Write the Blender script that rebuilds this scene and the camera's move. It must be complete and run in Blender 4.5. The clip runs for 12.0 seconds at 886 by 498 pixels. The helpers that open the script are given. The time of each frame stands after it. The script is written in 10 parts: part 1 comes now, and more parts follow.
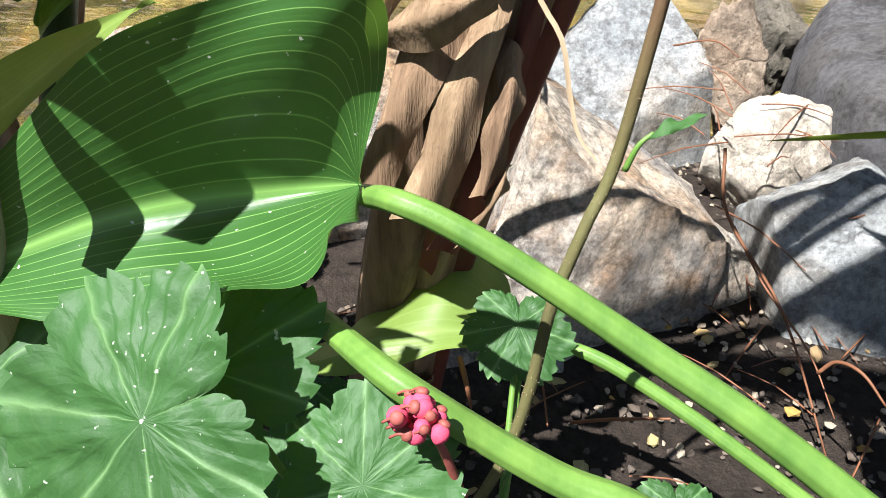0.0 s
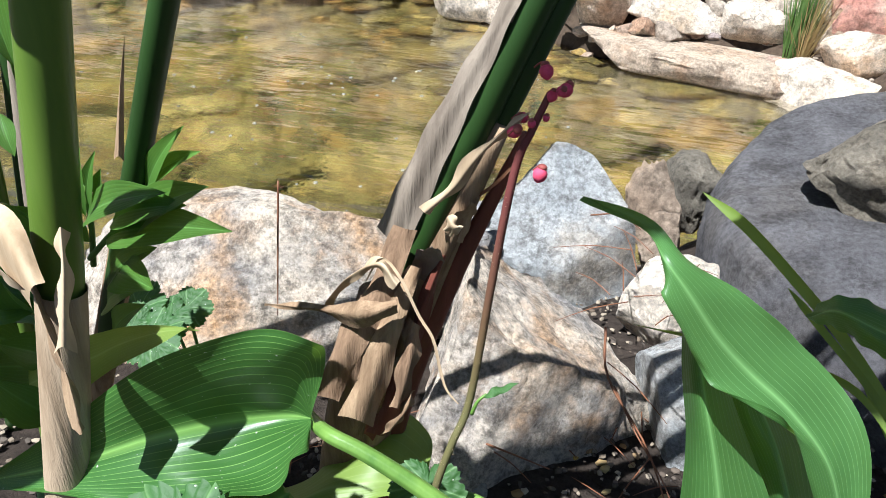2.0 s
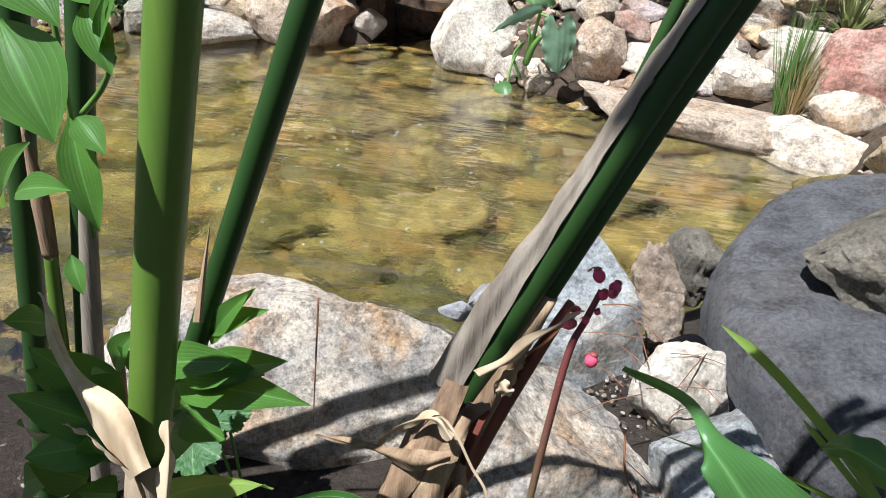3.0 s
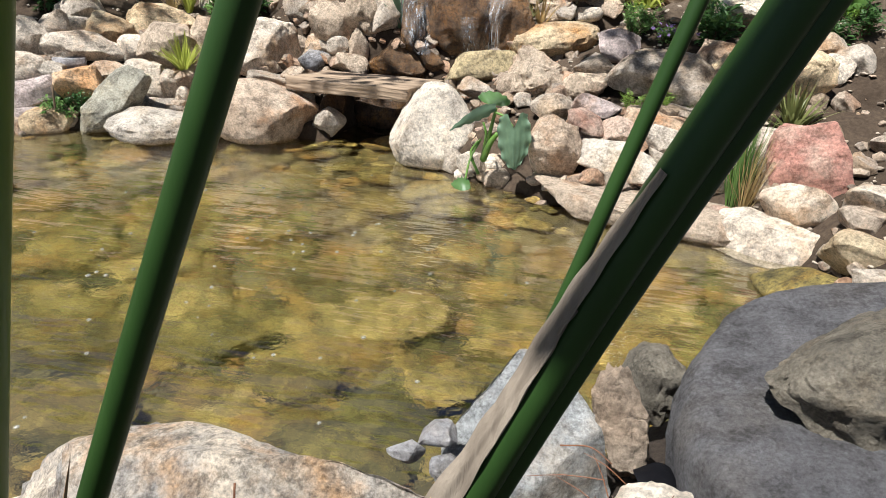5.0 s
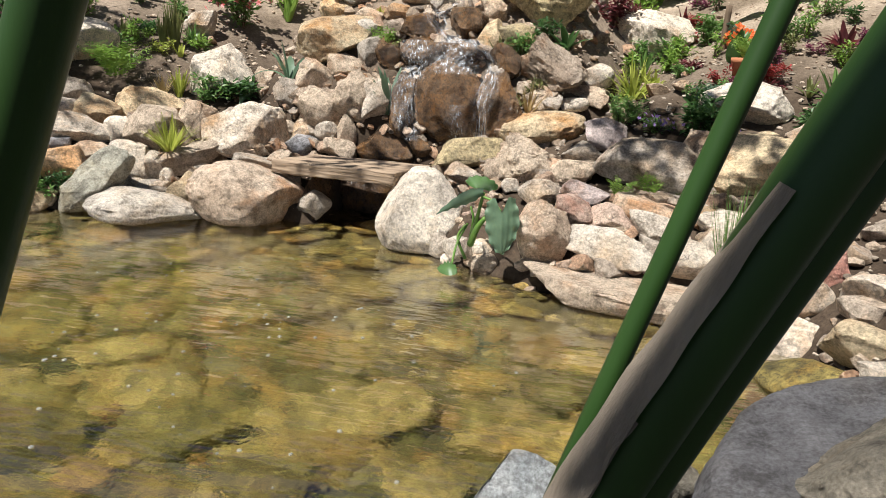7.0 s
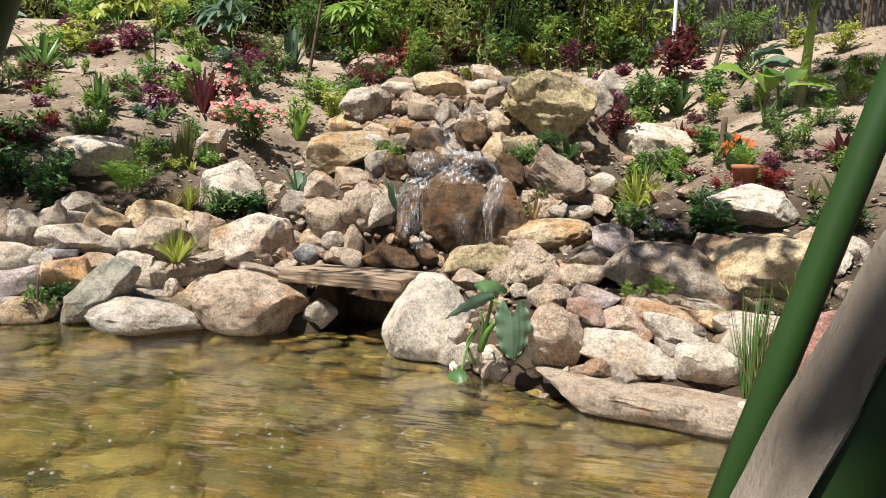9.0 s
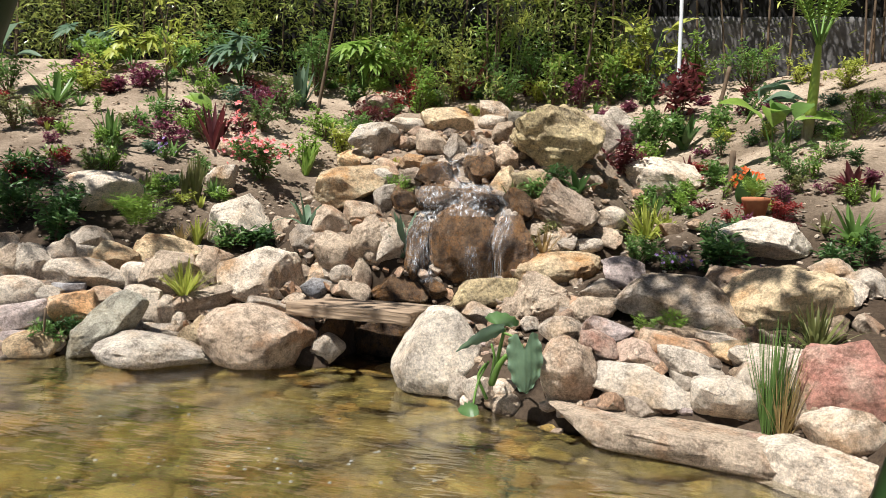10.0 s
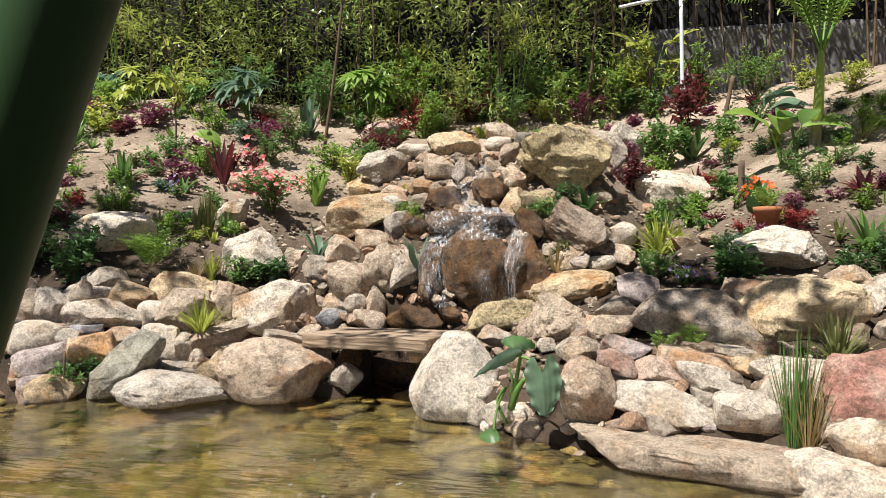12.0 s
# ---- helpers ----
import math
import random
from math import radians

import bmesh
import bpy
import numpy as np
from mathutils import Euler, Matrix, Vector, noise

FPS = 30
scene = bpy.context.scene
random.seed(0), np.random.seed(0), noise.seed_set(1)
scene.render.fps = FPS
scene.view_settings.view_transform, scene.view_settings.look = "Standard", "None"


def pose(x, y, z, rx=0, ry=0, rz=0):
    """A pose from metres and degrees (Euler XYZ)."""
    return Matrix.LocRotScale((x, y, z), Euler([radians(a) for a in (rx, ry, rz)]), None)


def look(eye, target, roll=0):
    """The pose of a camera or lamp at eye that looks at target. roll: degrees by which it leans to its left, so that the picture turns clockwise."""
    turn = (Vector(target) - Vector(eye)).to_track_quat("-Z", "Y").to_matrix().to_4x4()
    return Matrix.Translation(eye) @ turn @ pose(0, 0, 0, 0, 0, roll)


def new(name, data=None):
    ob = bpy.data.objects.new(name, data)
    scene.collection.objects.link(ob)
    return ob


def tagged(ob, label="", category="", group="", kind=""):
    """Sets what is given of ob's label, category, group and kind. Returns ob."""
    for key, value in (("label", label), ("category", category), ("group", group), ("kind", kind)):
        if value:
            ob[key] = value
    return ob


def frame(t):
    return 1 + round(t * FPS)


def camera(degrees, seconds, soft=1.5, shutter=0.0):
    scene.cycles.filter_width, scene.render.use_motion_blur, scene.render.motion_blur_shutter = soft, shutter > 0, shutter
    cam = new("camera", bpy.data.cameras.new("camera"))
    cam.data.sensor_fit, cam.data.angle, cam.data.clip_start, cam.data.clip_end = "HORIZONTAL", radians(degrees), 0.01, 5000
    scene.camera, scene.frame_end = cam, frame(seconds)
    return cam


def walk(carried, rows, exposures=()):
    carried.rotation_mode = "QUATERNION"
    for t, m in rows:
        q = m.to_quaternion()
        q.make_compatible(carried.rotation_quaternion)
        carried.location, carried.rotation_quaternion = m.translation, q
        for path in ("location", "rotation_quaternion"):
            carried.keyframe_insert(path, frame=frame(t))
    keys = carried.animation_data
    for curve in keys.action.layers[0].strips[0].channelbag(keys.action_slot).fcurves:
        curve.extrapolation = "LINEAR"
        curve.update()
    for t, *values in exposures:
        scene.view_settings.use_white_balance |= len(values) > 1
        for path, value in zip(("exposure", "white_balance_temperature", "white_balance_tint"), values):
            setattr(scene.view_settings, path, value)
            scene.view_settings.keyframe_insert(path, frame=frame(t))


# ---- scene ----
cam = camera(66.1, 12.0, soft=0.6)
PATH = [
    (0, (0.641, 0.749, 0.527), (0.272, 2.283, -0.702), 2.3),
    (0.5, (0.65, 0.728, 0.551), (0.289, 2.304, -0.627), 1.9),
    (1, (0.66, 0.719, 0.586), (0.307, 2.315, -0.565), 3.2),
    (1.5, (0.673, 0.712, 0.621), (0.308, 2.335, -0.489), 3.1),
    (2, (0.681, 0.701, 0.649), (0.3, 2.349, -0.418), 3.1),
    (2.5, (0.662, 0.695, 0.682), (0.278, 2.366, -0.347), 3.3),
    (3, (0.65, 0.699, 0.711), (0.279, 2.399, -0.275), 3.7),
    (3.5, (0.652, 0.712, 0.74), (0.305, 2.444, -0.199), 4.0),
    (5.5, (0.658, 0.773, 0.743), (0.349, 2.617, 0.034), 3.4),
    (6, (0.658, 0.787, 0.741), (0.35, 2.668, 0.082), 3.7),
    (6.5, (0.653, 0.813, 0.731), (0.35, 2.699, 0.138), 4.1),
    (7, (0.648, 0.832, 0.709), (0.343, 2.739, 0.187), 4.3),
    (9, (0.626, 0.861, 0.66), (0.28, 2.822, 0.473), 3.5),
    (9.5, (0.622, 0.875, 0.644), (0.261, 2.838, 0.52), 3.4),
    (10, (0.607, 0.875, 0.635), (0.238, 2.839, 0.559), 3.4),
    (10.5, (0.6, 0.879, 0.634), (0.223, 2.843, 0.591), 3.0),
    (11, (0.599, 0.881, 0.628), (0.215, 2.843, 0.609), 2.4),
    (11.5, (0.599, 0.881, 0.637), (0.207, 2.842, 0.63), 1.5),
    (12, (0.608, 0.871, 0.656), (0.201, 2.83, 0.638), 0.6),
]
walk(cam, [(t, look(eye, aim, roll)) for t, eye, aim, roll in PATH],
     [(0.0, 1.72, 6050, 10), (1.5, 1.54, 5800, 9), (3.0, 1.28, 5650, 8), (3.7, 1.18, 5700, 8), (5.5, 1.02, 6200, 9), (7.5, 0.94, 6300, 9), (9.0, 0.92, 6400, 10), (12.0, 0.92, 6400, 10)])

# ---- world and light ----
SUN_FROM = Vector((-0.40, -0.50, 1.25)).normalized()
world = bpy.data.worlds.new("sky")
scene.world = world
world.use_nodes = True
wn = world.node_tree
sky = wn.nodes.new("ShaderNodeTexSky")
sky.sky_type, sky.sun_disc = "NISHITA", False
sky.sun_elevation = math.asin(SUN_FROM.z)
sky.sun_rotation = math.atan2(SUN_FROM.x, SUN_FROM.y)
wn.links.new(sky.outputs[0], wn.nodes["Background"].inputs[0])
wn.nodes["Background"].inputs[1].default_value = 0.030
sun = new("sun", bpy.data.lights.new("sun", "SUN"))
sun.data.energy, sun.data.angle, sun.data.color = 5.0, radians(0.6), (1.0, 0.965, 0.91)
sun.matrix_world = look(SUN_FROM * 20, (0, 0, 0))

# ---- materials ----
def blank(name):
    m = bpy.data.materials.new(name)
    m.use_nodes = True
    return m, m.node_tree, m.node_tree.nodes["Principled BSDF"]


def add(nt, kind, **values):
    n = nt.nodes.new(kind)
    for key, value in values.items():
        n.inputs[key.replace("_", " ")].default_value = value
    return n


def noise_at(nt, coords, scale, detail=6.0, rough=0.6):
    n = add(nt, "ShaderNodeTexNoise", Scale=scale, Detail=detail, Roughness=rough)
    nt.links.new(coords, n.inputs["Vector"])
    return n.outputs["Fac"]


def ramp(nt, fac, *stops):
    n = nt.nodes.new("ShaderNodeValToRGB")
    while len(n.color_ramp.elements) < len(stops):
        n.color_ramp.elements.new(0.5)
    for e, (p, c) in zip(n.color_ramp.elements, stops):
        e.position, e.color = p, (*c, 1) if len(c) == 3 else c
    nt.links.new(fac, n.inputs[0])
    return n.outputs[0]


def blend(nt, a, b, fac, mode="MIX"):
    n = nt.nodes.new("ShaderNodeMix")
    n.data_type, n.blend_type = "RGBA", mode
    for s, v in ((n.inputs[0], fac), (n.inputs[6], a), (n.inputs[7], b)):
        if isinstance(v, (int, float)):
            s.default_value = v
        elif isinstance(v, tuple):
            s.default_value = (*v, 1)
        else:
            nt.links.new(v, s)
    return n.outputs[2]


def bumped(nt, bsdf, height, strength, distance):
    b = add(nt, "ShaderNodeBump", Strength=strength, Distance=distance)
    nt.links.new(height, b.inputs["Height"])
    if bsdf.inputs["Normal"].links:
        nt.links.new(bsdf.inputs["Normal"].links[0].from_socket, b.inputs["Normal"])
    nt.links.new(b.outputs[0], bsdf.inputs["Normal"])


def place_coords(nt, spread=40.0):
    """Coordinates in metres that start elsewhere on each object."""
    co, info = nt.nodes.new("ShaderNodeTexCoord"), nt.nodes.new("ShaderNodeObjectInfo")
    mul = nt.nodes.new("ShaderNodeMath")
    mul.operation = "MULTIPLY"
    mul.inputs[1].default_value = spread
    nt.links.new(info.outputs["Random"], mul.inputs[0])
    off = nt.nodes.new("ShaderNodeVectorMath")
    nt.links.new(co.outputs["Object"], off.inputs[0])
    nt.links.new(mul.outputs[0], off.inputs[1])
    return off.outputs[0], info.outputs["Random"]


def stone(name, light, mid, stain, dark=(0.05, 0.045, 0.04), scale=1.0, rough=0.85, spots=0.35, tones=None):
    m, nt, b = blank(name)
    at, rnd = place_coords(nt)
    big = noise_at(nt, at, 7 * scale, 5)
    col = ramp(nt, big, (0.32, mid), (0.62, light))
    rust = ramp(nt, noise_at(nt, at, 4.3 * scale, 7, 0.66), (0.50, (0, 0, 0)), (0.68, (1, 1, 1)))
    col = blend(nt, col, stain, rust)
    pit = ramp(nt, noise_at(nt, at, 46 * scale, 8, 0.72), (0.38, (1, 1, 1)), (0.52, (0, 0, 0)))
    fac = nt.nodes.new("ShaderNodeMath")
    fac.operation = "MULTIPLY"
    fac.inputs[1].default_value = spots
    nt.links.new(pit, fac.inputs[0])
    col = blend(nt, col, dark, fac.outputs[0])
    grain = ramp(nt, noise_at(nt, at, 120 * scale, 6, 0.75), (0.36, (0.50, 0.48, 0.46)), (0.64, (1.25, 1.25, 1.25)))
    col = blend(nt, col, grain, 0.6, "MULTIPLY")
    blotch = ramp(nt, noise_at(nt, at, 15 * scale, 10, 0.70), (0.36, (0.42, 0.40, 0.38)), (0.5, (1.0, 1.0, 1.0)), (0.68, (1.22, 1.22, 1.22)))
    col = blend(nt, col, blotch, 0.8, "MULTIPLY")
    tone = ramp(nt, rnd, (0.0, (0.98, 0.95, 0.90)), (1.0, (1.40, 1.33, 1.22)))
    col = blend(nt, col, tone, 1.0, "MULTIPLY")
    warp = add(nt, "ShaderNodeTexNoise", Scale=9.0 * scale, Detail=4.0)
    nt.links.new(at, warp.inputs["Vector"])
    bent = blend(nt, at, warp.outputs["Color"], 0.22 / scale)
    cell = add(nt, "ShaderNodeTexVoronoi", Scale=8.0 * scale)
    cell.feature = "DISTANCE_TO_EDGE"
    nt.links.new(bent, cell.inputs["Vector"])
    split = ramp(nt, cell.outputs["Distance"], (0.0, (0, 0, 0)), (0.03, (1, 1, 1)))
    where = ramp(nt, noise_at(nt, at, 6 * scale, 3), (0.54, (0, 0, 0)), (0.68, (0.6, 0.6, 0.6)))
    crack = blend(nt, (1.0, 1.0, 1.0), split, where)
    col = blend(nt, dark, col, crack)
    if tones:
        isl = nt.nodes.new("ShaderNodeNewGeometry").outputs["Random Per Island"]
        col = blend(nt, col, ramp(nt, isl, *[(k / (len(tones) - 1), c) for k, c in enumerate(tones)]), 1.0, "MULTIPLY")
    nt.links.new(col, b.inputs["Base Color"])
    b.inputs["Roughness"].default_value = rough
    b.inputs["Specular IOR Level"].default_value = 0.3
    bumped(nt, b, noise_at(nt, at, 20 * scale, 10, 0.75), 1.0, 0.042 / scale)
    bumped(nt, b, noise_at(nt, at, 150 * scale, 6, 0.7), 0.7, 0.003 / scale)
    bumped(nt, b, crack, 0.8, 0.006 / scale)
    return m


PALE = stone("pale limestone", (0.72, 0.65, 0.57), (0.55, 0.48, 0.41), (0.45, 0.30, 0.18))
WHITE = stone("whitish limestone", (0.72, 0.66, 0.58), (0.56, 0.51, 0.46), (0.52, 0.41, 0.30), spots=0.3)
TAN = stone("tan sandstone", (0.64, 0.53, 0.42), (0.48, 0.39, 0.31), (0.43, 0.25, 0.14))
GREY = stone("grey stone", (0.55, 0.49, 0.43), (0.37, 0.33, 0.29), (0.42, 0.31, 0.21))
OCHRE = stone("ochre sandstone", (0.66, 0.55, 0.38), (0.54, 0.41, 0.27), (0.52, 0.28, 0.11))
ORANGE = stone("orange sandstone", (0.58, 0.37, 0.21), (0.49, 0.27, 0.12), (0.56, 0.45, 0.34))
PINK = stone("pinkish sandstone", (0.56, 0.44, 0.37), (0.47, 0.32, 0.26), (0.47, 0.22, 0.15))
LILAC = stone("lilac grey stone", (0.56, 0.48, 0.47), (0.45, 0.38, 0.38), (0.52, 0.34, 0.25))
SLATE = stone("blue grey slate", (0.40, 0.40, 0.43), (0.28, 0.29, 0.33), (0.45, 0.40, 0.34))
MOSS = stone("greenish grey stone", (0.41, 0.40, 0.34), (0.30, 0.30, 0.27), (0.40, 0.34, 0.23))
BROWN = stone("brown stained stone", (0.54, 0.45, 0.37), (0.38, 0.29, 0.22), (0.37, 0.20, 0.10))
RED = stone("red sandstone", (0.45, 0.25, 0.21), (0.36, 0.17, 0.14), (0.49, 0.38, 0.32))
LICHEN = stone("yellow lichened boulder", (0.52, 0.44, 0.27), (0.38, 0.31, 0.20), (0.29, 0.25, 0.18), spots=0.5)
WET = stone("wet brown stone", (0.16, 0.10, 0.062), (0.045, 0.031, 0.023), (0.20, 0.11, 0.04), scale=2.2, rough=0.24, spots=0.8)
WETBROWN = stone("wet rusty brown stone", (0.17, 0.105, 0.06), (0.05, 0.032, 0.02), (0.20, 0.10, 0.035), scale=2.0, rough=0.22, spots=0.7)
SPECKLED = stone("speckled breccia", (0.62, 0.55, 0.47), (0.27, 0.265, 0.27), (0.47, 0.29, 0.15), scale=2.4, spots=0.6)
BLUE = stone("blue grey limestone", (0.45, 0.47, 0.49), (0.26, 0.29, 0.32), (0.46, 0.41, 0.35), scale=1.8, spots=0.4)
BASALT = stone("dark grey slab stone", (0.135, 0.135, 0.150), (0.090, 0.090, 0.101), (0.125, 0.118, 0.118), scale=1.6, spots=0.2)
DARK = stone("dark olive grey rock", (0.22, 0.20, 0.165), (0.10, 0.092, 0.078), (0.20, 0.165, 0.12), scale=2.2)
BED = stone("algae covered cobble", (0.36, 0.30, 0.12), (0.085, 0.075, 0.035), (0.30, 0.20, 0.06), scale=2.2, spots=0.7, tones=[(0.40, 0.46, 0.40), (1.15, 1.12, 0.85), (0.55, 0.58, 0.5), (1.25, 1.2, 1.0), (1.1, 0.85, 0.65), (0.75, 0.75, 0.6), (1.4, 1.35, 1.25)])
RUBBLE = stone("mixed small stones", (0.58, 0.50, 0.42), (0.40, 0.34, 0.28), (0.45, 0.31, 0.20), tones=[(0.6, 0.6, 0.62), (1.15, 1.1, 1.05), (0.8, 0.72, 0.62), (1.2, 1.2, 1.22), (1.0, 0.72, 0.55), (0.75, 0.78, 0.82)])
LABELS = {PALE: "pale cream limestone boulder on the bank", WHITE: "whitish weathered limestone boulder on the bank", TAN: "tan sandstone rock on the bank",
          GREY: "dull grey rock in the dry stone bank", OCHRE: "ochre stained sandstone boulder on the bank", ORANGE: "orange sandstone rock in the stone bank",
          PINK: "pinkish sandstone rock in the stone bank", LILAC: "lilac grey slanting rock in the stone bank", SLATE: "blue grey slate rock in the stone bank",
          MOSS: "long greenish grey rock leaning in the bank", BROWN: "big rock with rusty brown stains", RED: "red sandstone boulder on the bank",
          LICHEN: "large boulder with yellow lichen above the waterfall", WET: "wet dark brown rock beside the waterfall", WETBROWN: "rusty brown rock wet from the waterfall",
          SPECKLED: "speckled white and grey breccia boulder by the water", BLUE: "blue grey limestone rock by the water",
          BASALT: "smooth dark grey stone slab by the water", DARK: "dark olive grey rock lying on a slab"}


def soil_material():
    m, nt, b = blank("garden soil")
    co = nt.nodes.new("ShaderNodeTexCoord").outputs["Object"]
    dry = ramp(nt, noise_at(nt, co, 2.2, 6, 0.6), (0.36, (0.22, 0.17, 0.125)), (0.60, (0.47, 0.38, 0.295)))
    clod = ramp(nt, noise_at(nt, co, 60, 8, 0.75), (0.3, (0.45, 0.43, 0.40)), (0.7, (1.15, 1.12, 1.08)))
    col = blend(nt, dry, clod, 1.0, "MULTIPLY")
    xyz = nt.nodes.new("ShaderNodeSeparateXYZ")
    nt.links.new(co, xyz.inputs[0])
    peat = nt.nodes.new("ShaderNodeMapRange")
    peat.inputs[1].default_value, peat.inputs[2].default_value = 1.9, 2.3
    nt.links.new(xyz.outputs["Y"], peat.inputs[0])
    wet = ramp(nt, noise_at(nt, co, 90, 8, 0.8), (0.34, (0.10, 0.082, 0.068)), (0.62, (0.30, 0.25, 0.21)), (0.78, (0.75, 0.66, 0.55)))
    col = blend(nt, wet, col, peat.outputs[0])
    # Low soil darkened: damp ground, and shade between stones put into the colour.
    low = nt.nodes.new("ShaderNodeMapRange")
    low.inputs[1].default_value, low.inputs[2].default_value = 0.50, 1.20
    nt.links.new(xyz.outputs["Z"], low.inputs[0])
    moist_shade = blend(nt, col, (0.22, 0.20, 0.185), 1.0, "MULTIPLY")
    col = blend(nt, moist_shade, col, low.outputs[0])
    silt = ramp(nt, noise_at(nt, co, 5.5, 6, 0.65), (0.36, (0.05, 0.045, 0.022)), (0.5, (0.14, 0.115, 0.05)), (0.7, (0.26, 0.21, 0.10)))
    under = nt.nodes.new("ShaderNodeMapRange")
    under.inputs[1].default_value, under.inputs[2].default_value = -0.06, -0.01
    nt.links.new(xyz.outputs["Z"], under.inputs[0])
    col = blend(nt, silt, col, under.outputs[0])
    nt.links.new(col, b.inputs["Base Color"])
    b.inputs["Roughness"].default_value = 0.95
    b.inputs["Specular IOR Level"].default_value = 0.15
    bumped(nt, b, noise_at(nt, co, 70, 9, 0.75), 1.0, 0.012)
    return m


def water_material():
    """Clear water: the bed shows through a gently waved surface, and finer ripples mirror the banks."""
    m, nt, b = blank("rippled clear water")
    co = nt.nodes.new("ShaderNodeTexCoord").outputs["Object"]
    stretch = nt.nodes.new("ShaderNodeMapping")
    stretch.inputs["Scale"].default_value = (0.36, 1.0, 1.0)
    nt.links.new(co, stretch.inputs[0])
    see = add(nt, "ShaderNodeBsdfRefraction", Roughness=0.0, IOR=1.33)
    see.inputs["Color"].default_value = (0.76, 0.75, 0.655, 1)
    gloss = add(nt, "ShaderNodeBsdfGlossy", Roughness=0.02)
    bumped(nt, see, noise_at(nt, stretch.outputs[0], 11, 2, 0.4), 0.8, 0.007)
    bumped(nt, see, noise_at(nt, co, 38, 3, 0.55), 1.0, 0.0034)
    bumped(nt, gloss, noise_at(nt, stretch.outputs[0], 7, 2, 0.4), 1.0, 0.006)
    bumped(nt, gloss, noise_at(nt, stretch.outputs[0], 20, 2, 0.5), 1.0, 0.0048)
    bumped(nt, gloss, noise_at(nt, stretch.outputs[0], 48, 1, 0.5), 1.0, 0.0010)
    share = add(nt, "ShaderNodeFresnel", IOR=2.7)
    nt.links.new(gloss.inputs["Normal"].links[0].from_socket, share.inputs["Normal"])
    mix = nt.nodes.new("ShaderNodeMixShader")
    nt.links.new(share.outputs[0], mix.inputs[0])
    nt.links.new(see.outputs[0], mix.inputs[1])
    nt.links.new(gloss.outputs[0], mix.inputs[2])
    nt.links.new(mix.outputs[0], nt.nodes["Material Output"].inputs[0])
    nt.nodes.remove(b)
    return m


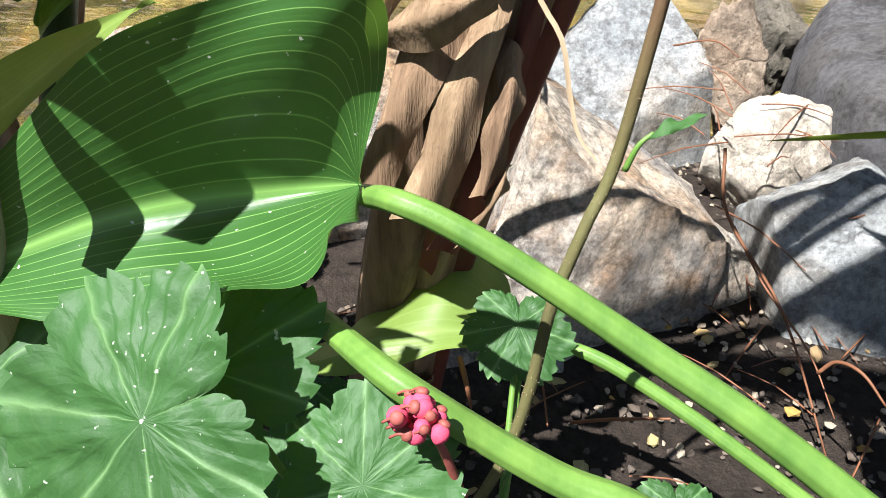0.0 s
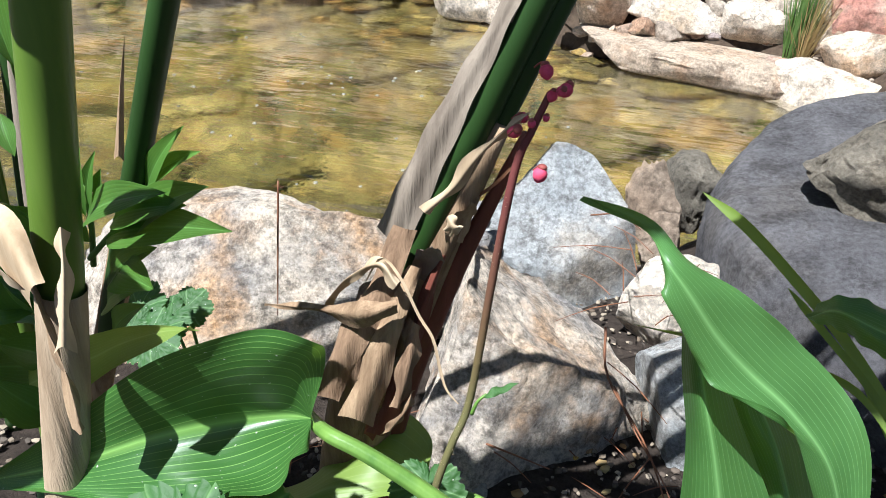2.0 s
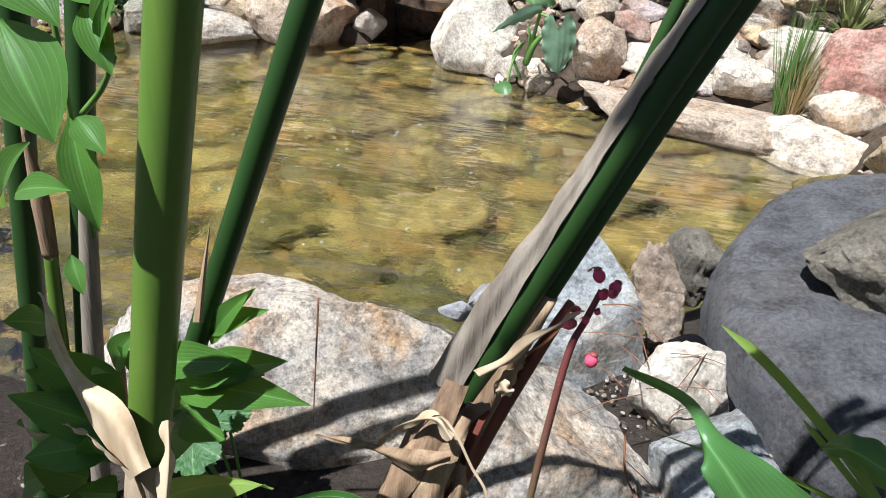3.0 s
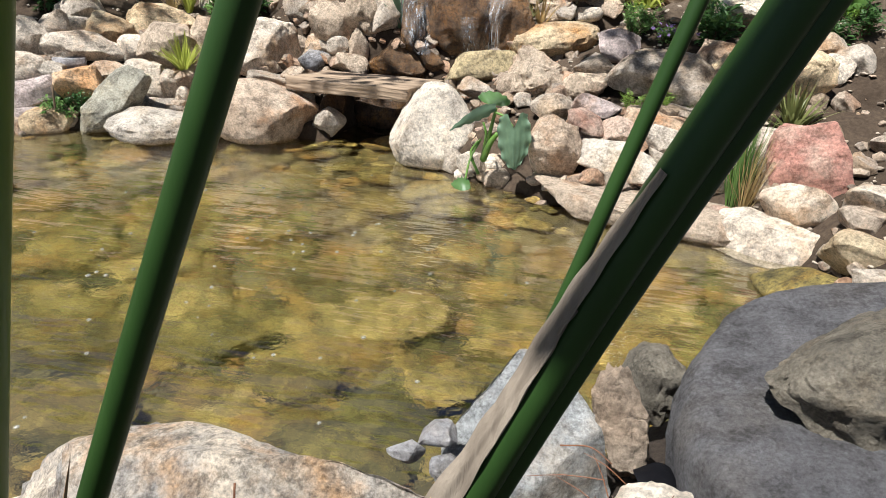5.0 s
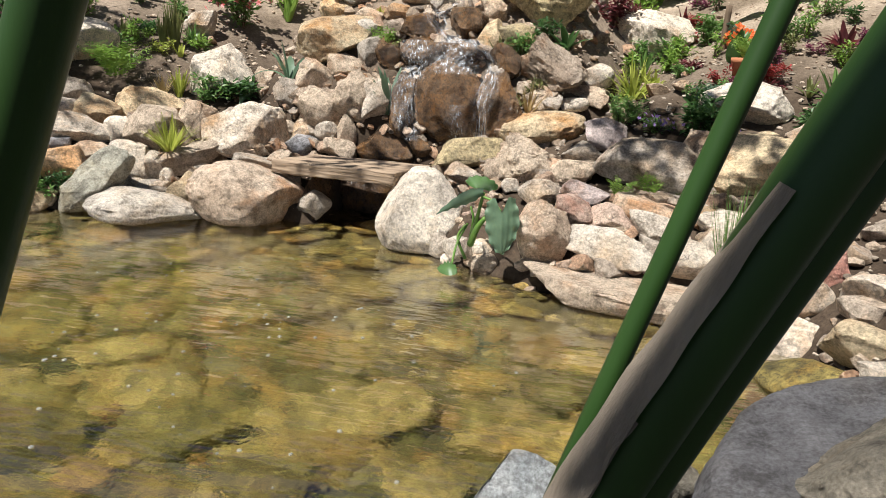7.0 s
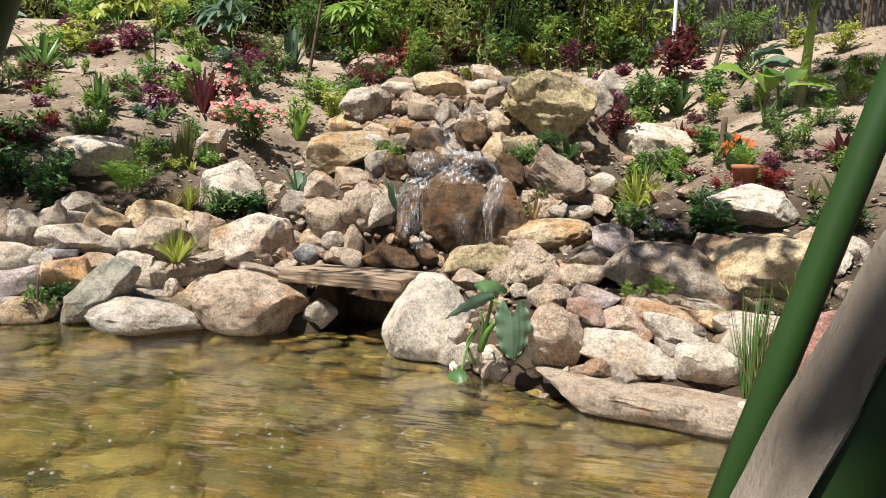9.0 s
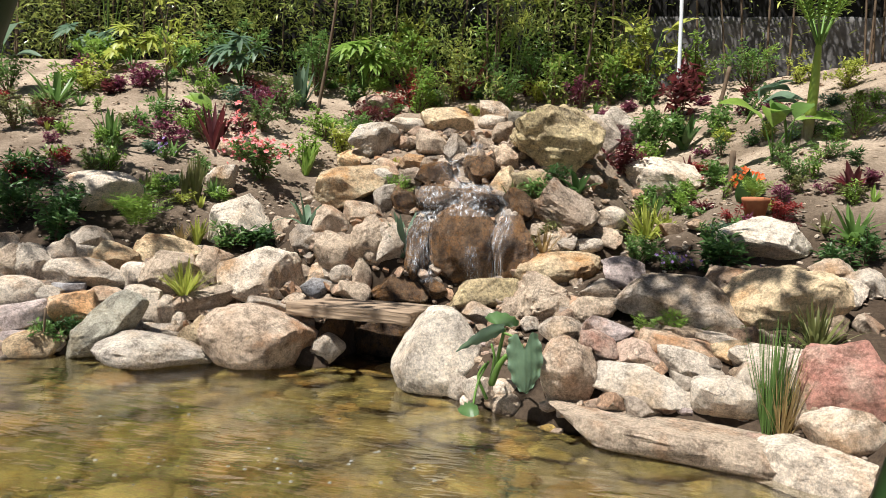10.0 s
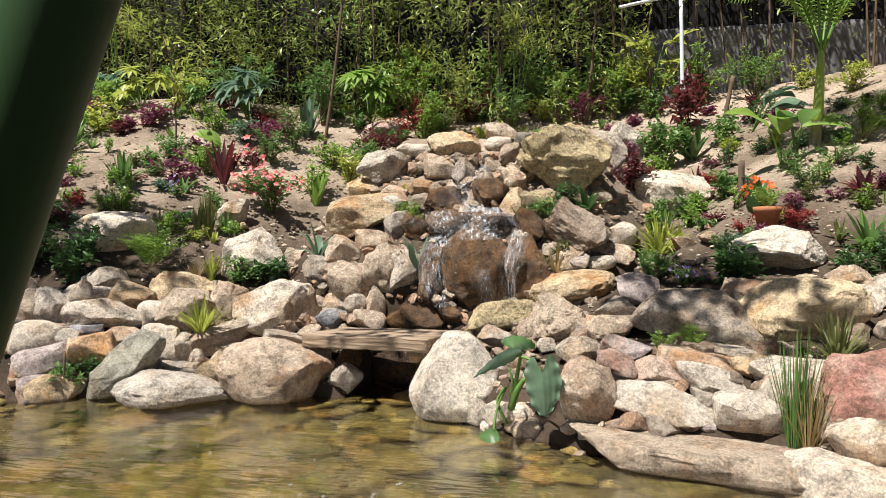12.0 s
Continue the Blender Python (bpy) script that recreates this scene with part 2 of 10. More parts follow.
def leaf_material(name, top, under, gloss=0.42, vein=None, veins_across=0.0, spots=0.0, through_light=0.35, mottle=0.35, crinkle=0.0, spread=((0.65, 0.72, 0.6), (1.3, 1.2, 1.1))):
    """Leaf: UV runs across (x) and along (y) the blade; veins are fine lighter lines."""
    m, nt, b = blank(name)
    out = nt.nodes["Material Output"]
    tex = nt.nodes.new("ShaderNodeTexCoord")
    at, rnd = place_coords(nt, 7.0)
    n1 = noise_at(nt, at, 18, 5)
    col = ramp(nt, n1, (0.3, tuple(c * (1 - mottle) for c in top)), (0.7, tuple(c * (1 + mottle * 0.6) for c in top)))
    isl = nt.nodes.new("ShaderNodeNewGeometry").outputs["Random Per Island"]
    col = blend(nt, col, ramp(nt, isl, *[(k / (len(spread) - 1), c) for k, c in enumerate(spread)]), 1.0, "MULTIPLY")
    if vein:
        xyz = nt.nodes.new("ShaderNodeSeparateXYZ")
        nt.links.new(tex.outputs["UV"], xyz.inputs[0])
        line = nt.nodes.new("ShaderNodeMath")
        line.operation = "PINGPONG"
        line.inputs[1].default_value = 0.5
        mul = nt.nodes.new("ShaderNodeMath")
        mul.operation = "MULTIPLY"
        mul.inputs[1].default_value = veins_across
        nt.links.new(xyz.outputs["X"], mul.inputs[0])
        nt.links.new(mul.outputs[0], line.inputs[0])
        mask = ramp(nt, line.outputs[0], (0.0, (1, 1, 1)), (0.035, (0.3, 0.3, 0.3)), (0.08, (0, 0, 0)))
        col = blend(nt, col, vein, mask)
        if not crinkle:
            mid = nt.nodes.new("ShaderNodeMath")
            mid.operation, mid.inputs[1].default_value = "SUBTRACT", 0.5
            nt.links.new(xyz.outputs["X"], mid.inputs[0])
            half = nt.nodes.new("ShaderNodeMath")
            half.operation = "ABSOLUTE"
            nt.links.new(mid.outputs[0], half.inputs[0])
            rib = ramp(nt, half.outputs[0], (0.0, (0.9, 0.9, 0.9)), (0.016, (0.5, 0.5, 0.5)), (0.05, (0, 0, 0)))
            col = blend(nt, col, tuple(c * 1.15 for c in vein), rib)
            bumped(nt, b, half.outputs[0], 0.3, 0.01)
        bumped(nt, b, line.outputs[0], 0.15, 0.0008)
    if spots:
        dust = ramp(nt, noise_at(nt, at, 420, 2, 0.5), (1 - spots, (0, 0, 0)), (1 - spots + 0.05, (1, 1, 1)))
        col = blend(nt, col, (0.45, 0.46, 0.38), dust)
    nt.links.new(col, b.inputs["Base Color"])
    b.inputs["Roughness"].default_value = gloss
    b.inputs["Specular IOR Level"].default_value = 0.4
    bumped(nt, b, noise_at(nt, at, 130, 4), 0.12, 0.001)
    if crinkle:
        side = add(nt, "ShaderNodeMath")
        side.operation, side.inputs[1].default_value = "MULTIPLY", 3.4
        nt.links.new(line.outputs[0], side.inputs[0])
        along = add(nt, "ShaderNodeMath")
        along.operation, along.inputs[1].default_value = "MULTIPLY_ADD", 4.5
        nt.links.new(xyz.outputs["Y"], along.inputs[0])
        nt.links.new(side.outputs[0], along.inputs[2])
        wob = add(nt, "ShaderNodeMath")
        wob.operation, wob.inputs[1].default_value = "MULTIPLY_ADD", 0.7
        nt.links.new(noise_at(nt, at, 60, 2), wob.inputs[0])
        nt.links.new(along.outputs[0], wob.inputs[2])
        twigs = add(nt, "ShaderNodeMath")
        twigs.operation, twigs.inputs[1].default_value = "PINGPONG", 0.5
        nt.links.new(wob.outputs[0], twigs.inputs[0])
        col = blend(nt, col, vein, ramp(nt, twigs.outputs[0], (0.0, (0.10, 0.10, 0.10)), (0.04, (0, 0, 0))))
        nt.links.new(col, b.inputs["Base Color"])
        bumped(nt, b, twigs.outputs[0], crinkle, 0.0012)
        bumped(nt, b, noise_at(nt, at, 220, 4), 0.4, 0.001)
    tr = nt.nodes.new("ShaderNodeBsdfTranslucent")
    warm = blend(nt, col, under, 0.6)
    nt.links.new(warm, tr.inputs[0])
    mix = nt.nodes.new("ShaderNodeMixShader")
    mix.inputs[0].default_value = through_light
    nt.links.new(b.outputs[0], mix.inputs[1])
    nt.links.new(tr.outputs[0], mix.inputs[2])
    nt.links.new(mix.outputs[0], out.inputs[0])
    return m


def plain(name, base, second=None, rough=0.7, scale=30.0, stretch=(1, 1, 1), bump=0.3, metal=0.0, spec=0.3):
    m, nt, b = blank(name)
    at, rnd = place_coords(nt, 5.0)
    mp = nt.nodes.new("ShaderNodeMapping")
    mp.inputs["Scale"].default_value = stretch
    nt.links.new(at, mp.inputs[0])
    f = noise_at(nt, mp.outputs[0], scale, 7, 0.65)
    nt.links.new(ramp(nt, f, (0.3, second or tuple(c * 0.6 for c in base)), (0.68, base)), b.inputs["Base Color"])
    b.inputs["Roughness"].default_value, b.inputs["Metallic"].default_value = rough, metal
    b.inputs["Specular IOR Level"].default_value = spec
    bumped(nt, b, f, bump, 0.004)
    return m


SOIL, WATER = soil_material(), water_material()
STEM = plain("smooth green stem", (0.115, 0.18, 0.026), (0.065, 0.12, 0.018), 0.38, 40, (1, 1, 0.06), 0.08)
# Darker copy of STEM: shade from foliage overhead is put into its colour.
STEM_SHADED = plain("green stem with shade in its colour", (0.024, 0.058, 0.012), (0.015, 0.038, 0.008), 0.46, 40, (1, 1, 0.06), 0.08)
SHEATH = plain("dry papery sheath", (0.36, 0.25, 0.15), (0.13, 0.075, 0.04), 0.8, 110, (1, 1, 0.06), 1.0)
HUSK = plain("brown fibrous husk", (0.31, 0.20, 0.12), (0.08, 0.045, 0.025), 0.85, 120, (1, 1, 0.07), 1.0)
REDHUSK = plain("reddish husk", (0.20, 0.055, 0.035), (0.09, 0.03, 0.02), 0.6, 60, (1, 1, 0.1), 0.4)
GREYHUSK = plain("grey dry sheath", (0.27, 0.222, 0.170), (0.13, 0.102, 0.076), 0.8, 90, (1, 1, 0.04), 0.8)
TANHUSK = plain("pale tan papery sheath", (0.42, 0.32, 0.215), (0.22, 0.155, 0.095), 0.8, 90, (1, 1, 0.05), 0.8)
WOOD = plain("weathered plank wood", (0.34, 0.25, 0.17), (0.17, 0.12, 0.08), 0.85, 45, (0.06, 1, 1), 0.7)
LINER = plain("black rubber liner", (0.006, 0.006, 0.007), (0.003, 0.003, 0.004), 0.6, 20, (1, 1, 1), 0.3, 0.0, 0.06)


# ---- the lie of the land ----
POND = [(-9, 3.0), (-2.6, 3.0), (-1.62, 3.16), (-1.3, 3.42), (-0.92, 3.62), (-0.36, 3.56), (-0.36, 4.0), (-0.04, 4.0), (-0.02, 3.45),
        (0.25, 3.25), (0.5, 3.12), (0.6, 3.02), (1.1, 2.93), (1.3, 2.85), (1.36, 2.6), (1.26, 2.35), (1.3, 2.1),
        (1.05, 1.95), (0.8, 1.78), (0.62, 1.6), (0.35, 1.42), (0.05, 1.35), (-0.6, 1.3), (-2.5, 1.2), (-9, 1.1)]


def shore(x, y):
    """Distance to the pond's edge, negative on the water."""
    x, y = np.asarray(x, float), np.asarray(y, float)
    best, odd = np.full(x.shape, 1e9), np.zeros(x.shape, bool)
    for (ax, ay), (bx, by) in zip(POND, POND[1:] + POND[:1]):
        ex, ey = bx - ax, by - ay
        f = np.clip(((x - ax) * ex + (y - ay) * ey) / (ex * ex + ey * ey), 0, 1)
        best = np.minimum(best, np.hypot(x - ax - f * ex, y - ay - f * ey))
        if ey:
            odd ^= ((ay > y) != (by > y)) & (x < ex * (y - ay) / ey + ax)
    return np.where(odd, -best, best)


def ground_height(x, y):
    """Height of soil and pond bed above the water."""
    x, y = np.asarray(x, float), np.asarray(y, float)
    d = shore(x, y)
    hill = np.interp(d, [-0.6, -0.2, 0, 0.08, 0.2, 0.4, 0.7, 1.0, 1.5, 2.5, 3.5, 5, 60],
                     [-0.33, -0.24, -0.04, 0.08, 0.20, 0.28, 0.40, 0.58, 0.86, 1.40, 1.95, 2.2, 2.6])
    heap = np.interp(y, [3.85, 3.95, 4.06, 4.3, 4.55, 4.8, 5.05, 5.6, 6.5], [0.05, 0.24, 0.45, 0.82, 1.01, 1.16, 1.31, 1.36, 1.40])
    heap = heap - 0.9 * np.clip(np.abs(x - 0.05) - 0.55, 0, None)
    hill = np.where(d > 0.02, np.maximum(hill, heap), hill)
    near = np.interp(d, [-0.6, -0.2, 0, 0.12, 0.3, 0.5, 60], [-0.33, -0.26, -0.06, 0.12, 0.21, 0.23, 0.3])
    w = np.clip((y - 1.75 - 0.35 * np.clip(x - 1.2, 0, 1)) / 0.5, 0, 1)
    w = w * w * (3 - 2 * w)
    return near * (1 - w) + hill * w

# ---- helpers for things ----
def part(name, bm, material, parent=None, label="", smooth=True):
    """Links a bmesh as one mesh object, under a thing where one is given."""
    me = bpy.data.meshes.new(name)
    bm.to_mesh(me)
    bm.free()
    if material:
        me.materials.append(material)
    if smooth:
        me.polygons.foreach_set("use_smooth", [True] * len(me.polygons))
    ob = new(name, me)
    if parent:
        ob.parent = parent
    return tagged(ob, label)


def sheet(name, verts, faces, material, parent=None, label="", uvs=None, smooth=True):
    """Links vertices and faces as one mesh object."""
    me = bpy.data.meshes.new(name)
    me.from_pydata([tuple(map(float, v)) for v in verts], [], faces)
    if uvs is not None:
        layer = me.uv_layers.new(name="UVMap")
        idx = np.empty(len(me.loops), int)
        me.loops.foreach_get("vertex_index", idx)
        layer.data.foreach_set("uv", np.asarray(uvs, float)[idx].ravel())
    if material:
        me.materials.append(material)
    if smooth:
        me.polygons.foreach_set("use_smooth", [True] * len(me.polygons))
    ob = new(name, me)
    if parent:
        ob.parent = parent
    return tagged(ob, label)


def ball(level):
    bm = bmesh.new()
    bmesh.ops.create_icosphere(bm, subdivisions=level, radius=1)
    v, f = np.array([p.co for p in bm.verts]), [[p.index for p in q.verts] for q in bm.faces]
    bm.free()
    return v, f


BALLS = {n: ball(n) for n in (1, 2, 3, 4, 5)}


def rock_shape(w, d, h, seed, level=4, cuts=15, lumps=0.10, taper=0.0):
    """A broken stone of that size: a ball cut by random planes, with worn arrises and rough faces."""
    rng = np.random.default_rng(seed)
    v, f = BALLS[level]
    v = np.sign(v) * np.abs(v) ** 0.8
    for _ in range(cuts):
        n = rng.normal(size=3)
        n /= np.linalg.norm(n)
        over = np.clip(v @ n - rng.uniform(0.50, 0.84), 0, None)
        v = v - over[:, None] * n
    out = []
    for p in v:
        q = Vector(p * 1.2 + seed % 97)
        k = noise.noise(q) * 0.8 + noise.noise(q * 2.6) * 0.5 + (0.3 - abs(noise.noise(q * 4.1))) * 0.5 + (0.25 - abs(noise.noise(q * 8))) * 0.34 + noise.noise(q * 21) * 0.14
        out.append(p * (1 + lumps * k))
    v = np.array(out)
    lo, hi = v.min(0), v.max(0)
    v = (v - (lo + hi) / 2) / (hi - lo)
    v[:, :2] *= (1 - taper * (v[:, 2:] + 0.5))
    return v * (w, d, h), f


ROCKS = [0]


def rock(x, y, z, w, d, h, yaw, lean, material, level=0, name="rock", group="stones of the bank", label="", lumps=0.10, cuts=15, tip=0, taper=0.0):
    """A stone with its middle at x, y, z, turned by yaw, leaned in the plane of its face and tipped forward."""
    ROCKS[0] += 1
    w, d, h = w * 1.1, d * 1.15, h * 1.12
    size = max(w, h)
    level = level or (4 if size > 0.16 else 3)
    v, f = rock_shape(w, d, h, 1000 + 37 * ROCKS[0], level, cuts, lumps, taper)
    ob = sheet("boulder" if size > 0.28 and name == "rock" else name, v, f, material)
    ob.data.set_sharp_from_angle(angle=radians(28))
    ob.matrix_world = pose(x, y, z, 0, 0, yaw) @ pose(0, 0, 0, tip, -lean, 0)
    return tagged(ob, label or LABELS[material], "rock", group)


KINDS = {"block": (0.66, 16, 0.60, 0.94, 0.13), "round": (0.86, 6, 0.74, 0.96, 0.07), "crag": (0.70, 18, 0.58, 0.95, 0.24), "slab": (0.55, 6, 0.72, 0.96, 0.07),
         "long": (0.74, 12, 0.64, 0.95, 0.12), "dome": (0.92, 6, 0.72, 0.96, 0.12), "wedge": (0.72, 7, 0.76, 0.96, 0.08)}
FALL_ROCKS = []


def boulder_shape(w, d, h, seed, level, kind):
    """A weathered boulder: a rounded block, broken along a few planes, with worn arrises and rough faces."""
    rng = np.random.default_rng(seed)
    power, cuts, near, far, lumps = KINDS[kind]
    v, f = BALLS[level]
    v = np.sign(v) * np.abs(v) ** power
    planes = [(rng.normal(size=3), rng.uniform(near, far)) for _ in range(cuts)]
    if kind == "slab":
        planes.append((np.array((0.02, -0.05, 1.0)), 0.62))
    if kind == "wedge":
        planes += [(np.array((-0.80, -0.15, 0.55)), 0.62), (np.array((0.25, -0.8, 0.55)), 0.60), (np.array((0.7, 0.0, 0.7)), 0.86)]
    if kind in ("block", "crag"):
        planes += [(np.array((rng.normal() * 0.3, -0.75, 0.6)), 0.74), (np.array((rng.normal() * 0.3, -0.1, 1.0)), 0.82)]
    for n, reach in planes:
        n = n / np.linalg.norm(n)
        over = np.clip(v @ n - reach, 0, None)
        v = v - over[:, None] * n * 0.94
    out = np.empty_like(v)
    for i, p in enumerate(v):
        q = Vector(p * 1.1 + seed % 97)
        k = noise.noise(q) * 1.0 + noise.noise(q * 2.4) * 0.45 + (0.3 - abs(noise.noise(q * 3.7))) * 0.55 + (0.25 - abs(noise.noise(q * 8))) * 0.30 + noise.noise(q * 19) * 0.12
        out[i] = p * (1 + lumps * k)
    lo, hi = out.min(0), out.max(0)
    return (out - (lo + hi) / 2) / (hi - lo) * (w, d, h), f


def boulder(x, y, z, w, d, h, yaw, lean, material, kind, label=""):
    """A stone of the far bank with its middle at x, y, z, its face turned by yaw and leaned."""
    ROCKS[0] += 1
    size = max(w, h)
    v, f = boulder_shape(w * 1.05, d * 1.15, h * 1.06, 5000 + 41 * ROCKS[0], 5 if size > 0.24 else 4 if size > 0.07 else 3, kind)
    ob = sheet("boulder" if size > 0.28 else "rock", v, f, material)
    ob.data.set_sharp_from_angle(angle=radians(34))
    ob.matrix_world = pose(x, y, z, 0, 0, yaw) @ pose(0, 0, 0, 0, -lean, 0)
    if material in (WET, WETBROWN):
        FALL_ROCKS.append(ob)
    return tagged(ob, label or LABELS[material], "rock", "stones of the bank")


# ---- ground, pond bed and water ----
def spaced(*spans):
    out = [spans[0][0]]
    for a, b, n in spans:
        out += list(np.linspace(a, b, n + 1)[1:])
    return np.array(out)


def make_ground():
    xs = spaced((-60, -8, 8), (-8, -3, 20), (-3, 3, 150), (3, 8, 20), (8, 60, 8))
    ys = spaced((-60, -4, 8), (-4, 0.6, 16), (0.6, 7.4, 170), (7.4, 12, 12), (12, 80, 8))
    gx, gy = np.meshgrid(xs, ys)
    gz = ground_height(gx, gy)
    rough = np.array([noise.noise((a * 5, b * 5, 0)) * 0.022 + noise.noise((a * 17, b * 17, 3)) * 0.012 for a, b in zip(gx.ravel(), gy.ravel())])
    gz = gz + rough.reshape(gz.shape) * (np.abs(gx) < 5)
    n = len(xs)
    faces = [(r * n + c, r * n + c + 1, r * n + n + c + 1, r * n + n + c) for r in range(len(ys) - 1) for c in range(n - 1)]
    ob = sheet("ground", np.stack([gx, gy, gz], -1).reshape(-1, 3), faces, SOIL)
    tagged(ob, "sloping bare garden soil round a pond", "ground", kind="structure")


def make_water():
    bm = bmesh.new()
    bmesh.ops.create_grid(bm, x_segments=2, y_segments=2, size=1)
    for v in bm.verts:
        v.co = (v.co.x * 5 - 3.4, v.co.y * 1.45 + 2.5, 0)
    ob = part("water", bm, WATER)
    ob.visible_shadow = False
    tagged(ob, "clear shallow rippled pond water", "water", kind="structure")


def make_bed_stones():
    rng = np.random.default_rng(5)
    verts, faces, base = [], [], 0
    n = 0
    while n < 2600:
        x, y = rng.uniform(-2.6, 1.35), rng.uniform(1.3, 3.7)
        d = float(shore(x, y))
        if d > 0.02:
            continue
        s = rng.choice([0.022, 0.04, 0.075, 0.15], p=[0.45, 0.33, 0.17, 0.05]) * rng.uniform(0.7, 1.4)
        v, f = BALLS[2]
        for _ in range(7):
            q = rng.normal(size=3)
            q /= np.linalg.norm(q)
            v = v - np.clip(v @ q - rng.uniform(0.5, 0.85), 0, None)[:, None] * q
        a = rng.uniform(0, 6.28)
        v = v * (s, s * rng.uniform(0.6, 0.9), s * rng.uniform(0.22, 0.5))
        v = np.stack([v[:, 0] * math.cos(a) - v[:, 1] * math.sin(a), v[:, 0] * math.sin(a) + v[:, 1] * math.cos(a), v[:, 2]], 1)
        verts.append(v + (x, y, float(ground_height(x, y)) + s * 0.12))
        faces += [[i + base for i in q] for q in f]
        base += len(v)
        n += 1
    ob = sheet("pond_cobbles", np.concatenate(verts), faces, BED)
    tagged(ob, "golden brown algae covered cobbles under water", "cobbles", kind="stuff")


make_ground()
make_water()
make_bed_stones()


def sunken_slabs():
    """Broad flat stones lying on the pond bed."""
    rng = np.random.default_rng(23)
    for x, y in ((0.30, 1.75), (0.05, 1.62), (-0.25, 1.72), (0.12, 1.98), (-0.15, 2.12), (0.45, 2.02), (0.62, 2.25), (0.28, 2.32), (-0.45, 1.98), (-0.02, 2.48), (0.75, 2.55), (-0.5, 2.4), (0.4, 2.7), (-0.8, 1.75)):
        w = rng.uniform(0.18, 0.30)
        rock(x, y, float(ground_height(x, y)) + 0.06, w, w * rng.uniform(0.55, 0.8), 0.075, rng.uniform(-50, 50), rng.uniform(-6, 6), BED, 4, "rock", "stones of the pond bed", "flat algae covered stone under the water", 0.07, 10)


sunken_slabs()


# ---- near bank: boulders ----
def slab_stone(outline, foot):
    """A broad worn slab on the bank: its outline in plan, a top that rises away from the water's corner, undercut sides."""
    ring = np.array([np.array(p) * (1 - k / 16) + np.array(q) * (k / 16) for p, q in zip(outline, outline[1:] + outline[:1]) for k in range(16)])
    for _ in range(30):
        ring = (np.roll(ring, 1, 0) + 2 * ring + np.roll(ring, -1, 0)) / 4
    mid = ring.mean(0)
    profile = [(k / 26, 0.0) for k in range(1, 25)] + [(0.955, 0.004), (0.978, 0.014), (0.992, 0.030), (1.0, 0.052), (0.998, 0.080), (0.985, 0.115), (0.965, 0.155), (0.94, 0.20)]

    def top(x, y):
        return 0.304 + 0.078 * math.tanh(max(x - 0.80, 0.0) * 3.2) + 0.12 * (y - 1.45)

    verts = [(mid[0], mid[1], top(*mid))]
    for r, drop in profile:
        for p in ring:
            x, y = mid + (p - mid) * r
            q = Vector((x * 9, y * 9, drop * 9))
            z = top(x, y) - drop + 0.010 * noise.noise(q * 0.8) + 0.004 * noise.noise(q * 3) + 0.0018 * (0.3 - abs(noise.noise(q * 9)))
            k = (0.010 * noise.noise(q * 1.3 + Vector((3, 1, 7))) + 0.005 * noise.noise(q * 4)) * min(1.0, drop * 40)
            d = (p - mid) / np.linalg.norm(p - mid)
            verts.append((x + d[0] * k, y + d[1] * k, max(z, foot)))
    n, m = len(ring), len(profile)
    faces = [(0, 1 + k, 1 + (k + 1) % n) for k in range(n)]
    for a in range(m - 1):
        for k in range(n):
            faces.append((1 + a * n + k, 1 + (a + 1) * n + k, 1 + (a + 1) * n + (k + 1) % n, 1 + a * n + (k + 1) % n))
    faces.append(tuple(1 + (m - 1) * n + k for k in range(n))[::-1])
    ob = sheet("boulder", verts, faces, BASALT)
    return tagged(ob, LABELS[BASALT], "rock", "stones of the bank")


rock(0.370, 1.215, 0.225, 0.440, 0.22, 0.195, 10, 3, SPECKLED, 5, tip=-12, lumps=0.12)
rock(0.668, 1.115, 0.200, 0.235, 0.20, 0.295, 0, 0, SPECKLED, 5, tip=-24, taper=0.22, lumps=0.14, cuts=9)
rock(0.660, 1.425, 0.215, 0.200, 0.14, 0.205, 0, -10, BLUE, 5, taper=0.15, cuts=8, lumps=0.08)
rock(0.607, 1.040, 0.205, 0.075, 0.062, 0.095, 11, -10, BLUE, 5)
rock(0.810, 1.150, 0.225, 0.140, 0.13, 0.170, -14, 12, BLUE, 5, tip=-24, taper=0.25)
rock(0.785, 1.290, 0.240, 0.095, 0.080, 0.110, -11, 0, WHITE, 5)
rock(0.765, 1.470, 0.250, 0.062, 0.067, 0.140, -8, 12, BROWN, 5, lumps=0.2, cuts=20)
rock(0.815, 1.590, 0.235, 0.090, 0.070, 0.110, -10, 0, DARK, 5, lumps=0.2, cuts=20)
slab_stone([(0.812, 1.340), (0.828, 1.520), (0.895, 1.640), (1.00, 1.695), (1.30, 1.71), (1.56, 1.45), (1.52, 1.05), (1.10, 1.00), (0.93, 1.17)], 0.10)
rock(1.015, 1.445, 0.385, 0.185, 0.175, 0.115, -20, -12, DARK, 5, tip=8, lumps=0.16, cuts=20)
rock(0.562, 1.345, 0.280, 0.040, 0.032, 0.030, 10, 10, SLATE, 4)
rock(0.535, 1.325, 0.270, 0.035, 0.025, 0.022, 40, 10, SLATE, 3)
rock(0.575, 1.320, 0.268, 0.030, 0.025, 0.020, 70, 10, SLATE, 3)
rock(0.140, 1.330, 0.035, 0.30, 0.20, 0.12, 10, 4, PALE, 5)


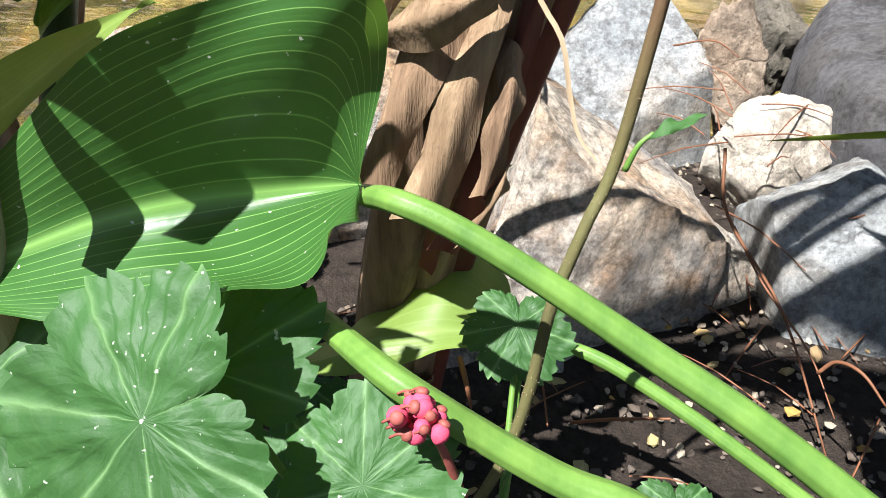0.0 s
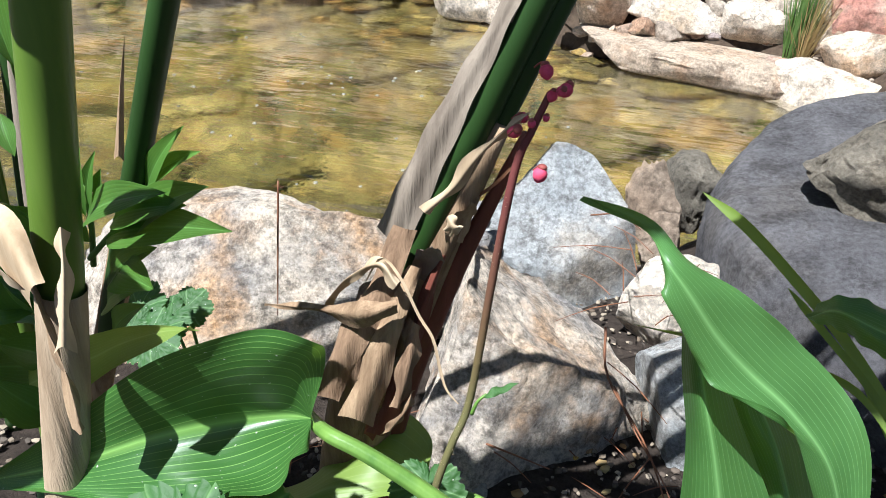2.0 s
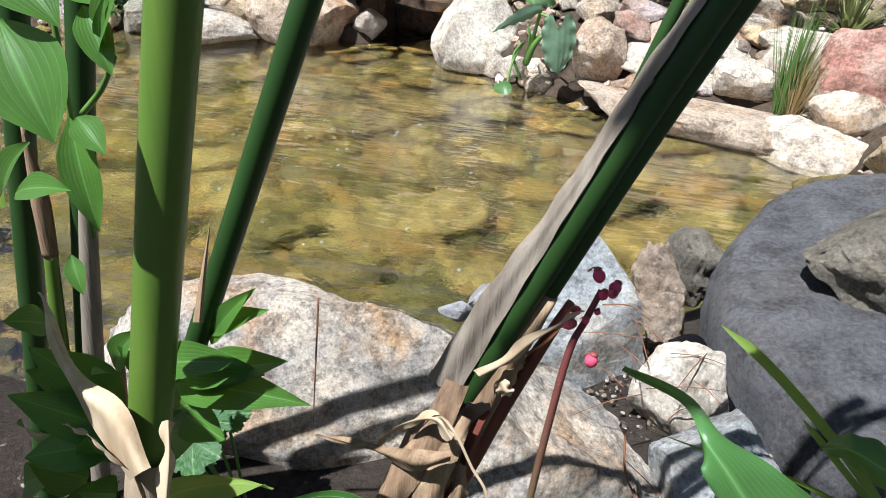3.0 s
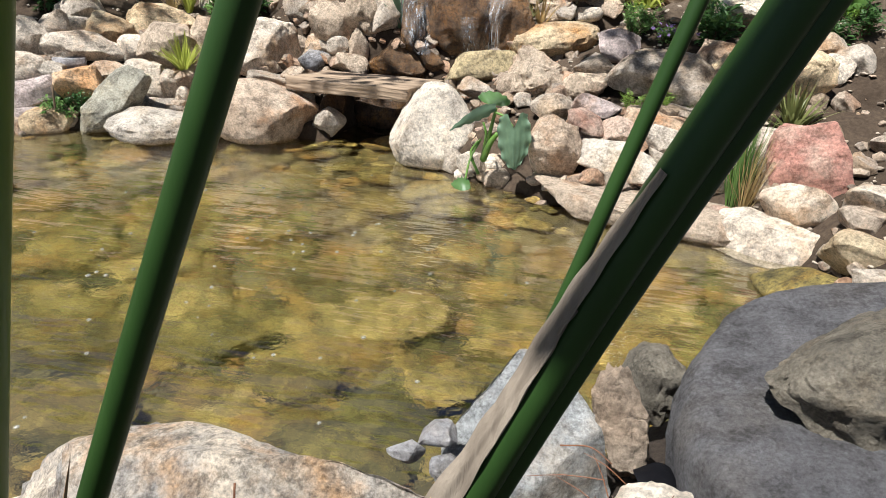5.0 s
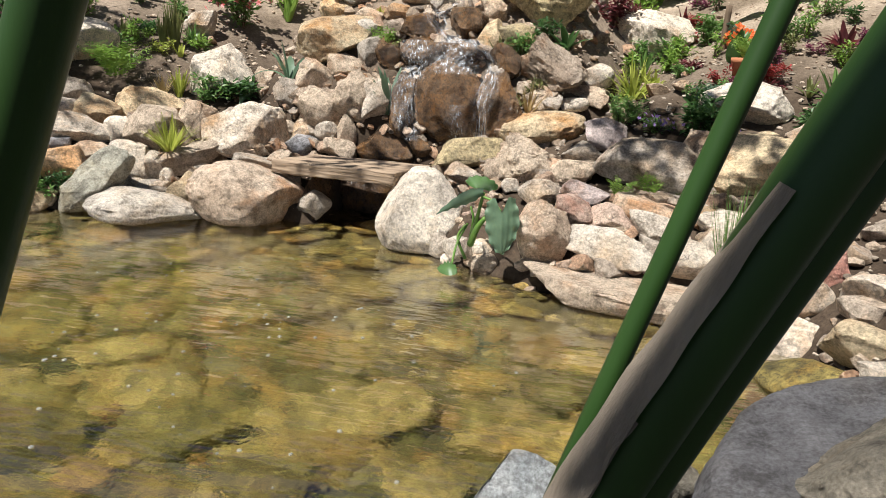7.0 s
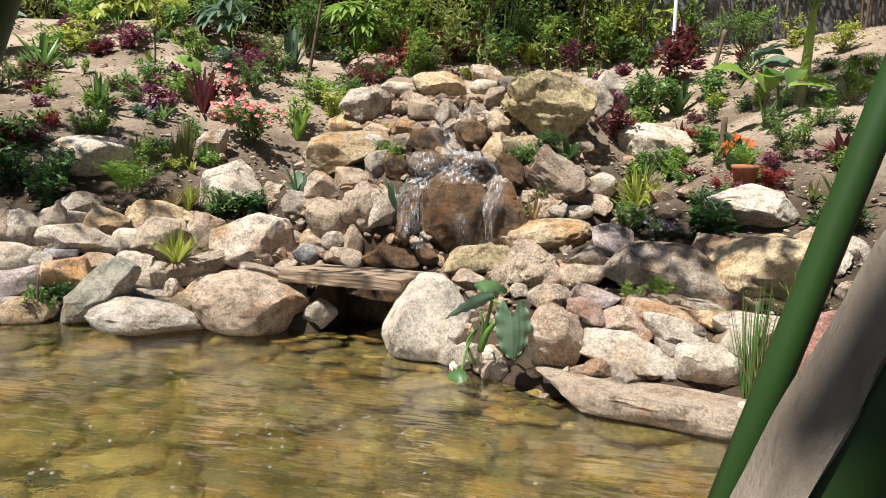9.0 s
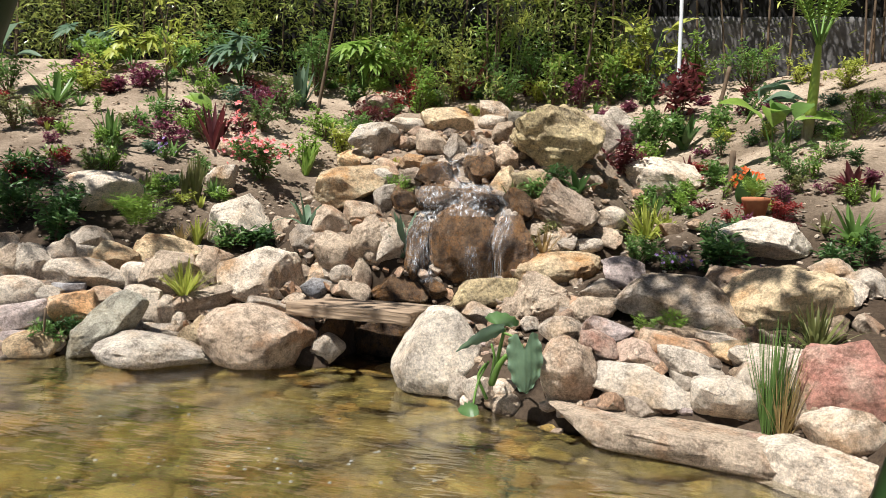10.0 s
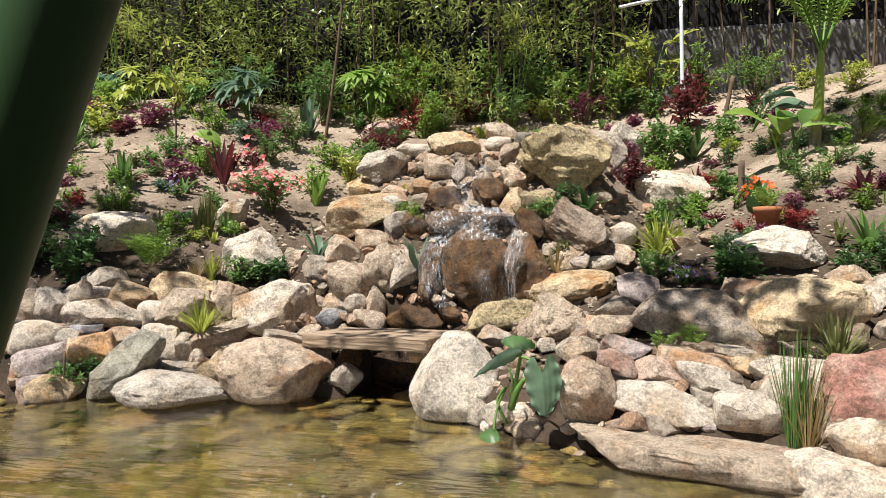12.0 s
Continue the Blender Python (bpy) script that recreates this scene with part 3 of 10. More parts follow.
# ---- helpers for plants ----
def smooth_rows(points, n):
    """n points on a smooth curve through the given ones (Catmull-Rom)."""
    p = np.array(points, float)
    p = np.concatenate([[2 * p[0] - p[1]], p, [2 * p[-1] - p[-2]]])
    s = np.linspace(0, len(p) - 3 - 1e-9, n)
    k, f = s.astype(int), (s % 1).reshape(-1, *([1] * (p.ndim - 1)))
    a, b, c, d = p[k], p[k + 1], p[k + 2], p[k + 3]
    return 0.5 * (2 * b + (c - a) * f + (2 * a - 5 * b + 4 * c - d) * f**2 + (3 * b - a - 3 * c + d) * f**3)


def patch(grid, nu=28, nv=20, ruffle=0.0, waves=5.0, seed=0, ribs=0.0, rib_count=0):
    """A smooth sheet through a grid of points: rows along the blade, columns across it. Returns verts, faces, uvs."""
    g = smooth_rows(grid, nu)
    g = np.swapaxes(smooth_rows(np.swapaxes(g, 0, 1), nv), 0, 1)
    du, dv = np.gradient(g, axis=0), np.gradient(g, axis=1)
    nrm = np.cross(du, dv)
    nrm /= np.linalg.norm(nrm, axis=-1, keepdims=True) + 1e-12
    u, v = np.meshgrid(np.linspace(0, 1, nu), np.linspace(0, 1, nv), indexing="ij")
    rim = np.abs(v * 2 - 1) ** 3
    k = rim * ruffle * np.sin(u * waves * 6.28 + seed + 1.7 * (v > 0.5)) + ribs * np.cos(v * rib_count * 6.28)
    g = g + nrm * k[..., None]
    faces = [(r * nv + c, r * nv + c + 1, r * nv + nv + c + 1, r * nv + nv + c) for r in range(nu - 1) for c in range(nv - 1)]
    return g.reshape(-1, 3), faces, np.stack([v, u], -1).reshape(-1, 2)


def tube(points, radii, n=12, steps=24, flute=0.0, flutes=0, closed=True, twist=0.0):
    """A round stalk along a smooth curve. Returns verts and faces."""
    c = smooth_rows(points, steps)
    r = np.interp(np.linspace(0, 1, steps), np.linspace(0, 1, len(radii)), radii)
    t = np.gradient(c, axis=0)
    t /= np.linalg.norm(t, axis=1, keepdims=True)
    ref = np.array([0.0, 0, 1]) if abs(t[0][2]) < 0.9 else np.array([0.0, 1, 0])
    x = np.cross(ref, t)
    x /= np.linalg.norm(x, axis=1, keepdims=True)
    y = np.cross(t, x)
    a = np.linspace(0, 2 * math.pi, n, endpoint=False)
    k = 1 + flute * np.cos(a * flutes)
    ring = r[:, None] * k
    aa = a[None] + twist * np.linspace(0, 1, steps)[:, None]
    v = c[:, None] + (ring * np.cos(aa))[..., None] * x[:, None] + (ring * np.sin(aa))[..., None] * y[:, None]
    v = v.reshape(-1, 3)
    f = [(s * n + i, s * n + (i + 1) % n, s * n + n + (i + 1) % n, s * n + n + i) for s in range(steps - 1) for i in range(n)]
    if closed:
        f += [tuple(range(n))[::-1], tuple(range((steps - 1) * n, steps * n))]
    return v, f


def joined(*pieces):
    """Several (verts, faces) as one."""
    vs, fs, base = [], [], 0
    for v, f in pieces:
        vs.append(np.asarray(v, float))
        fs += [[i + base for i in q] for q in f]
        base += len(v)
    return np.concatenate(vs), fs


def thing(name, at, label, category, group=""):
    ob = new(name)
    ob.location = at
    ob.empty_display_size = 0.02
    tagged(ob, label, category, group)
    return ob


def under(ob, verts):
    """World points as points under a thing that is only moved."""
    return np.asarray(verts, float) - np.array(ob.location)


def stalk(name, points, radii, material, owner, label="", **k):
    v, f = tube(points, radii, **k)
    return sheet(name, under(owner, v), f, material, owner, label)


def blade(name, grid, material, owner, label="", **k):
    v, f, uv = patch(grid, **k)
    return sheet(name, under(owner, v), f, material, owner, label, uv)


LILY = leaf_material("glossy arum leaf", (0.036, 0.106, 0.024), (0.25, 0.42, 0.04), 0.34, (0.18, 0.33, 0.08), 24.0, 0.285, 0.22, 0.2)
# Paler copy of LILY: sunlight through the leaf is put into its colour.
LILY_PALE_LIT = leaf_material("pale arum leaf with sunlight in its colour", (0.20, 0.30, 0.07), (0.45, 0.55, 0.10), 0.45, (0.26, 0.36, 0.10), 14.0, 0.0, 0.45, 0.2)
CANNA = leaf_material("canna leaf", (0.060, 0.155, 0.045), (0.32, 0.50, 0.05), 0.36, (0.15, 0.30, 0.10), 18.0, 0.0, 0.35, 0.2)
CORAL = leaf_material("crinkled coral bell leaf", (0.037, 0.108, 0.026), (0.20, 0.36, 0.05), 0.60, (0.12, 0.22, 0.08), 7.0, 0.30, 0.25, 0.3, 0.22)
BUSH = leaf_material("smooth shrub leaf", (0.062, 0.145, 0.026), (0.25, 0.42, 0.03), 0.4, (0.10, 0.22, 0.05), 10.0, 0.0, 0.3, 0.3)
GRASS = leaf_material("grass blade", (0.14, 0.22, 0.035), (0.36, 0.48, 0.05), 0.5, None, 0, 0, 0.3, 0.3)
PETIOLE = plain("fleshy green petiole", (0.125, 0.22, 0.04), (0.065, 0.14, 0.024), 0.48, 90, (1, 1, 0.05), 0.15)
HAIRY = plain("hairy olive flower stalk", (0.13, 0.12, 0.045), (0.085, 0.075, 0.03), 0.7, 80, (1, 1, 0.3), 0.4)
def stalk_colour(m):
    """Olive low on the stalk, dull red towards its top."""
    nt = m.node_tree
    b = nt.nodes["Principled BSDF"]
    xyz, rise = nt.nodes.new("ShaderNodeSeparateXYZ"), nt.nodes.new("ShaderNodeMapRange")
    nt.links.new(nt.nodes.new("ShaderNodeTexCoord").outputs["Object"], xyz.inputs[0])
    rise.inputs[1].default_value, rise.inputs[2].default_value = 0.20, 0.30
    nt.links.new(xyz.outputs["Z"], rise.inputs[0])
    nt.links.new(blend(nt, b.inputs["Base Color"].links[0].from_socket, (0.13, 0.035, 0.03), rise.outputs[0]), b.inputs["Base Color"])


stalk_colour(HAIRY)
CORALRED = plain("coral red flower", (0.62, 0.075, 0.15), (0.42, 0.04, 0.07), 0.75, 120, (1, 1, 1), 0.2)
CALYX = plain("dull red calyx", (0.30, 0.07, 0.06), (0.17, 0.05, 0.035), 0.6, 120, (1, 1, 1), 0.2)
STRAW = plain("pale straw strip", (0.50, 0.39, 0.26), (0.30, 0.21, 0.12), 0.75, 60, (1, 1, 0.2), 0.3)
NEEDLE = plain("brown pine needle", (0.20, 0.085, 0.04), (0.12, 0.05, 0.025), 0.6, 60)


def ribbon(name, points, width, material, owner, label="", n=24, curl=0.35):
    """A narrow pointed blade along a curve, folded along its middle."""
    c = smooth_rows(points, n)
    t = np.gradient(c, axis=0)
    t /= np.linalg.norm(t, axis=1, keepdims=True)
    side = np.cross(t, (0.35, -1.0, 0.25))
    side /= np.linalg.norm(side, axis=1, keepdims=True)
    up = np.cross(side, t)
    s = np.linspace(0, 1, n)
    w = width / 2 * np.clip(np.minimum(s * 6 + 0.15, (1 - s) * 2.5 + 0.35), 0, 1)
    w[0] *= 0.2
    v = np.concatenate([c + side * w[:, None] + up * (w * curl)[:, None], c, c - side * w[:, None] + up * (w * curl)[:, None]])
    f = [(i + k * n, i + 1 + k * n, i + 1 + (k + 1) * n, i + (k + 1) * n) for k in (0, 1) for i in range(n - 1)]
    uv = np.concatenate([np.stack([np.full(n, x), s], 1) for x in (0, 0.5, 1)])
    return sheet(name, under(owner, v), f, material, owner, label, uv)


def scalloped_leaf(owner, middle, r, normal, spin, seed):
    """A round lobed leaf with toothed edge, puckered between its seven veins."""
    rng = np.random.default_rng(seed)
    na, nr = 280, 18
    a = np.linspace(0, 2 * math.pi, na, endpoint=False)
    gap = np.clip(np.abs((a - math.pi + math.pi) % (2 * math.pi) - math.pi) / 0.45, 0, 1)
    gap = np.minimum(np.minimum(a, 2 * math.pi - a) / 0.5, 1)
    lobes = 0.80 + 0.20 * np.abs(np.cos(a * 3.5)) ** 0.6 + 0.05 * np.sin(a * 2 + seed)
    teeth = 1 + 0.09 * ((a * 35 / 6.2832) % 1) + 0.02 * rng.normal(size=na).cumsum() / 12
    rim = r * lobes * teeth * (0.45 + 0.55 * gap ** 0.6) * (1 - 0.2 * np.cos(a))
    s = np.linspace(0, 1, nr) ** 0.8
    x, y = (rim * np.cos(a))[None] * s[:, None], (rim * np.sin(a))[None] * s[:, None]
    vein = np.abs(np.cos(a * 3.5))
    z = -0.10 * r * s[:, None] ** 2 + r * 0.028 * s[:, None] * (0.5 - vein)[None] * 1.2
    z = z + r * 0.05 * (s[:, None] ** 2) * np.sin(a * 3 + seed)[None]
    z = z + np.array([[noise.noise((px / r * 5, py / r * 5, seed)) for px, py in zip(rx, ry)] for rx, ry in zip(x, y)]) * r * 0.05
    n = Vector(normal).normalized()
    m = n.to_track_quat("Z", "Y").to_matrix().to_4x4() @ Matrix.Rotation(radians(spin), 4, "Z")
    m = np.array(m)[:3, :3]
    v = np.stack([x, y, z], -1).reshape(-1, 3) @ m.T + np.array(middle)
    f = [(i * na + j, i * na + (j + 1) % na, i * na + na + (j + 1) % na, i * na + na + j) for i in range(nr - 1) for j in range(na)]
    uv = np.stack([np.broadcast_to(a / 6.2832, (nr, na)), np.broadcast_to(s[:, None], (nr, na))], -1).reshape(-1, 2)
    sheet("leaf", under(owner, v), f, CORAL, owner, "crinkled round leaf with scalloped edge", uv)
    foot = np.array((owner.location.x, owner.location.y, owner.location.z))
    mid = (np.array(middle) + foot) / 2 + (0, 0, 0.01)
    stalk("petiole", [np.array(middle) - np.array(n) * 0.001, mid, foot], [0.0011, 0.0013, 0.0015], PETIOLE, owner, n=7, steps=14)


def flower_stalk(owner, points):
    """The hairy spike: a slender tapering stalk with fine hairs standing off it."""
    stem = stalk("flower_stalk", points, [0.0021, 0.0019, 0.0017, 0.0016, 0.0012], HAIRY, owner, "thin hairy olive and red flower stalk", steps=60, n=10)
    rng = np.random.default_rng(11)
    c = smooth_rows(points, 400)
    hairs = []
    for i in rng.integers(0, 300, 900):
        d = rng.normal(size=3)
        d /= np.linalg.norm(d)
        p = c[i] + d * 0.0014
        q = p + d * rng.uniform(0.0008, 0.0020)
        e = np.cross(d, rng.normal(size=3))
        e *= 0.00009 / np.linalg.norm(e)
        hairs.append(([p - e, p + e, q], [(0, 1, 2)]))
    v, f = joined(*hairs)
    h = sheet("stalk_hairs", under(owner, v), f, STRAW, None, "fine pale hairs")
    h.parent = stem


def side_leaf(owner, twig, grid):
    stalk("twig", twig, [0.0009, 0.0007, 0.0006], PETIOLE, owner, n=8, steps=12)
    blade("leaflet", grid, CORAL, owner, "small narrow side leaf", nu=16, nv=9, ruffle=0.0008, waves=2)


def flower_bud(owner, at, r):
    """A little bell: round bud, flared mouth and a short calyx on its pedicel."""
    rng = np.random.default_rng(int(at[0] * 1e5) % 9973)
    v, f = BALLS[3]
    z = v[:, 2]
    k = np.interp(z, [-1, -0.5, 0.3, 0.8, 1], [0.75, 1.0, 1.05, 0.8, 0.55])
    petals = 1 + 0.10 * np.cos(np.arctan2(v[:, 1], v[:, 0]) * 5) * np.clip(-z, 0, 1)
    v = np.stack([v[:, 0] * k * petals, v[:, 1] * k * petals, z * 1.25], 1) * r
    tilt = np.array(Euler((rng.uniform(-0.9, 0.9), rng.uniform(-0.9, 0.9), 0)).to_matrix())
    bell = sheet("flower", under(owner, v @ tilt.T + np.array(at)), f, CORALRED, owner, "small coral red bell flower")
    v, f = BALLS[2]
    v = v * (0.72, 0.72, 0.5) * r + (0, 0, r * 1.05)
    cup = sheet("calyx", under(owner, v @ tilt.T + np.array(at)), f, CALYX, None)
    cup.parent = bell
    top = np.array(at) + tilt @ np.array((0, 0, r * 1.4))
    stalk("pedicel", [top, top + (-r * 0.6, 0, -r * 0.2), top + (-r * 1.4, 0, -r * 1.0)], [r * 0.16, r * 0.14, r * 0.14], CALYX, owner, n=6, steps=8)


def bud_cluster(owner, at, neck, foot):
    rng = np.random.default_rng(3)
    r = float(np.linalg.norm(np.array(at) - np.array(neck)))
    stalk("flower_stalk", [at, neck, foot], [0.0007, 0.0011, 0.0013], CALYX, owner, "pink hairy flower stalk", steps=16)
    for k in range(17):
        d = np.clip(rng.normal(size=3), -1.3, 1.3) * (0.27, 0.18, 0.22) * r
        flower_bud(owner, tuple(np.array(at) + d), r * rng.uniform(0.11, 0.17))


def simple_leaf(owner, base, tip, width, material, droop=0.15, cup=0.25, face=(0.2, -0.6, 0.75), name="leaf", label="", nu=18, nv=9, ruffle=0.015):
    """A pointed oval leaf from base to tip, channelled and drooping."""
    base, tip = np.array(base, float), np.array(tip, float)
    axis = tip - base
    length = np.linalg.norm(axis)
    axis /= length
    up = np.array(face, float)
    up -= axis * (up @ axis)
    up /= np.linalg.norm(up)
    side = np.cross(axis, up)
    rows = []
    for s, w in ((0, 0.06), (0.12, 0.5), (0.3, 0.95), (0.5, 1.0), (0.7, 0.75), (0.87, 0.36), (1.0, 0.02)):
        c = base + axis * length * s + up * droop * length * (4 * s * (1 - s) * 0.5)
        h = width / 2 * w
        rows.append([c + side * h * k + up * abs(k) ** 1.5 * h * cup for k in (-1, -0.5, 0, 0.5, 1)])
    return blade(name, rows, material, owner, label, nu=nu, nv=nv, ruffle=ruffle * width, waves=2.3, seed=length * 90)


# ---- arum lily beside the camera ----
arum = thing("arum_lily", (0.700, 0.880, 0.230), "arum lily with large glossy green leaves on long stalks", "plant")
blade("leaf", [
    [(0.585, 0.889, 0.431), (0.585, 0.889, 0.431), (0.585, 0.889, 0.431), (0.585, 0.888, 0.431), (0.585, 0.888, 0.431)],
    [(0.593, 0.884, 0.466), (0.583, 0.886, 0.455), (0.573, 0.892, 0.426), (0.585, 0.879, 0.432), (0.590, 0.868, 0.435)],
    [(0.593, 0.880, 0.486), (0.575, 0.882, 0.464), (0.560, 0.889, 0.424), (0.579, 0.873, 0.427), (0.587, 0.860, 0.430)],
    [(0.568, 0.878, 0.481), (0.553, 0.878, 0.459), (0.541, 0.880, 0.423), (0.560, 0.864, 0.417), (0.573, 0.850, 0.424)],
    [(0.533, 0.872, 0.469), (0.524, 0.870, 0.444), (0.518, 0.868, 0.419), (0.534, 0.856, 0.413), (0.543, 0.846, 0.409)],
    [(0.494, 0.862, 0.434), (0.485, 0.860, 0.417), (0.485, 0.857, 0.405), (0.490, 0.851, 0.399), (0.498, 0.846, 0.399)],
    [(0.433, 0.850, 0.383), (0.433, 0.850, 0.383), (0.434, 0.849, 0.383), (0.435, 0.848, 0.384), (0.437, 0.847, 0.384)]], LILY, arum, "dark glossy heart-shaped leaf with pale parallel veins", nu=60, nv=61, ruffle=0.0032, waves=3.2, seed=1, ribs=0.00005, rib_count=20)
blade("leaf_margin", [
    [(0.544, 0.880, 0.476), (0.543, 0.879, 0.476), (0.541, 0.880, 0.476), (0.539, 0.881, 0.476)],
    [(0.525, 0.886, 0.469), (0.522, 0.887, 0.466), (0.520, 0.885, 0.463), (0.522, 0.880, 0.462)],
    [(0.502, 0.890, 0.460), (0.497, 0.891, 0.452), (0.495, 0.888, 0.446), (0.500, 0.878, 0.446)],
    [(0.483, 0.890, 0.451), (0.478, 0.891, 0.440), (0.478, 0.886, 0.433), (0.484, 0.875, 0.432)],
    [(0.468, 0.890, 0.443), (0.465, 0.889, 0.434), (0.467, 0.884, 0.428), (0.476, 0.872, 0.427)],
    [(0.450, 0.880, 0.429), (0.448, 0.880, 0.423), (0.449, 0.878, 0.418), (0.456, 0.870, 0.413)]], LILY_PALE_LIT, arum, "light green rolled leaf margin", nu=30, nv=11, ruffle=0.0)
stalk("petiole", [(0.574, 0.905, 0.418), (0.586, 0.890, 0.427), (0.597, 0.880, 0.434), (0.612, 0.878, 0.431), (0.634, 0.876, 0.422), (0.663, 0.872, 0.409), (0.688, 0.866, 0.400), (0.714, 0.858, 0.389), (0.724, 0.850, 0.388)], [0.0016, 0.0030, 0.0032, 0.0033, 0.0035, 0.0038, 0.0040, 0.0042, 0.0044], PETIOLE, arum, steps=40, n=36, flute=0.025, flutes=9)
stalk("petiole", [(0.557, 0.884, 0.397), (0.577, 0.872, 0.397), (0.606, 0.850, 0.405), (0.628, 0.850, 0.392), (0.649, 0.850, 0.382), (0.667, 0.850, 0.378), (0.688, 0.850, 0.366)], [0.0026, 0.0033, 0.0037, 0.0039, 0.0041, 0.0042, 0.0043], PETIOLE, arum, steps=36, n=36, flute=0.03, flutes=9)
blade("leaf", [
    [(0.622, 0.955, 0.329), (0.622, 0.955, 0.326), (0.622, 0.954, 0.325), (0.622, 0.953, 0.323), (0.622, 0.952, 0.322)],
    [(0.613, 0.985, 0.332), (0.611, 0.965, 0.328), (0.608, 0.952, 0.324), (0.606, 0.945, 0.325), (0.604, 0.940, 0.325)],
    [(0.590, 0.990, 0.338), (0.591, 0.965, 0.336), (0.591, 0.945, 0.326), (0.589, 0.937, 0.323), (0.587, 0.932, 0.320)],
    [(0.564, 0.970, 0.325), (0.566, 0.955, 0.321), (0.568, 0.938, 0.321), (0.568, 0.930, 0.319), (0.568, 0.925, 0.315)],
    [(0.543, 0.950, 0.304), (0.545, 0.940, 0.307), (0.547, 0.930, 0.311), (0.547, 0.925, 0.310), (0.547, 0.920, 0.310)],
    [(0.507, 0.930, 0.292), (0.507, 0.929, 0.292), (0.508, 0.928, 0.293), (0.509, 0.927, 0.293), (0.510, 0.926, 0.294)]], LILY_PALE_LIT, arum, "yellowish green leaf with light from behind put into its colour", nu=36, nv=29, ruffle=0.002, waves=2.0, seed=2)
stalk("petiole", [(0.617, 0.953, 0.321), (0.636, 0.950, 0.329), (0.659, 0.945, 0.330), (0.686, 0.938, 0.323), (0.711, 0.930, 0.315), (0.743, 0.920, 0.303), (0.758, 0.910, 0.301)], [0.0014, 0.0024, 0.0028, 0.0029, 0.0031, 0.0032, 0.0034], PETIOLE, arum, steps=32, n=36, flute=0.03, flutes=9)

# ---- canna at the right ----
canna = thing("canna", (0.800, 0.930, 0.235), "canna with broad upright green leaves", "plant")
blade("leaf", [
    [(0.679, 0.943, 0.528), (0.679, 0.943, 0.528), (0.679, 0.943, 0.528), (0.680, 0.943, 0.528), (0.680, 0.943, 0.527)],
    [(0.704, 0.930, 0.527), (0.703, 0.929, 0.527), (0.703, 0.928, 0.526), (0.703, 0.928, 0.526), (0.703, 0.928, 0.525)],
    [(0.717, 0.920, 0.525), (0.714, 0.915, 0.525), (0.711, 0.912, 0.524), (0.711, 0.912, 0.521), (0.711, 0.912, 0.516)],
    [(0.733, 0.918, 0.517), (0.727, 0.912, 0.517), (0.721, 0.907, 0.515), (0.716, 0.905, 0.513), (0.714, 0.905, 0.512)],
    [(0.748, 0.918, 0.506), (0.741, 0.912, 0.504), (0.734, 0.906, 0.500), (0.728, 0.903, 0.497), (0.724, 0.902, 0.498)],
    [(0.762, 0.918, 0.498), (0.755, 0.910, 0.493), (0.748, 0.905, 0.488), (0.739, 0.900, 0.485), (0.733, 0.900, 0.487)],
    [(0.777, 0.915, 0.488), (0.772, 0.907, 0.481), (0.764, 0.900, 0.478), (0.754, 0.895, 0.479), (0.746, 0.895, 0.482)],
    [(0.791, 0.905, 0.471), (0.787, 0.900, 0.464), (0.779, 0.893, 0.464), (0.771, 0.890, 0.470), (0.763, 0.888, 0.477)],
    [(0.798, 0.890, 0.441), (0.794, 0.888, 0.441), (0.790, 0.886, 0.441), (0.787, 0.885, 0.439), (0.786, 0.885, 0.438)]], CANNA, canna, "broad pointed green leaf with a shadow across it", nu=44, nv=25, ruffle=0.003, waves=2.5, seed=3)
blade("leaf", [
    [(0.721, 0.939, 0.501), (0.721, 0.939, 0.500), (0.722, 0.939, 0.500), (0.722, 0.939, 0.499), (0.722, 0.939, 0.499)],
    [(0.727, 0.930, 0.482), (0.728, 0.926, 0.485), (0.730, 0.924, 0.488), (0.736, 0.928, 0.483), (0.742, 0.933, 0.473)],
    [(0.733, 0.922, 0.457), (0.735, 0.915, 0.464), (0.739, 0.913, 0.464), (0.747, 0.919, 0.460), (0.754, 0.926, 0.455)],
    [(0.738, 0.913, 0.431), (0.742, 0.907, 0.438), (0.748, 0.905, 0.440), (0.757, 0.911, 0.438), (0.765, 0.918, 0.435)],
    [(0.745, 0.905, 0.395), (0.749, 0.898, 0.406), (0.757, 0.897, 0.411), (0.769, 0.902, 0.408), (0.780, 0.909, 0.406)],
    [(0.759, 0.892, 0.361), (0.761, 0.888, 0.369), (0.767, 0.888, 0.372), (0.775, 0.892, 0.369), (0.783, 0.897, 0.365)]], CANNA, canna, "upright folded green leaf", nu=30, nv=25, ruffle=0.001, waves=2.0, seed=4)
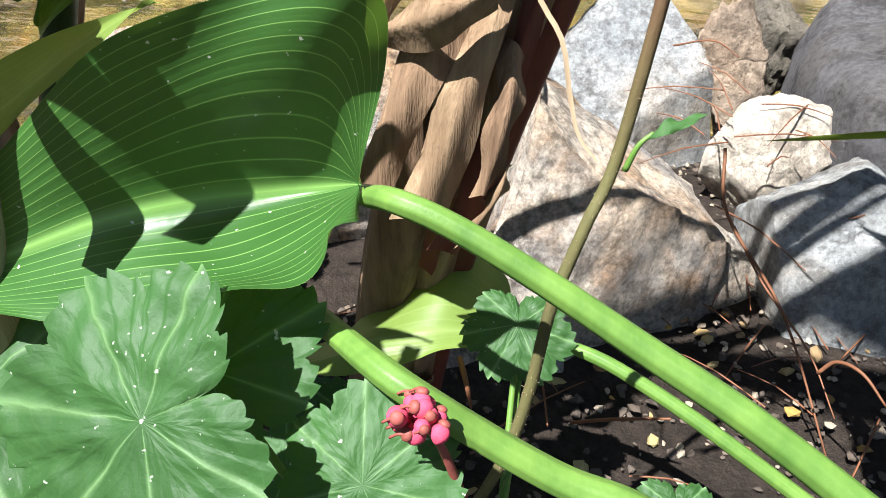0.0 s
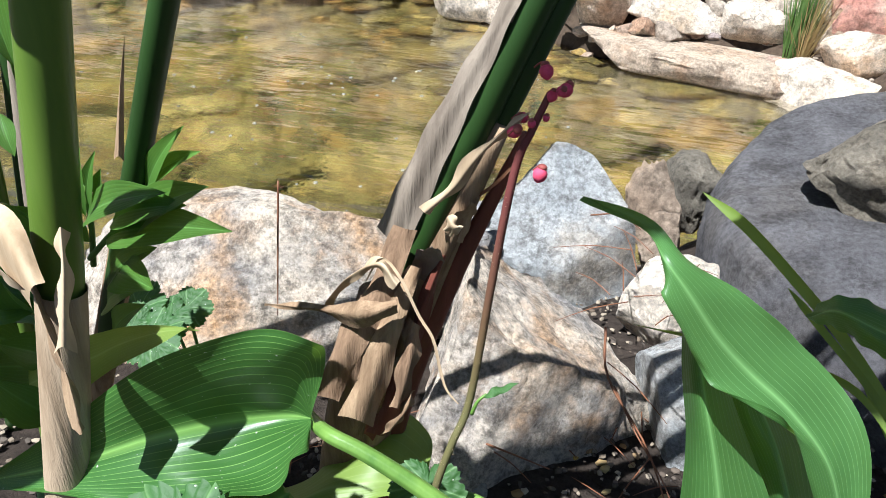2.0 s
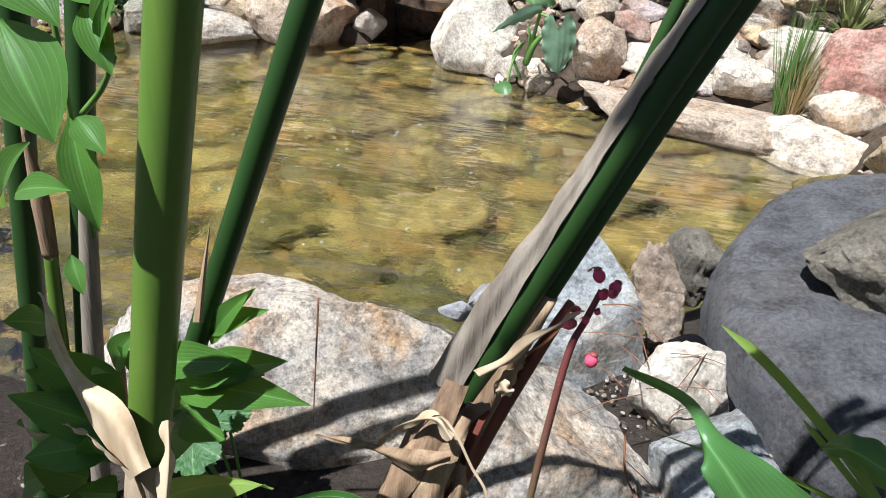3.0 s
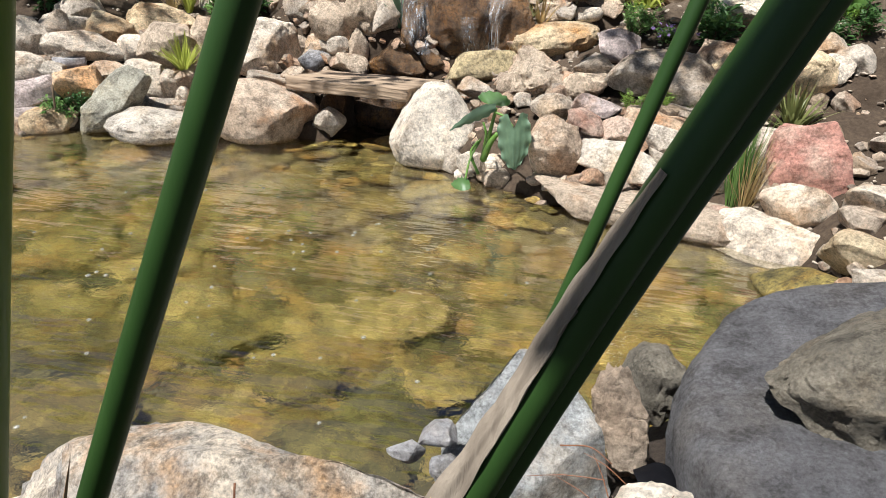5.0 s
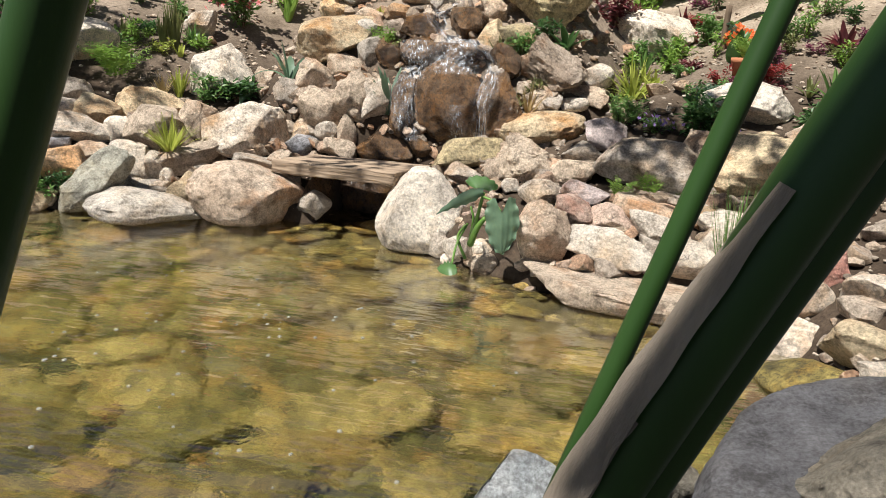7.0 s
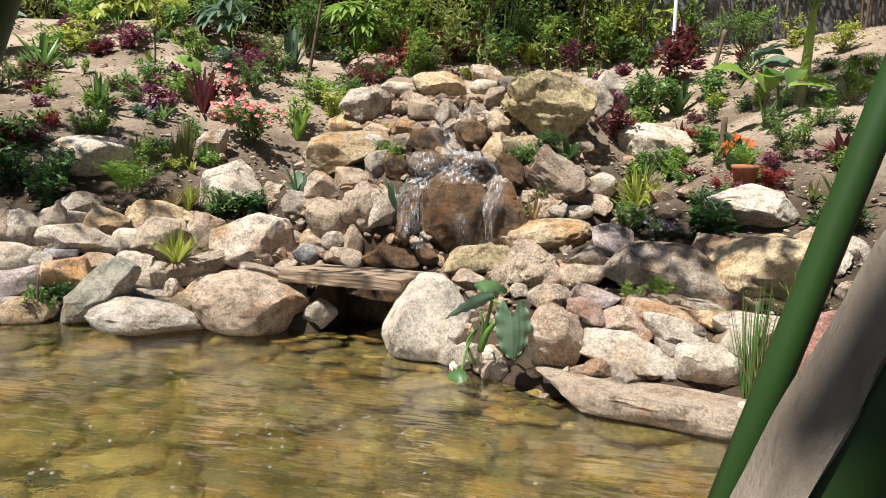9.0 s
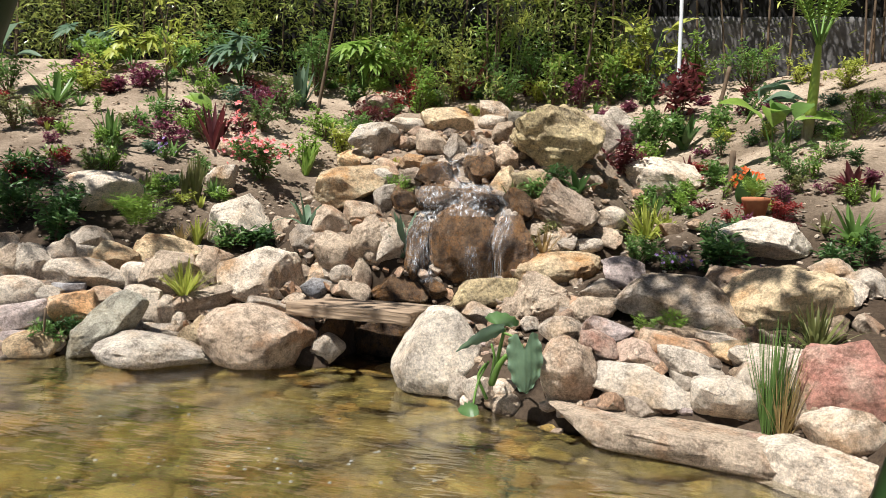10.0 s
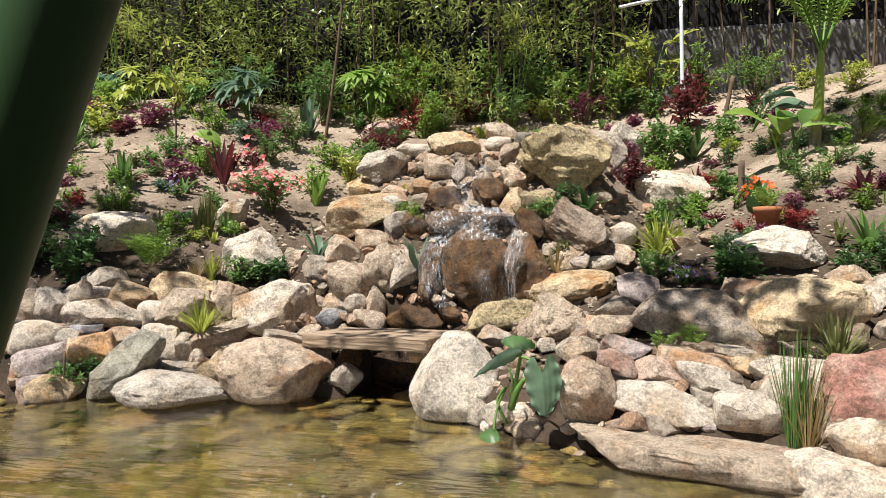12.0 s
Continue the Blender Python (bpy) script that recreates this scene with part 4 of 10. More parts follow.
blade("leaf", [
    [(0.751, 0.951, 0.458), (0.752, 0.951, 0.458), (0.753, 0.951, 0.457), (0.754, 0.951, 0.456), (0.754, 0.951, 0.455)],
    [(0.753, 0.943, 0.450), (0.757, 0.939, 0.454), (0.763, 0.939, 0.450), (0.771, 0.943, 0.446), (0.780, 0.947, 0.440)],
    [(0.757, 0.934, 0.440), (0.763, 0.930, 0.443), (0.770, 0.930, 0.443), (0.780, 0.934, 0.435), (0.792, 0.939, 0.427)],
    [(0.771, 0.926, 0.424), (0.773, 0.922, 0.431), (0.776, 0.922, 0.434), (0.786, 0.926, 0.423), (0.798, 0.930, 0.416)],
    [(0.781, 0.913, 0.406), (0.783, 0.909, 0.412), (0.786, 0.909, 0.413), (0.792, 0.913, 0.410), (0.799, 0.918, 0.406)]], CANNA, canna, "yellow green leaf with light through it", nu=24, nv=19, ruffle=0.001, waves=2.0, seed=5)
stalk("stem", [(0.822, 0.975, 0.380), (0.821, 0.965, 0.367), (0.823, 0.955, 0.351), (0.822, 0.930, 0.321)], [0.0035, 0.005, 0.006, 0.0065], PETIOLE, canna)
blade("leaf", [
    [(0.801, 1.020, 0.442), (0.801, 1.020, 0.441), (0.802, 1.020, 0.440), (0.802, 1.020, 0.440), (0.803, 1.020, 0.439)],
    [(0.806, 1.010, 0.462), (0.805, 1.005, 0.460), (0.805, 1.000, 0.460), (0.808, 1.000, 0.454), (0.812, 1.000, 0.449)],
    [(0.822, 1.000, 0.467), (0.819, 0.990, 0.468), (0.819, 0.985, 0.463), (0.819, 0.980, 0.461), (0.822, 0.980, 0.453)],
    [(0.842, 0.980, 0.464), (0.840, 0.975, 0.464), (0.838, 0.970, 0.465), (0.840, 0.970, 0.460), (0.842, 0.970, 0.456)]], CANNA, canna, "small dark green leaf", nu=20, nv=15, ruffle=0.001, seed=6)
ribbon("grass_blade", [(0.742, 1.060, 0.483), (0.767, 1.050, 0.471), (0.800, 1.040, 0.446), (0.824, 1.020, 0.429), (0.851, 1.000, 0.402), (0.867, 0.970, 0.378)], 0.006, GRASS, canna)
ribbon("grass_blade", [(0.791, 1.030, 0.450), (0.812, 1.020, 0.433), (0.834, 1.000, 0.418), (0.852, 0.970, 0.403)], 0.004, GRASS, canna)
ribbon("grass_blade", [(0.820, 1.030, 0.431), (0.835, 1.020, 0.415), (0.851, 1.000, 0.393), (0.862, 0.970, 0.376)], 0.005, GRASS, canna)
ribbon("grass_blade", [(0.726, 1.100, 0.357), (0.754, 1.060, 0.386), (0.785, 1.030, 0.408), (0.811, 1.000, 0.423), (0.827, 0.980, 0.424), (0.849, 0.960, 0.403)], 0.004, GRASS, canna)

# ---- coral bells ----
coral = thing("coral_bells", (0.640, 0.830, 0.235), "coral bells with scalloped leaves and red flower spikes", "plant")
scalloped_leaf(coral, (0.559, 0.822, 0.407), 0.0365, (-0.15, -0.75, 0.65), 42, 1)
scalloped_leaf(coral, (0.560, 0.845, 0.399), 0.0245, (0.15, -0.55, 0.80), 240, 2)
scalloped_leaf(coral, (0.484, 0.840, 0.372), 0.0395, (-0.20, -0.60, 0.75), 120, 8)
scalloped_leaf(coral, (0.603, 0.835, 0.383), 0.0214, (0.10, -0.60, 0.80), 250, 3)
scalloped_leaf(coral, (0.560, 0.870, 0.322), 0.0187, (0.00, -0.50, 0.85), 60, 4)
scalloped_leaf(coral, (0.627, 0.930, 0.354), 0.0191, (0.10, -0.55, 0.80), 90, 5)
scalloped_leaf(coral, (0.680, 0.860, 0.367), 0.0115, (0.10, -0.40, 0.90), 90, 6)
scalloped_leaf(coral, (0.557, 0.930, 0.277), 0.0292, (0.10, -0.30, 0.95), 90, 7)
flower_stalk(coral, [(0.623, 0.885, 0.301), (0.632, 0.888, 0.335), (0.636, 0.892, 0.364), (0.638, 0.897, 0.395), (0.643, 0.903, 0.420), (0.648, 0.910, 0.442), (0.652, 0.916, 0.508), (0.655, 0.920, 0.546), (0.659, 0.923, 0.560), (0.663, 0.928, 0.572)])
side_leaf(coral, [(0.650, 0.905, 0.438), (0.652, 0.906, 0.445), (0.655, 0.908, 0.448)], [
    [(0.653, 0.907, 0.446), (0.653, 0.907, 0.446), (0.653, 0.907, 0.446)],
    [(0.657, 0.909, 0.451), (0.657, 0.907, 0.450), (0.658, 0.906, 0.449)],
    [(0.661, 0.912, 0.451), (0.662, 0.910, 0.451), (0.662, 0.909, 0.450)],
    [(0.666, 0.914, 0.452), (0.667, 0.914, 0.452), (0.667, 0.914, 0.452)]])
flower_bud(coral, (0.661, 0.925, 0.580), 0.0023)
flower_bud(coral, (0.668, 0.930, 0.573), 0.0023)
flower_bud(coral, (0.653, 0.920, 0.560), 0.0026)
flower_bud(coral, (0.664, 0.918, 0.546), 0.0025)
flower_bud(coral, (0.655, 0.925, 0.563), 0.0019)
flower_bud(coral, (0.664, 0.925, 0.572), 0.0018)
flower_bud(coral, (0.663, 0.925, 0.564), 0.0012)
flower_bud(coral, (0.659, 0.918, 0.564), 0.0014)
flower_bud(coral, (0.667, 0.922, 0.575), 0.0017)
bud_cluster(coral, (0.616, 0.840, 0.406), (0.621, 0.842, 0.393), (0.627, 0.845, 0.368))
stalk("petiole", [(0.628, 0.930, 0.348), (0.630, 0.925, 0.340), (0.631, 0.915, 0.333), (0.633, 0.900, 0.320), (0.634, 0.880, 0.315)], [0.0009, 0.001, 0.0011, 0.0012, 0.0013], PETIOLE, coral, n=8)


# ---- stems of the tall plant that lean across the view ----
husk = thing("bird_of_paradise_stem", (0.565, 0.985, 0.225), "leaning green leaf stalks rising from a dry husk", "plant")
AXIS = [(0.555, 0.990, 0.20), (0.562, 0.985, 0.25), (0.578, 0.972, 0.35), (0.603, 0.959, 0.45), (0.638, 0.956, 0.55), (0.676, 0.957, 0.65), (0.718, 0.957, 0.75), (0.7615, 0.958, 0.85), (0.830, 0.960, 1.00), (0.970, 0.960, 1.30)]


def beside(points, across, toward):
    """The axis shifted across the view and toward the eye."""
    return [(x + across * 0.87, y + across * 0.35 - toward, z - across * 0.45) for x, y, z in points]


stalk("stalk", beside(AXIS[3:], -0.0030, 0), [0.0068, 0.0068, 0.0067, 0.0066, 0.0065, 0.0063], STEM_SHADED, husk, "thick smooth green leaf stalk", n=20, steps=40)
stalk("stalk", beside(AXIS[3:], 0.0052, -0.002), [0.0046, 0.0047, 0.0048, 0.0048, 0.0046, 0.0045], STEM_SHADED, husk, "leaf stalk in shade-darkened green", n=20, steps=40)
stalk("husk", beside(AXIS[:4], -0.010, 0.004), [0.016, 0.015, 0.0135, 0.011], HUSK, husk, "brown fibrous husk round the stalk base", n=22, steps=40, flute=0.06, flutes=5, twist=0.6)
stalk("husk", beside(AXIS[:5], 0.006, 0.002), [0.014, 0.013, 0.011, 0.010, 0.004], SHEATH, husk, "dry tan husk", n=20, steps=40, flute=0.08, flutes=4, twist=0.5)
stalk("husk", beside(AXIS[:5], 0.017, 0.0), [0.0085, 0.008, 0.0072, 0.006, 0.002], REDHUSK, husk, "reddish brown inner husk", n=16, steps=36, flute=0.1, flutes=3)
def sheath_rows(spread):
    """Rows of a dry sheath that clasps the outer side of the leaning stalks; spread: height and how far it stands off."""
    axis = np.array(AXIS)
    rows = []
    for z, w in spread:
        mid = [(float(np.interp(z, axis[:, 2], axis[:, 0])), float(np.interp(z, axis[:, 2], axis[:, 1])), z)]
        rows.append([beside(mid, a, t)[0] for a, t in ((-0.0094 - w, -0.004), (-0.0094 - 0.6 * w, 0.001), (-0.0092 - 0.2 * w, 0.0026), (-0.0080, 0.0054))])
    return rows


blade("sheath", sheath_rows([(0.480, 0.016), (0.510, 0.014), (0.540, 0.0115), (0.570, 0.0075), (0.600, 0.0045), (0.630, 0.0018), (0.645, 0.0002)]), GREYHUSK, husk, "grey papery dry sheath along the stalk", nu=40, nv=13, ruffle=0.0008, waves=6)
blade("sheath", sheath_rows([(0.585, 0.0042), (0.615, 0.0042), (0.645, 0.0032), (0.668, 0.0015), (0.690, 0.0001)]), GREYHUSK, husk, "upper end of the dry papery sheath", nu=30, nv=9, ruffle=0.0003, waves=5)
blade("flap", [
    [(0.565, 0.935, 0.396), (0.573, 0.930, 0.401), (0.579, 0.930, 0.401)],
    [(0.576, 0.935, 0.436), (0.584, 0.928, 0.440), (0.592, 0.930, 0.436)],
    [(0.589, 0.940, 0.463), (0.596, 0.935, 0.465), (0.604, 0.935, 0.463)],
    [(0.603, 0.945, 0.499), (0.609, 0.940, 0.501), (0.614, 0.940, 0.501)]], HUSK, husk, "dry brown flap of husk", nu=18, nv=9, ruffle=0.0015, waves=2.2, seed=4)
blade("flap", [
    [(0.579, 0.930, 0.391), (0.590, 0.925, 0.396), (0.597, 0.930, 0.387)],
    [(0.592, 0.930, 0.431), (0.601, 0.925, 0.434), (0.606, 0.930, 0.427)],
    [(0.599, 0.935, 0.456), (0.607, 0.930, 0.460), (0.612, 0.930, 0.458)],
    [(0.611, 0.940, 0.483), (0.616, 0.935, 0.486), (0.618, 0.935, 0.485)]], SHEATH, husk, "torn tan flap of husk", nu=18, nv=9, ruffle=0.0015, waves=2.2, seed=5)
blade("flap", [
    [(0.589, 0.940, 0.372), (0.597, 0.935, 0.377), (0.601, 0.940, 0.371)],
    [(0.603, 0.940, 0.410), (0.609, 0.935, 0.415), (0.613, 0.940, 0.409)],
    [(0.612, 0.945, 0.451), (0.616, 0.940, 0.454), (0.618, 0.945, 0.449)],
    [(0.622, 0.950, 0.485), (0.625, 0.945, 0.488), (0.626, 0.950, 0.484)]], REDHUSK, husk, "torn red brown flap", nu=18, nv=9, ruffle=0.0015, waves=2.2, seed=6)
blade("flap", [
    [(0.598, 0.935, 0.377), (0.606, 0.930, 0.388), (0.607, 0.935, 0.387)],
    [(0.609, 0.930, 0.400), (0.615, 0.925, 0.409), (0.616, 0.930, 0.408)],
    [(0.615, 0.930, 0.415), (0.617, 0.928, 0.420), (0.618, 0.930, 0.420)]], SHEATH, husk, "curled tan flap", nu=18, nv=9, ruffle=0.0015, waves=2.2, seed=7)
blade("flap", [
    [(0.529, 0.955, 0.432), (0.529, 0.955, 0.432), (0.530, 0.955, 0.432)],
    [(0.566, 0.940, 0.451), (0.569, 0.935, 0.452), (0.568, 0.938, 0.447)],
    [(0.592, 0.925, 0.469), (0.596, 0.920, 0.466), (0.597, 0.925, 0.456)],
    [(0.609, 0.925, 0.475), (0.612, 0.920, 0.476), (0.610, 0.925, 0.469)]], SHEATH, husk, "pointed dry flap sticking out", nu=18, nv=9, ruffle=0.0015, waves=2.2, seed=8)
blade("flap", [
    [(0.569, 0.945, 0.441), (0.570, 0.940, 0.453), (0.575, 0.940, 0.459)],
    [(0.583, 0.940, 0.468), (0.584, 0.935, 0.474), (0.582, 0.938, 0.467)],
    [(0.601, 0.930, 0.491), (0.602, 0.925, 0.491), (0.598, 0.930, 0.484)],
    [(0.611, 0.925, 0.484), (0.611, 0.922, 0.484), (0.609, 0.925, 0.480)]], STRAW, husk, "curled pale flap", nu=18, nv=9, ruffle=0.0015, waves=2.2, seed=9)
blade("flap", [
    [(0.627, 0.935, 0.510), (0.629, 0.930, 0.516), (0.631, 0.932, 0.517)],
    [(0.629, 0.933, 0.507), (0.632, 0.928, 0.513), (0.634, 0.930, 0.513)],
    [(0.631, 0.935, 0.505), (0.634, 0.930, 0.509), (0.635, 0.932, 0.512)]], STRAW, husk, "small pale torn flap", nu=18, nv=9, ruffle=0.0015, waves=2.2, seed=10)
blade("flap", [
    [(0.617, 0.935, 0.515), (0.619, 0.932, 0.515), (0.621, 0.934, 0.513)],
    [(0.628, 0.930, 0.530), (0.631, 0.927, 0.530), (0.631, 0.930, 0.527)],
    [(0.637, 0.925, 0.546), (0.640, 0.922, 0.546), (0.641, 0.925, 0.544)],
    [(0.649, 0.920, 0.560), (0.650, 0.918, 0.560), (0.651, 0.920, 0.559)],
    [(0.657, 0.920, 0.567), (0.658, 0.920, 0.567), (0.658, 0.920, 0.567)]], STRAW, husk, "papery curled strip", nu=18, nv=9, ruffle=0.0015, waves=2.2, seed=11)
blade("flap", [
    [(0.606, 0.930, 0.405), (0.611, 0.925, 0.410), (0.611, 0.930, 0.404)],
    [(0.610, 0.930, 0.436), (0.616, 0.925, 0.438), (0.618, 0.930, 0.431)],
    [(0.611, 0.940, 0.455), (0.615, 0.935, 0.456), (0.618, 0.940, 0.450)]], HUSK, husk, "brown flap", nu=18, nv=9, ruffle=0.0015, waves=2.2, seed=12)
ribbon("straw_strip", [(0.591, 0.935, 0.470), (0.603, 0.925, 0.494), (0.613, 0.920, 0.490), (0.622, 0.918, 0.474), (0.629, 0.916, 0.465), (0.633, 0.914, 0.452), (0.637, 0.912, 0.442), (0.643, 0.911, 0.436)], 0.0013, STRAW, husk, "thin curling straw strip")
ribbon("dry_tip", [(0.634, 0.955, 0.512), (0.642, 0.955, 0.520), (0.647, 0.957, 0.526), (0.651, 0.960, 0.532)], 0.0015, NEEDLE, husk)
thin = thing("thin_stalk", (0.549, 0.974, 0.22), "thin stalk in shade-darkened green rising beside the husk", "plant")
stalk("stalk", [(0.546, 0.972, 0.20), (0.600, 0.976, 0.4), (0.654, 0.980, 0.6), (0.681, 0.983, 0.7), (0.735, 0.987, 0.9), (0.80, 0.992, 1.15)], [0.0034, 0.0032, 0.0028, 0.0027, 0.0026, 0.0025], STEM_SHADED, thin, steps=30)

# ---- upright stalks at the left, with their torn dry sheaths ----
upright = thing("upright_stalk", (0.461, 0.833, 0.225), "thick green stalk in a torn tan sheath", "plant")
stalk("stalk", [(0.458, 0.830, 0.20), (0.477, 0.850, 0.35), (0.494, 0.872, 0.5), (0.533, 0.880, 0.7), (0.576, 0.886, 0.9), (0.64, 0.895, 1.2)], [0.0086, 0.0086, 0.0085, 0.0082, 0.0078, 0.0075], STEM, upright, n=24, steps=40)
stalk("sheath", [(0.455, 0.828, 0.20), (0.466, 0.838, 0.27), (0.481, 0.855, 0.39), (0.4945, 0.8695, 0.492)], [0.0125, 0.0112, 0.0098, 0.0091], TANHUSK, upright, "tan papery sheath torn at the top", n=24, steps=30, closed=False)
leaning = thing("leaning_stalk", (0.385, 0.948, 0.220), "leaning stalk in shade-darkened green rising from leafy growth", "plant")
stalk("stalk", [(0.351, 0.956, 0.20), (0.430, 0.954, 0.4), (0.473, 0.947, 0.5), (0.535, 0.940, 0.65), (0.595, 0.939, 0.8), (0.675, 0.939, 1.0), (0.795, 0.939, 1.3)], [0.0064, 0.0062, 0.006, 0.0058, 0.0056, 0.0054, 0.005], STEM_SHADED, leaning, n=20, steps=40)
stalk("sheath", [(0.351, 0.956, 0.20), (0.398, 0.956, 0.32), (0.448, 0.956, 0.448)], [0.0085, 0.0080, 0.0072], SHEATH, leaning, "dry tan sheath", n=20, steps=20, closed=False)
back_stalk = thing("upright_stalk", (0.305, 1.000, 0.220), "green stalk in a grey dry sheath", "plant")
stalk("stalk", [(0.30, 1.0, 0.20), (0.345, 1.0, 0.42), (0.372, 1.0, 0.55), (0.396, 1.0, 0.66), (0.46, 1.0, 0.95)], [0.0075, 0.0075, 0.0072, 0.007, 0.0065], STEM_SHADED, back_stalk, n=18)
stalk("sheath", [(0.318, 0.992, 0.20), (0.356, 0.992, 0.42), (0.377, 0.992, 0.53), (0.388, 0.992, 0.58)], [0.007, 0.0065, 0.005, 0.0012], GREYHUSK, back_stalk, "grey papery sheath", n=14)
side_stalk = thing("upright_stalk", (0.265, 1.000, 0.220), "stalk in shade-darkened green among leaves", "plant")
stalk("stalk", [(0.26, 1.0, 0.20), (0.300, 1.0, 0.40), (0.336, 1.0, 0.57), (0.40, 1.0, 0.85)], [0.0085, 0.0082, 0.008, 0.0075], STEM_SHADED, side_stalk, n=18)
young = thing("young_shoot", (0.305, 0.985, 0.220), "young green shoot with a brown dry tip", "plant")
stalk("shoot", [(0.305, 0.985, 0.20), (0.335, 0.985, 0.40), (0.350, 0.985, 0.50)], [0.005, 0.0048, 0.004], STEM, young, n=14)
stalk("dry_tip", [(0.349, 0.985, 0.495), (0.352, 0.985, 0.53), (0.353, 0.985, 0.575)], [0.0046, 0.0052, 0.0012], HUSK, young, "rolled brown dry leaf tip", n=12)
blade("flap", [
    [(0.427, 0.900, 0.539), (0.428, 0.900, 0.538), (0.428, 0.900, 0.538)],
    [(0.443, 0.885, 0.529), (0.451, 0.880, 0.533), (0.449, 0.885, 0.528)],
    [(0.461, 0.870, 0.520), (0.477, 0.860, 0.531), (0.479, 0.865, 0.530)],
    [(0.480, 0.860, 0.514), (0.498, 0.850, 0.529), (0.502, 0.855, 0.532)],
    [(0.499, 0.850, 0.497), (0.513, 0.842, 0.515), (0.516, 0.845, 0.516)]], STRAW, upright, "long curved tan flap of sheath", nu=22, nv=9, ruffle=0.0012, waves=2.0, seed=17)
blade("flap", [
    [(0.442, 0.880, 0.484), (0.442, 0.880, 0.483), (0.442, 0.880, 0.483)],
    [(0.475, 0.860, 0.506), (0.481, 0.855, 0.512), (0.476, 0.860, 0.504)],
    [(0.498, 0.850, 0.506), (0.504, 0.845, 0.513), (0.500, 0.850, 0.504)]], STRAW, upright, "narrow tan flap", nu=22, nv=9, ruffle=0.0012, waves=2.0, seed=18)
blade("flap", [
    [(0.516, 0.855, 0.529), (0.521, 0.852, 0.534), (0.520, 0.855, 0.530)],
    [(0.516, 0.850, 0.513), (0.523, 0.846, 0.520), (0.521, 0.850, 0.514)],
    [(0.513, 0.842, 0.487), (0.522, 0.838, 0.496), (0.522, 0.842, 0.490)]], STRAW, upright, "torn upright flap of sheath", nu=22, nv=9, ruffle=0.0012, waves=2.0, seed=19)
blade("flap", [
    [(0.463, 0.880, 0.508), (0.473, 0.872, 0.509), (0.476, 0.870, 0.504)],
    [(0.479, 0.870, 0.507), (0.492, 0.860, 0.506), (0.490, 0.862, 0.494)],
    [(0.490, 0.862, 0.494), (0.504, 0.850, 0.491), (0.502, 0.852, 0.478)],
    [(0.500, 0.855, 0.475), (0.512, 0.845, 0.476), (0.509, 0.848, 0.464)],
    [(0.507, 0.845, 0.446), (0.515, 0.840, 0.450), (0.516, 0.842, 0.452)]], SHEATH, upright, "brown curled flap of sheath", nu=22, nv=9, ruffle=0.0015, waves=2, seed=9)
blade("dry_spike", [
    [(0.497, 0.930, 0.574), (0.497, 0.930, 0.574), (0.497, 0.930, 0.574)],
    [(0.493, 0.925, 0.552), (0.496, 0.922, 0.554), (0.495, 0.925, 0.551)],
    [(0.487, 0.920, 0.522), (0.494, 0.915, 0.527), (0.492, 0.920, 0.522)]], SHEATH, leaning, "dry pointed sheath tip", nu=14, nv=7)

# ---- leafy shoots at the left ----
shoots = thing("leafy_shrub", (0.400, 0.955, 0.220), "leafy green shoots among the stalks", "shrub")
simple_leaf(shoots, (0.454, 0.930, 0.480), (0.525, 0.900, 0.523), 0.0187, BUSH)
simple_leaf(shoots, (0.469, 0.925, 0.477), (0.558, 0.890, 0.518), 0.0205, BUSH)
simple_leaf(shoots, (0.474, 0.950, 0.492), (0.515, 0.940, 0.522), 0.0125, BUSH)
simple_leaf(shoots, (0.450, 0.940, 0.438), (0.499, 0.920, 0.481), 0.0196, BUSH)
simple_leaf(shoots, (0.449, 0.935, 0.427), (0.493, 0.915, 0.463), 0.0204, BUSH)
simple_leaf(shoots, (0.465, 0.920, 0.491), (0.476, 0.915, 0.528), 0.0080, BUSH)
simple_leaf(shoots, (0.458, 0.930, 0.484), (0.474, 0.925, 0.522), 0.0090, BUSH)
simple_leaf(shoots, (0.466, 0.930, 0.493), (0.475, 0.925, 0.514), 0.0076, BUSH)
simple_leaf(shoots, (0.433, 0.950, 0.392), (0.468, 0.940, 0.428), 0.0159, BUSH)
simple_leaf(shoots, (0.458, 0.900, 0.497), (0.464, 0.880, 0.517), 0.0111, BUSH)
simple_leaf(shoots, (0.445, 0.900, 0.445), (0.453, 0.880, 0.479), 0.0184, BUSH)
simple_leaf(shoots, (0.451, 0.890, 0.430), (0.450, 0.870, 0.453), 0.0169, BUSH)
simple_leaf(shoots, (0.464, 0.875, 0.407), (0.453, 0.860, 0.443), 0.0190, BUSH)
simple_leaf(shoots, (0.428, 0.900, 0.404), (0.424, 0.880, 0.399), 0.0168, BUSH)
simple_leaf(shoots, (0.455, 0.900, 0.460), (0.436, 0.900, 0.468), 0.0148, BUSH)
simple_leaf(shoots, (0.439, 0.920, 0.459), (0.412, 0.900, 0.504), 0.0251, BUSH)
simple_leaf(shoots, (0.446, 0.910, 0.451), (0.409, 0.885, 0.487), 0.0233, BUSH)
simple_leaf(shoots, (0.453, 0.900, 0.456), (0.413, 0.880, 0.453), 0.0213, BUSH)
simple_leaf(shoots, (0.398, 0.950, 0.442), (0.391, 0.940, 0.467), 0.0169, BUSH)
simple_leaf(shoots, (0.430, 0.930, 0.471), (0.457, 0.920, 0.511), 0.0169, BUSH)
simple_leaf(shoots, (0.479, 0.920, 0.491), (0.533, 0.900, 0.519), 0.0180, BUSH)
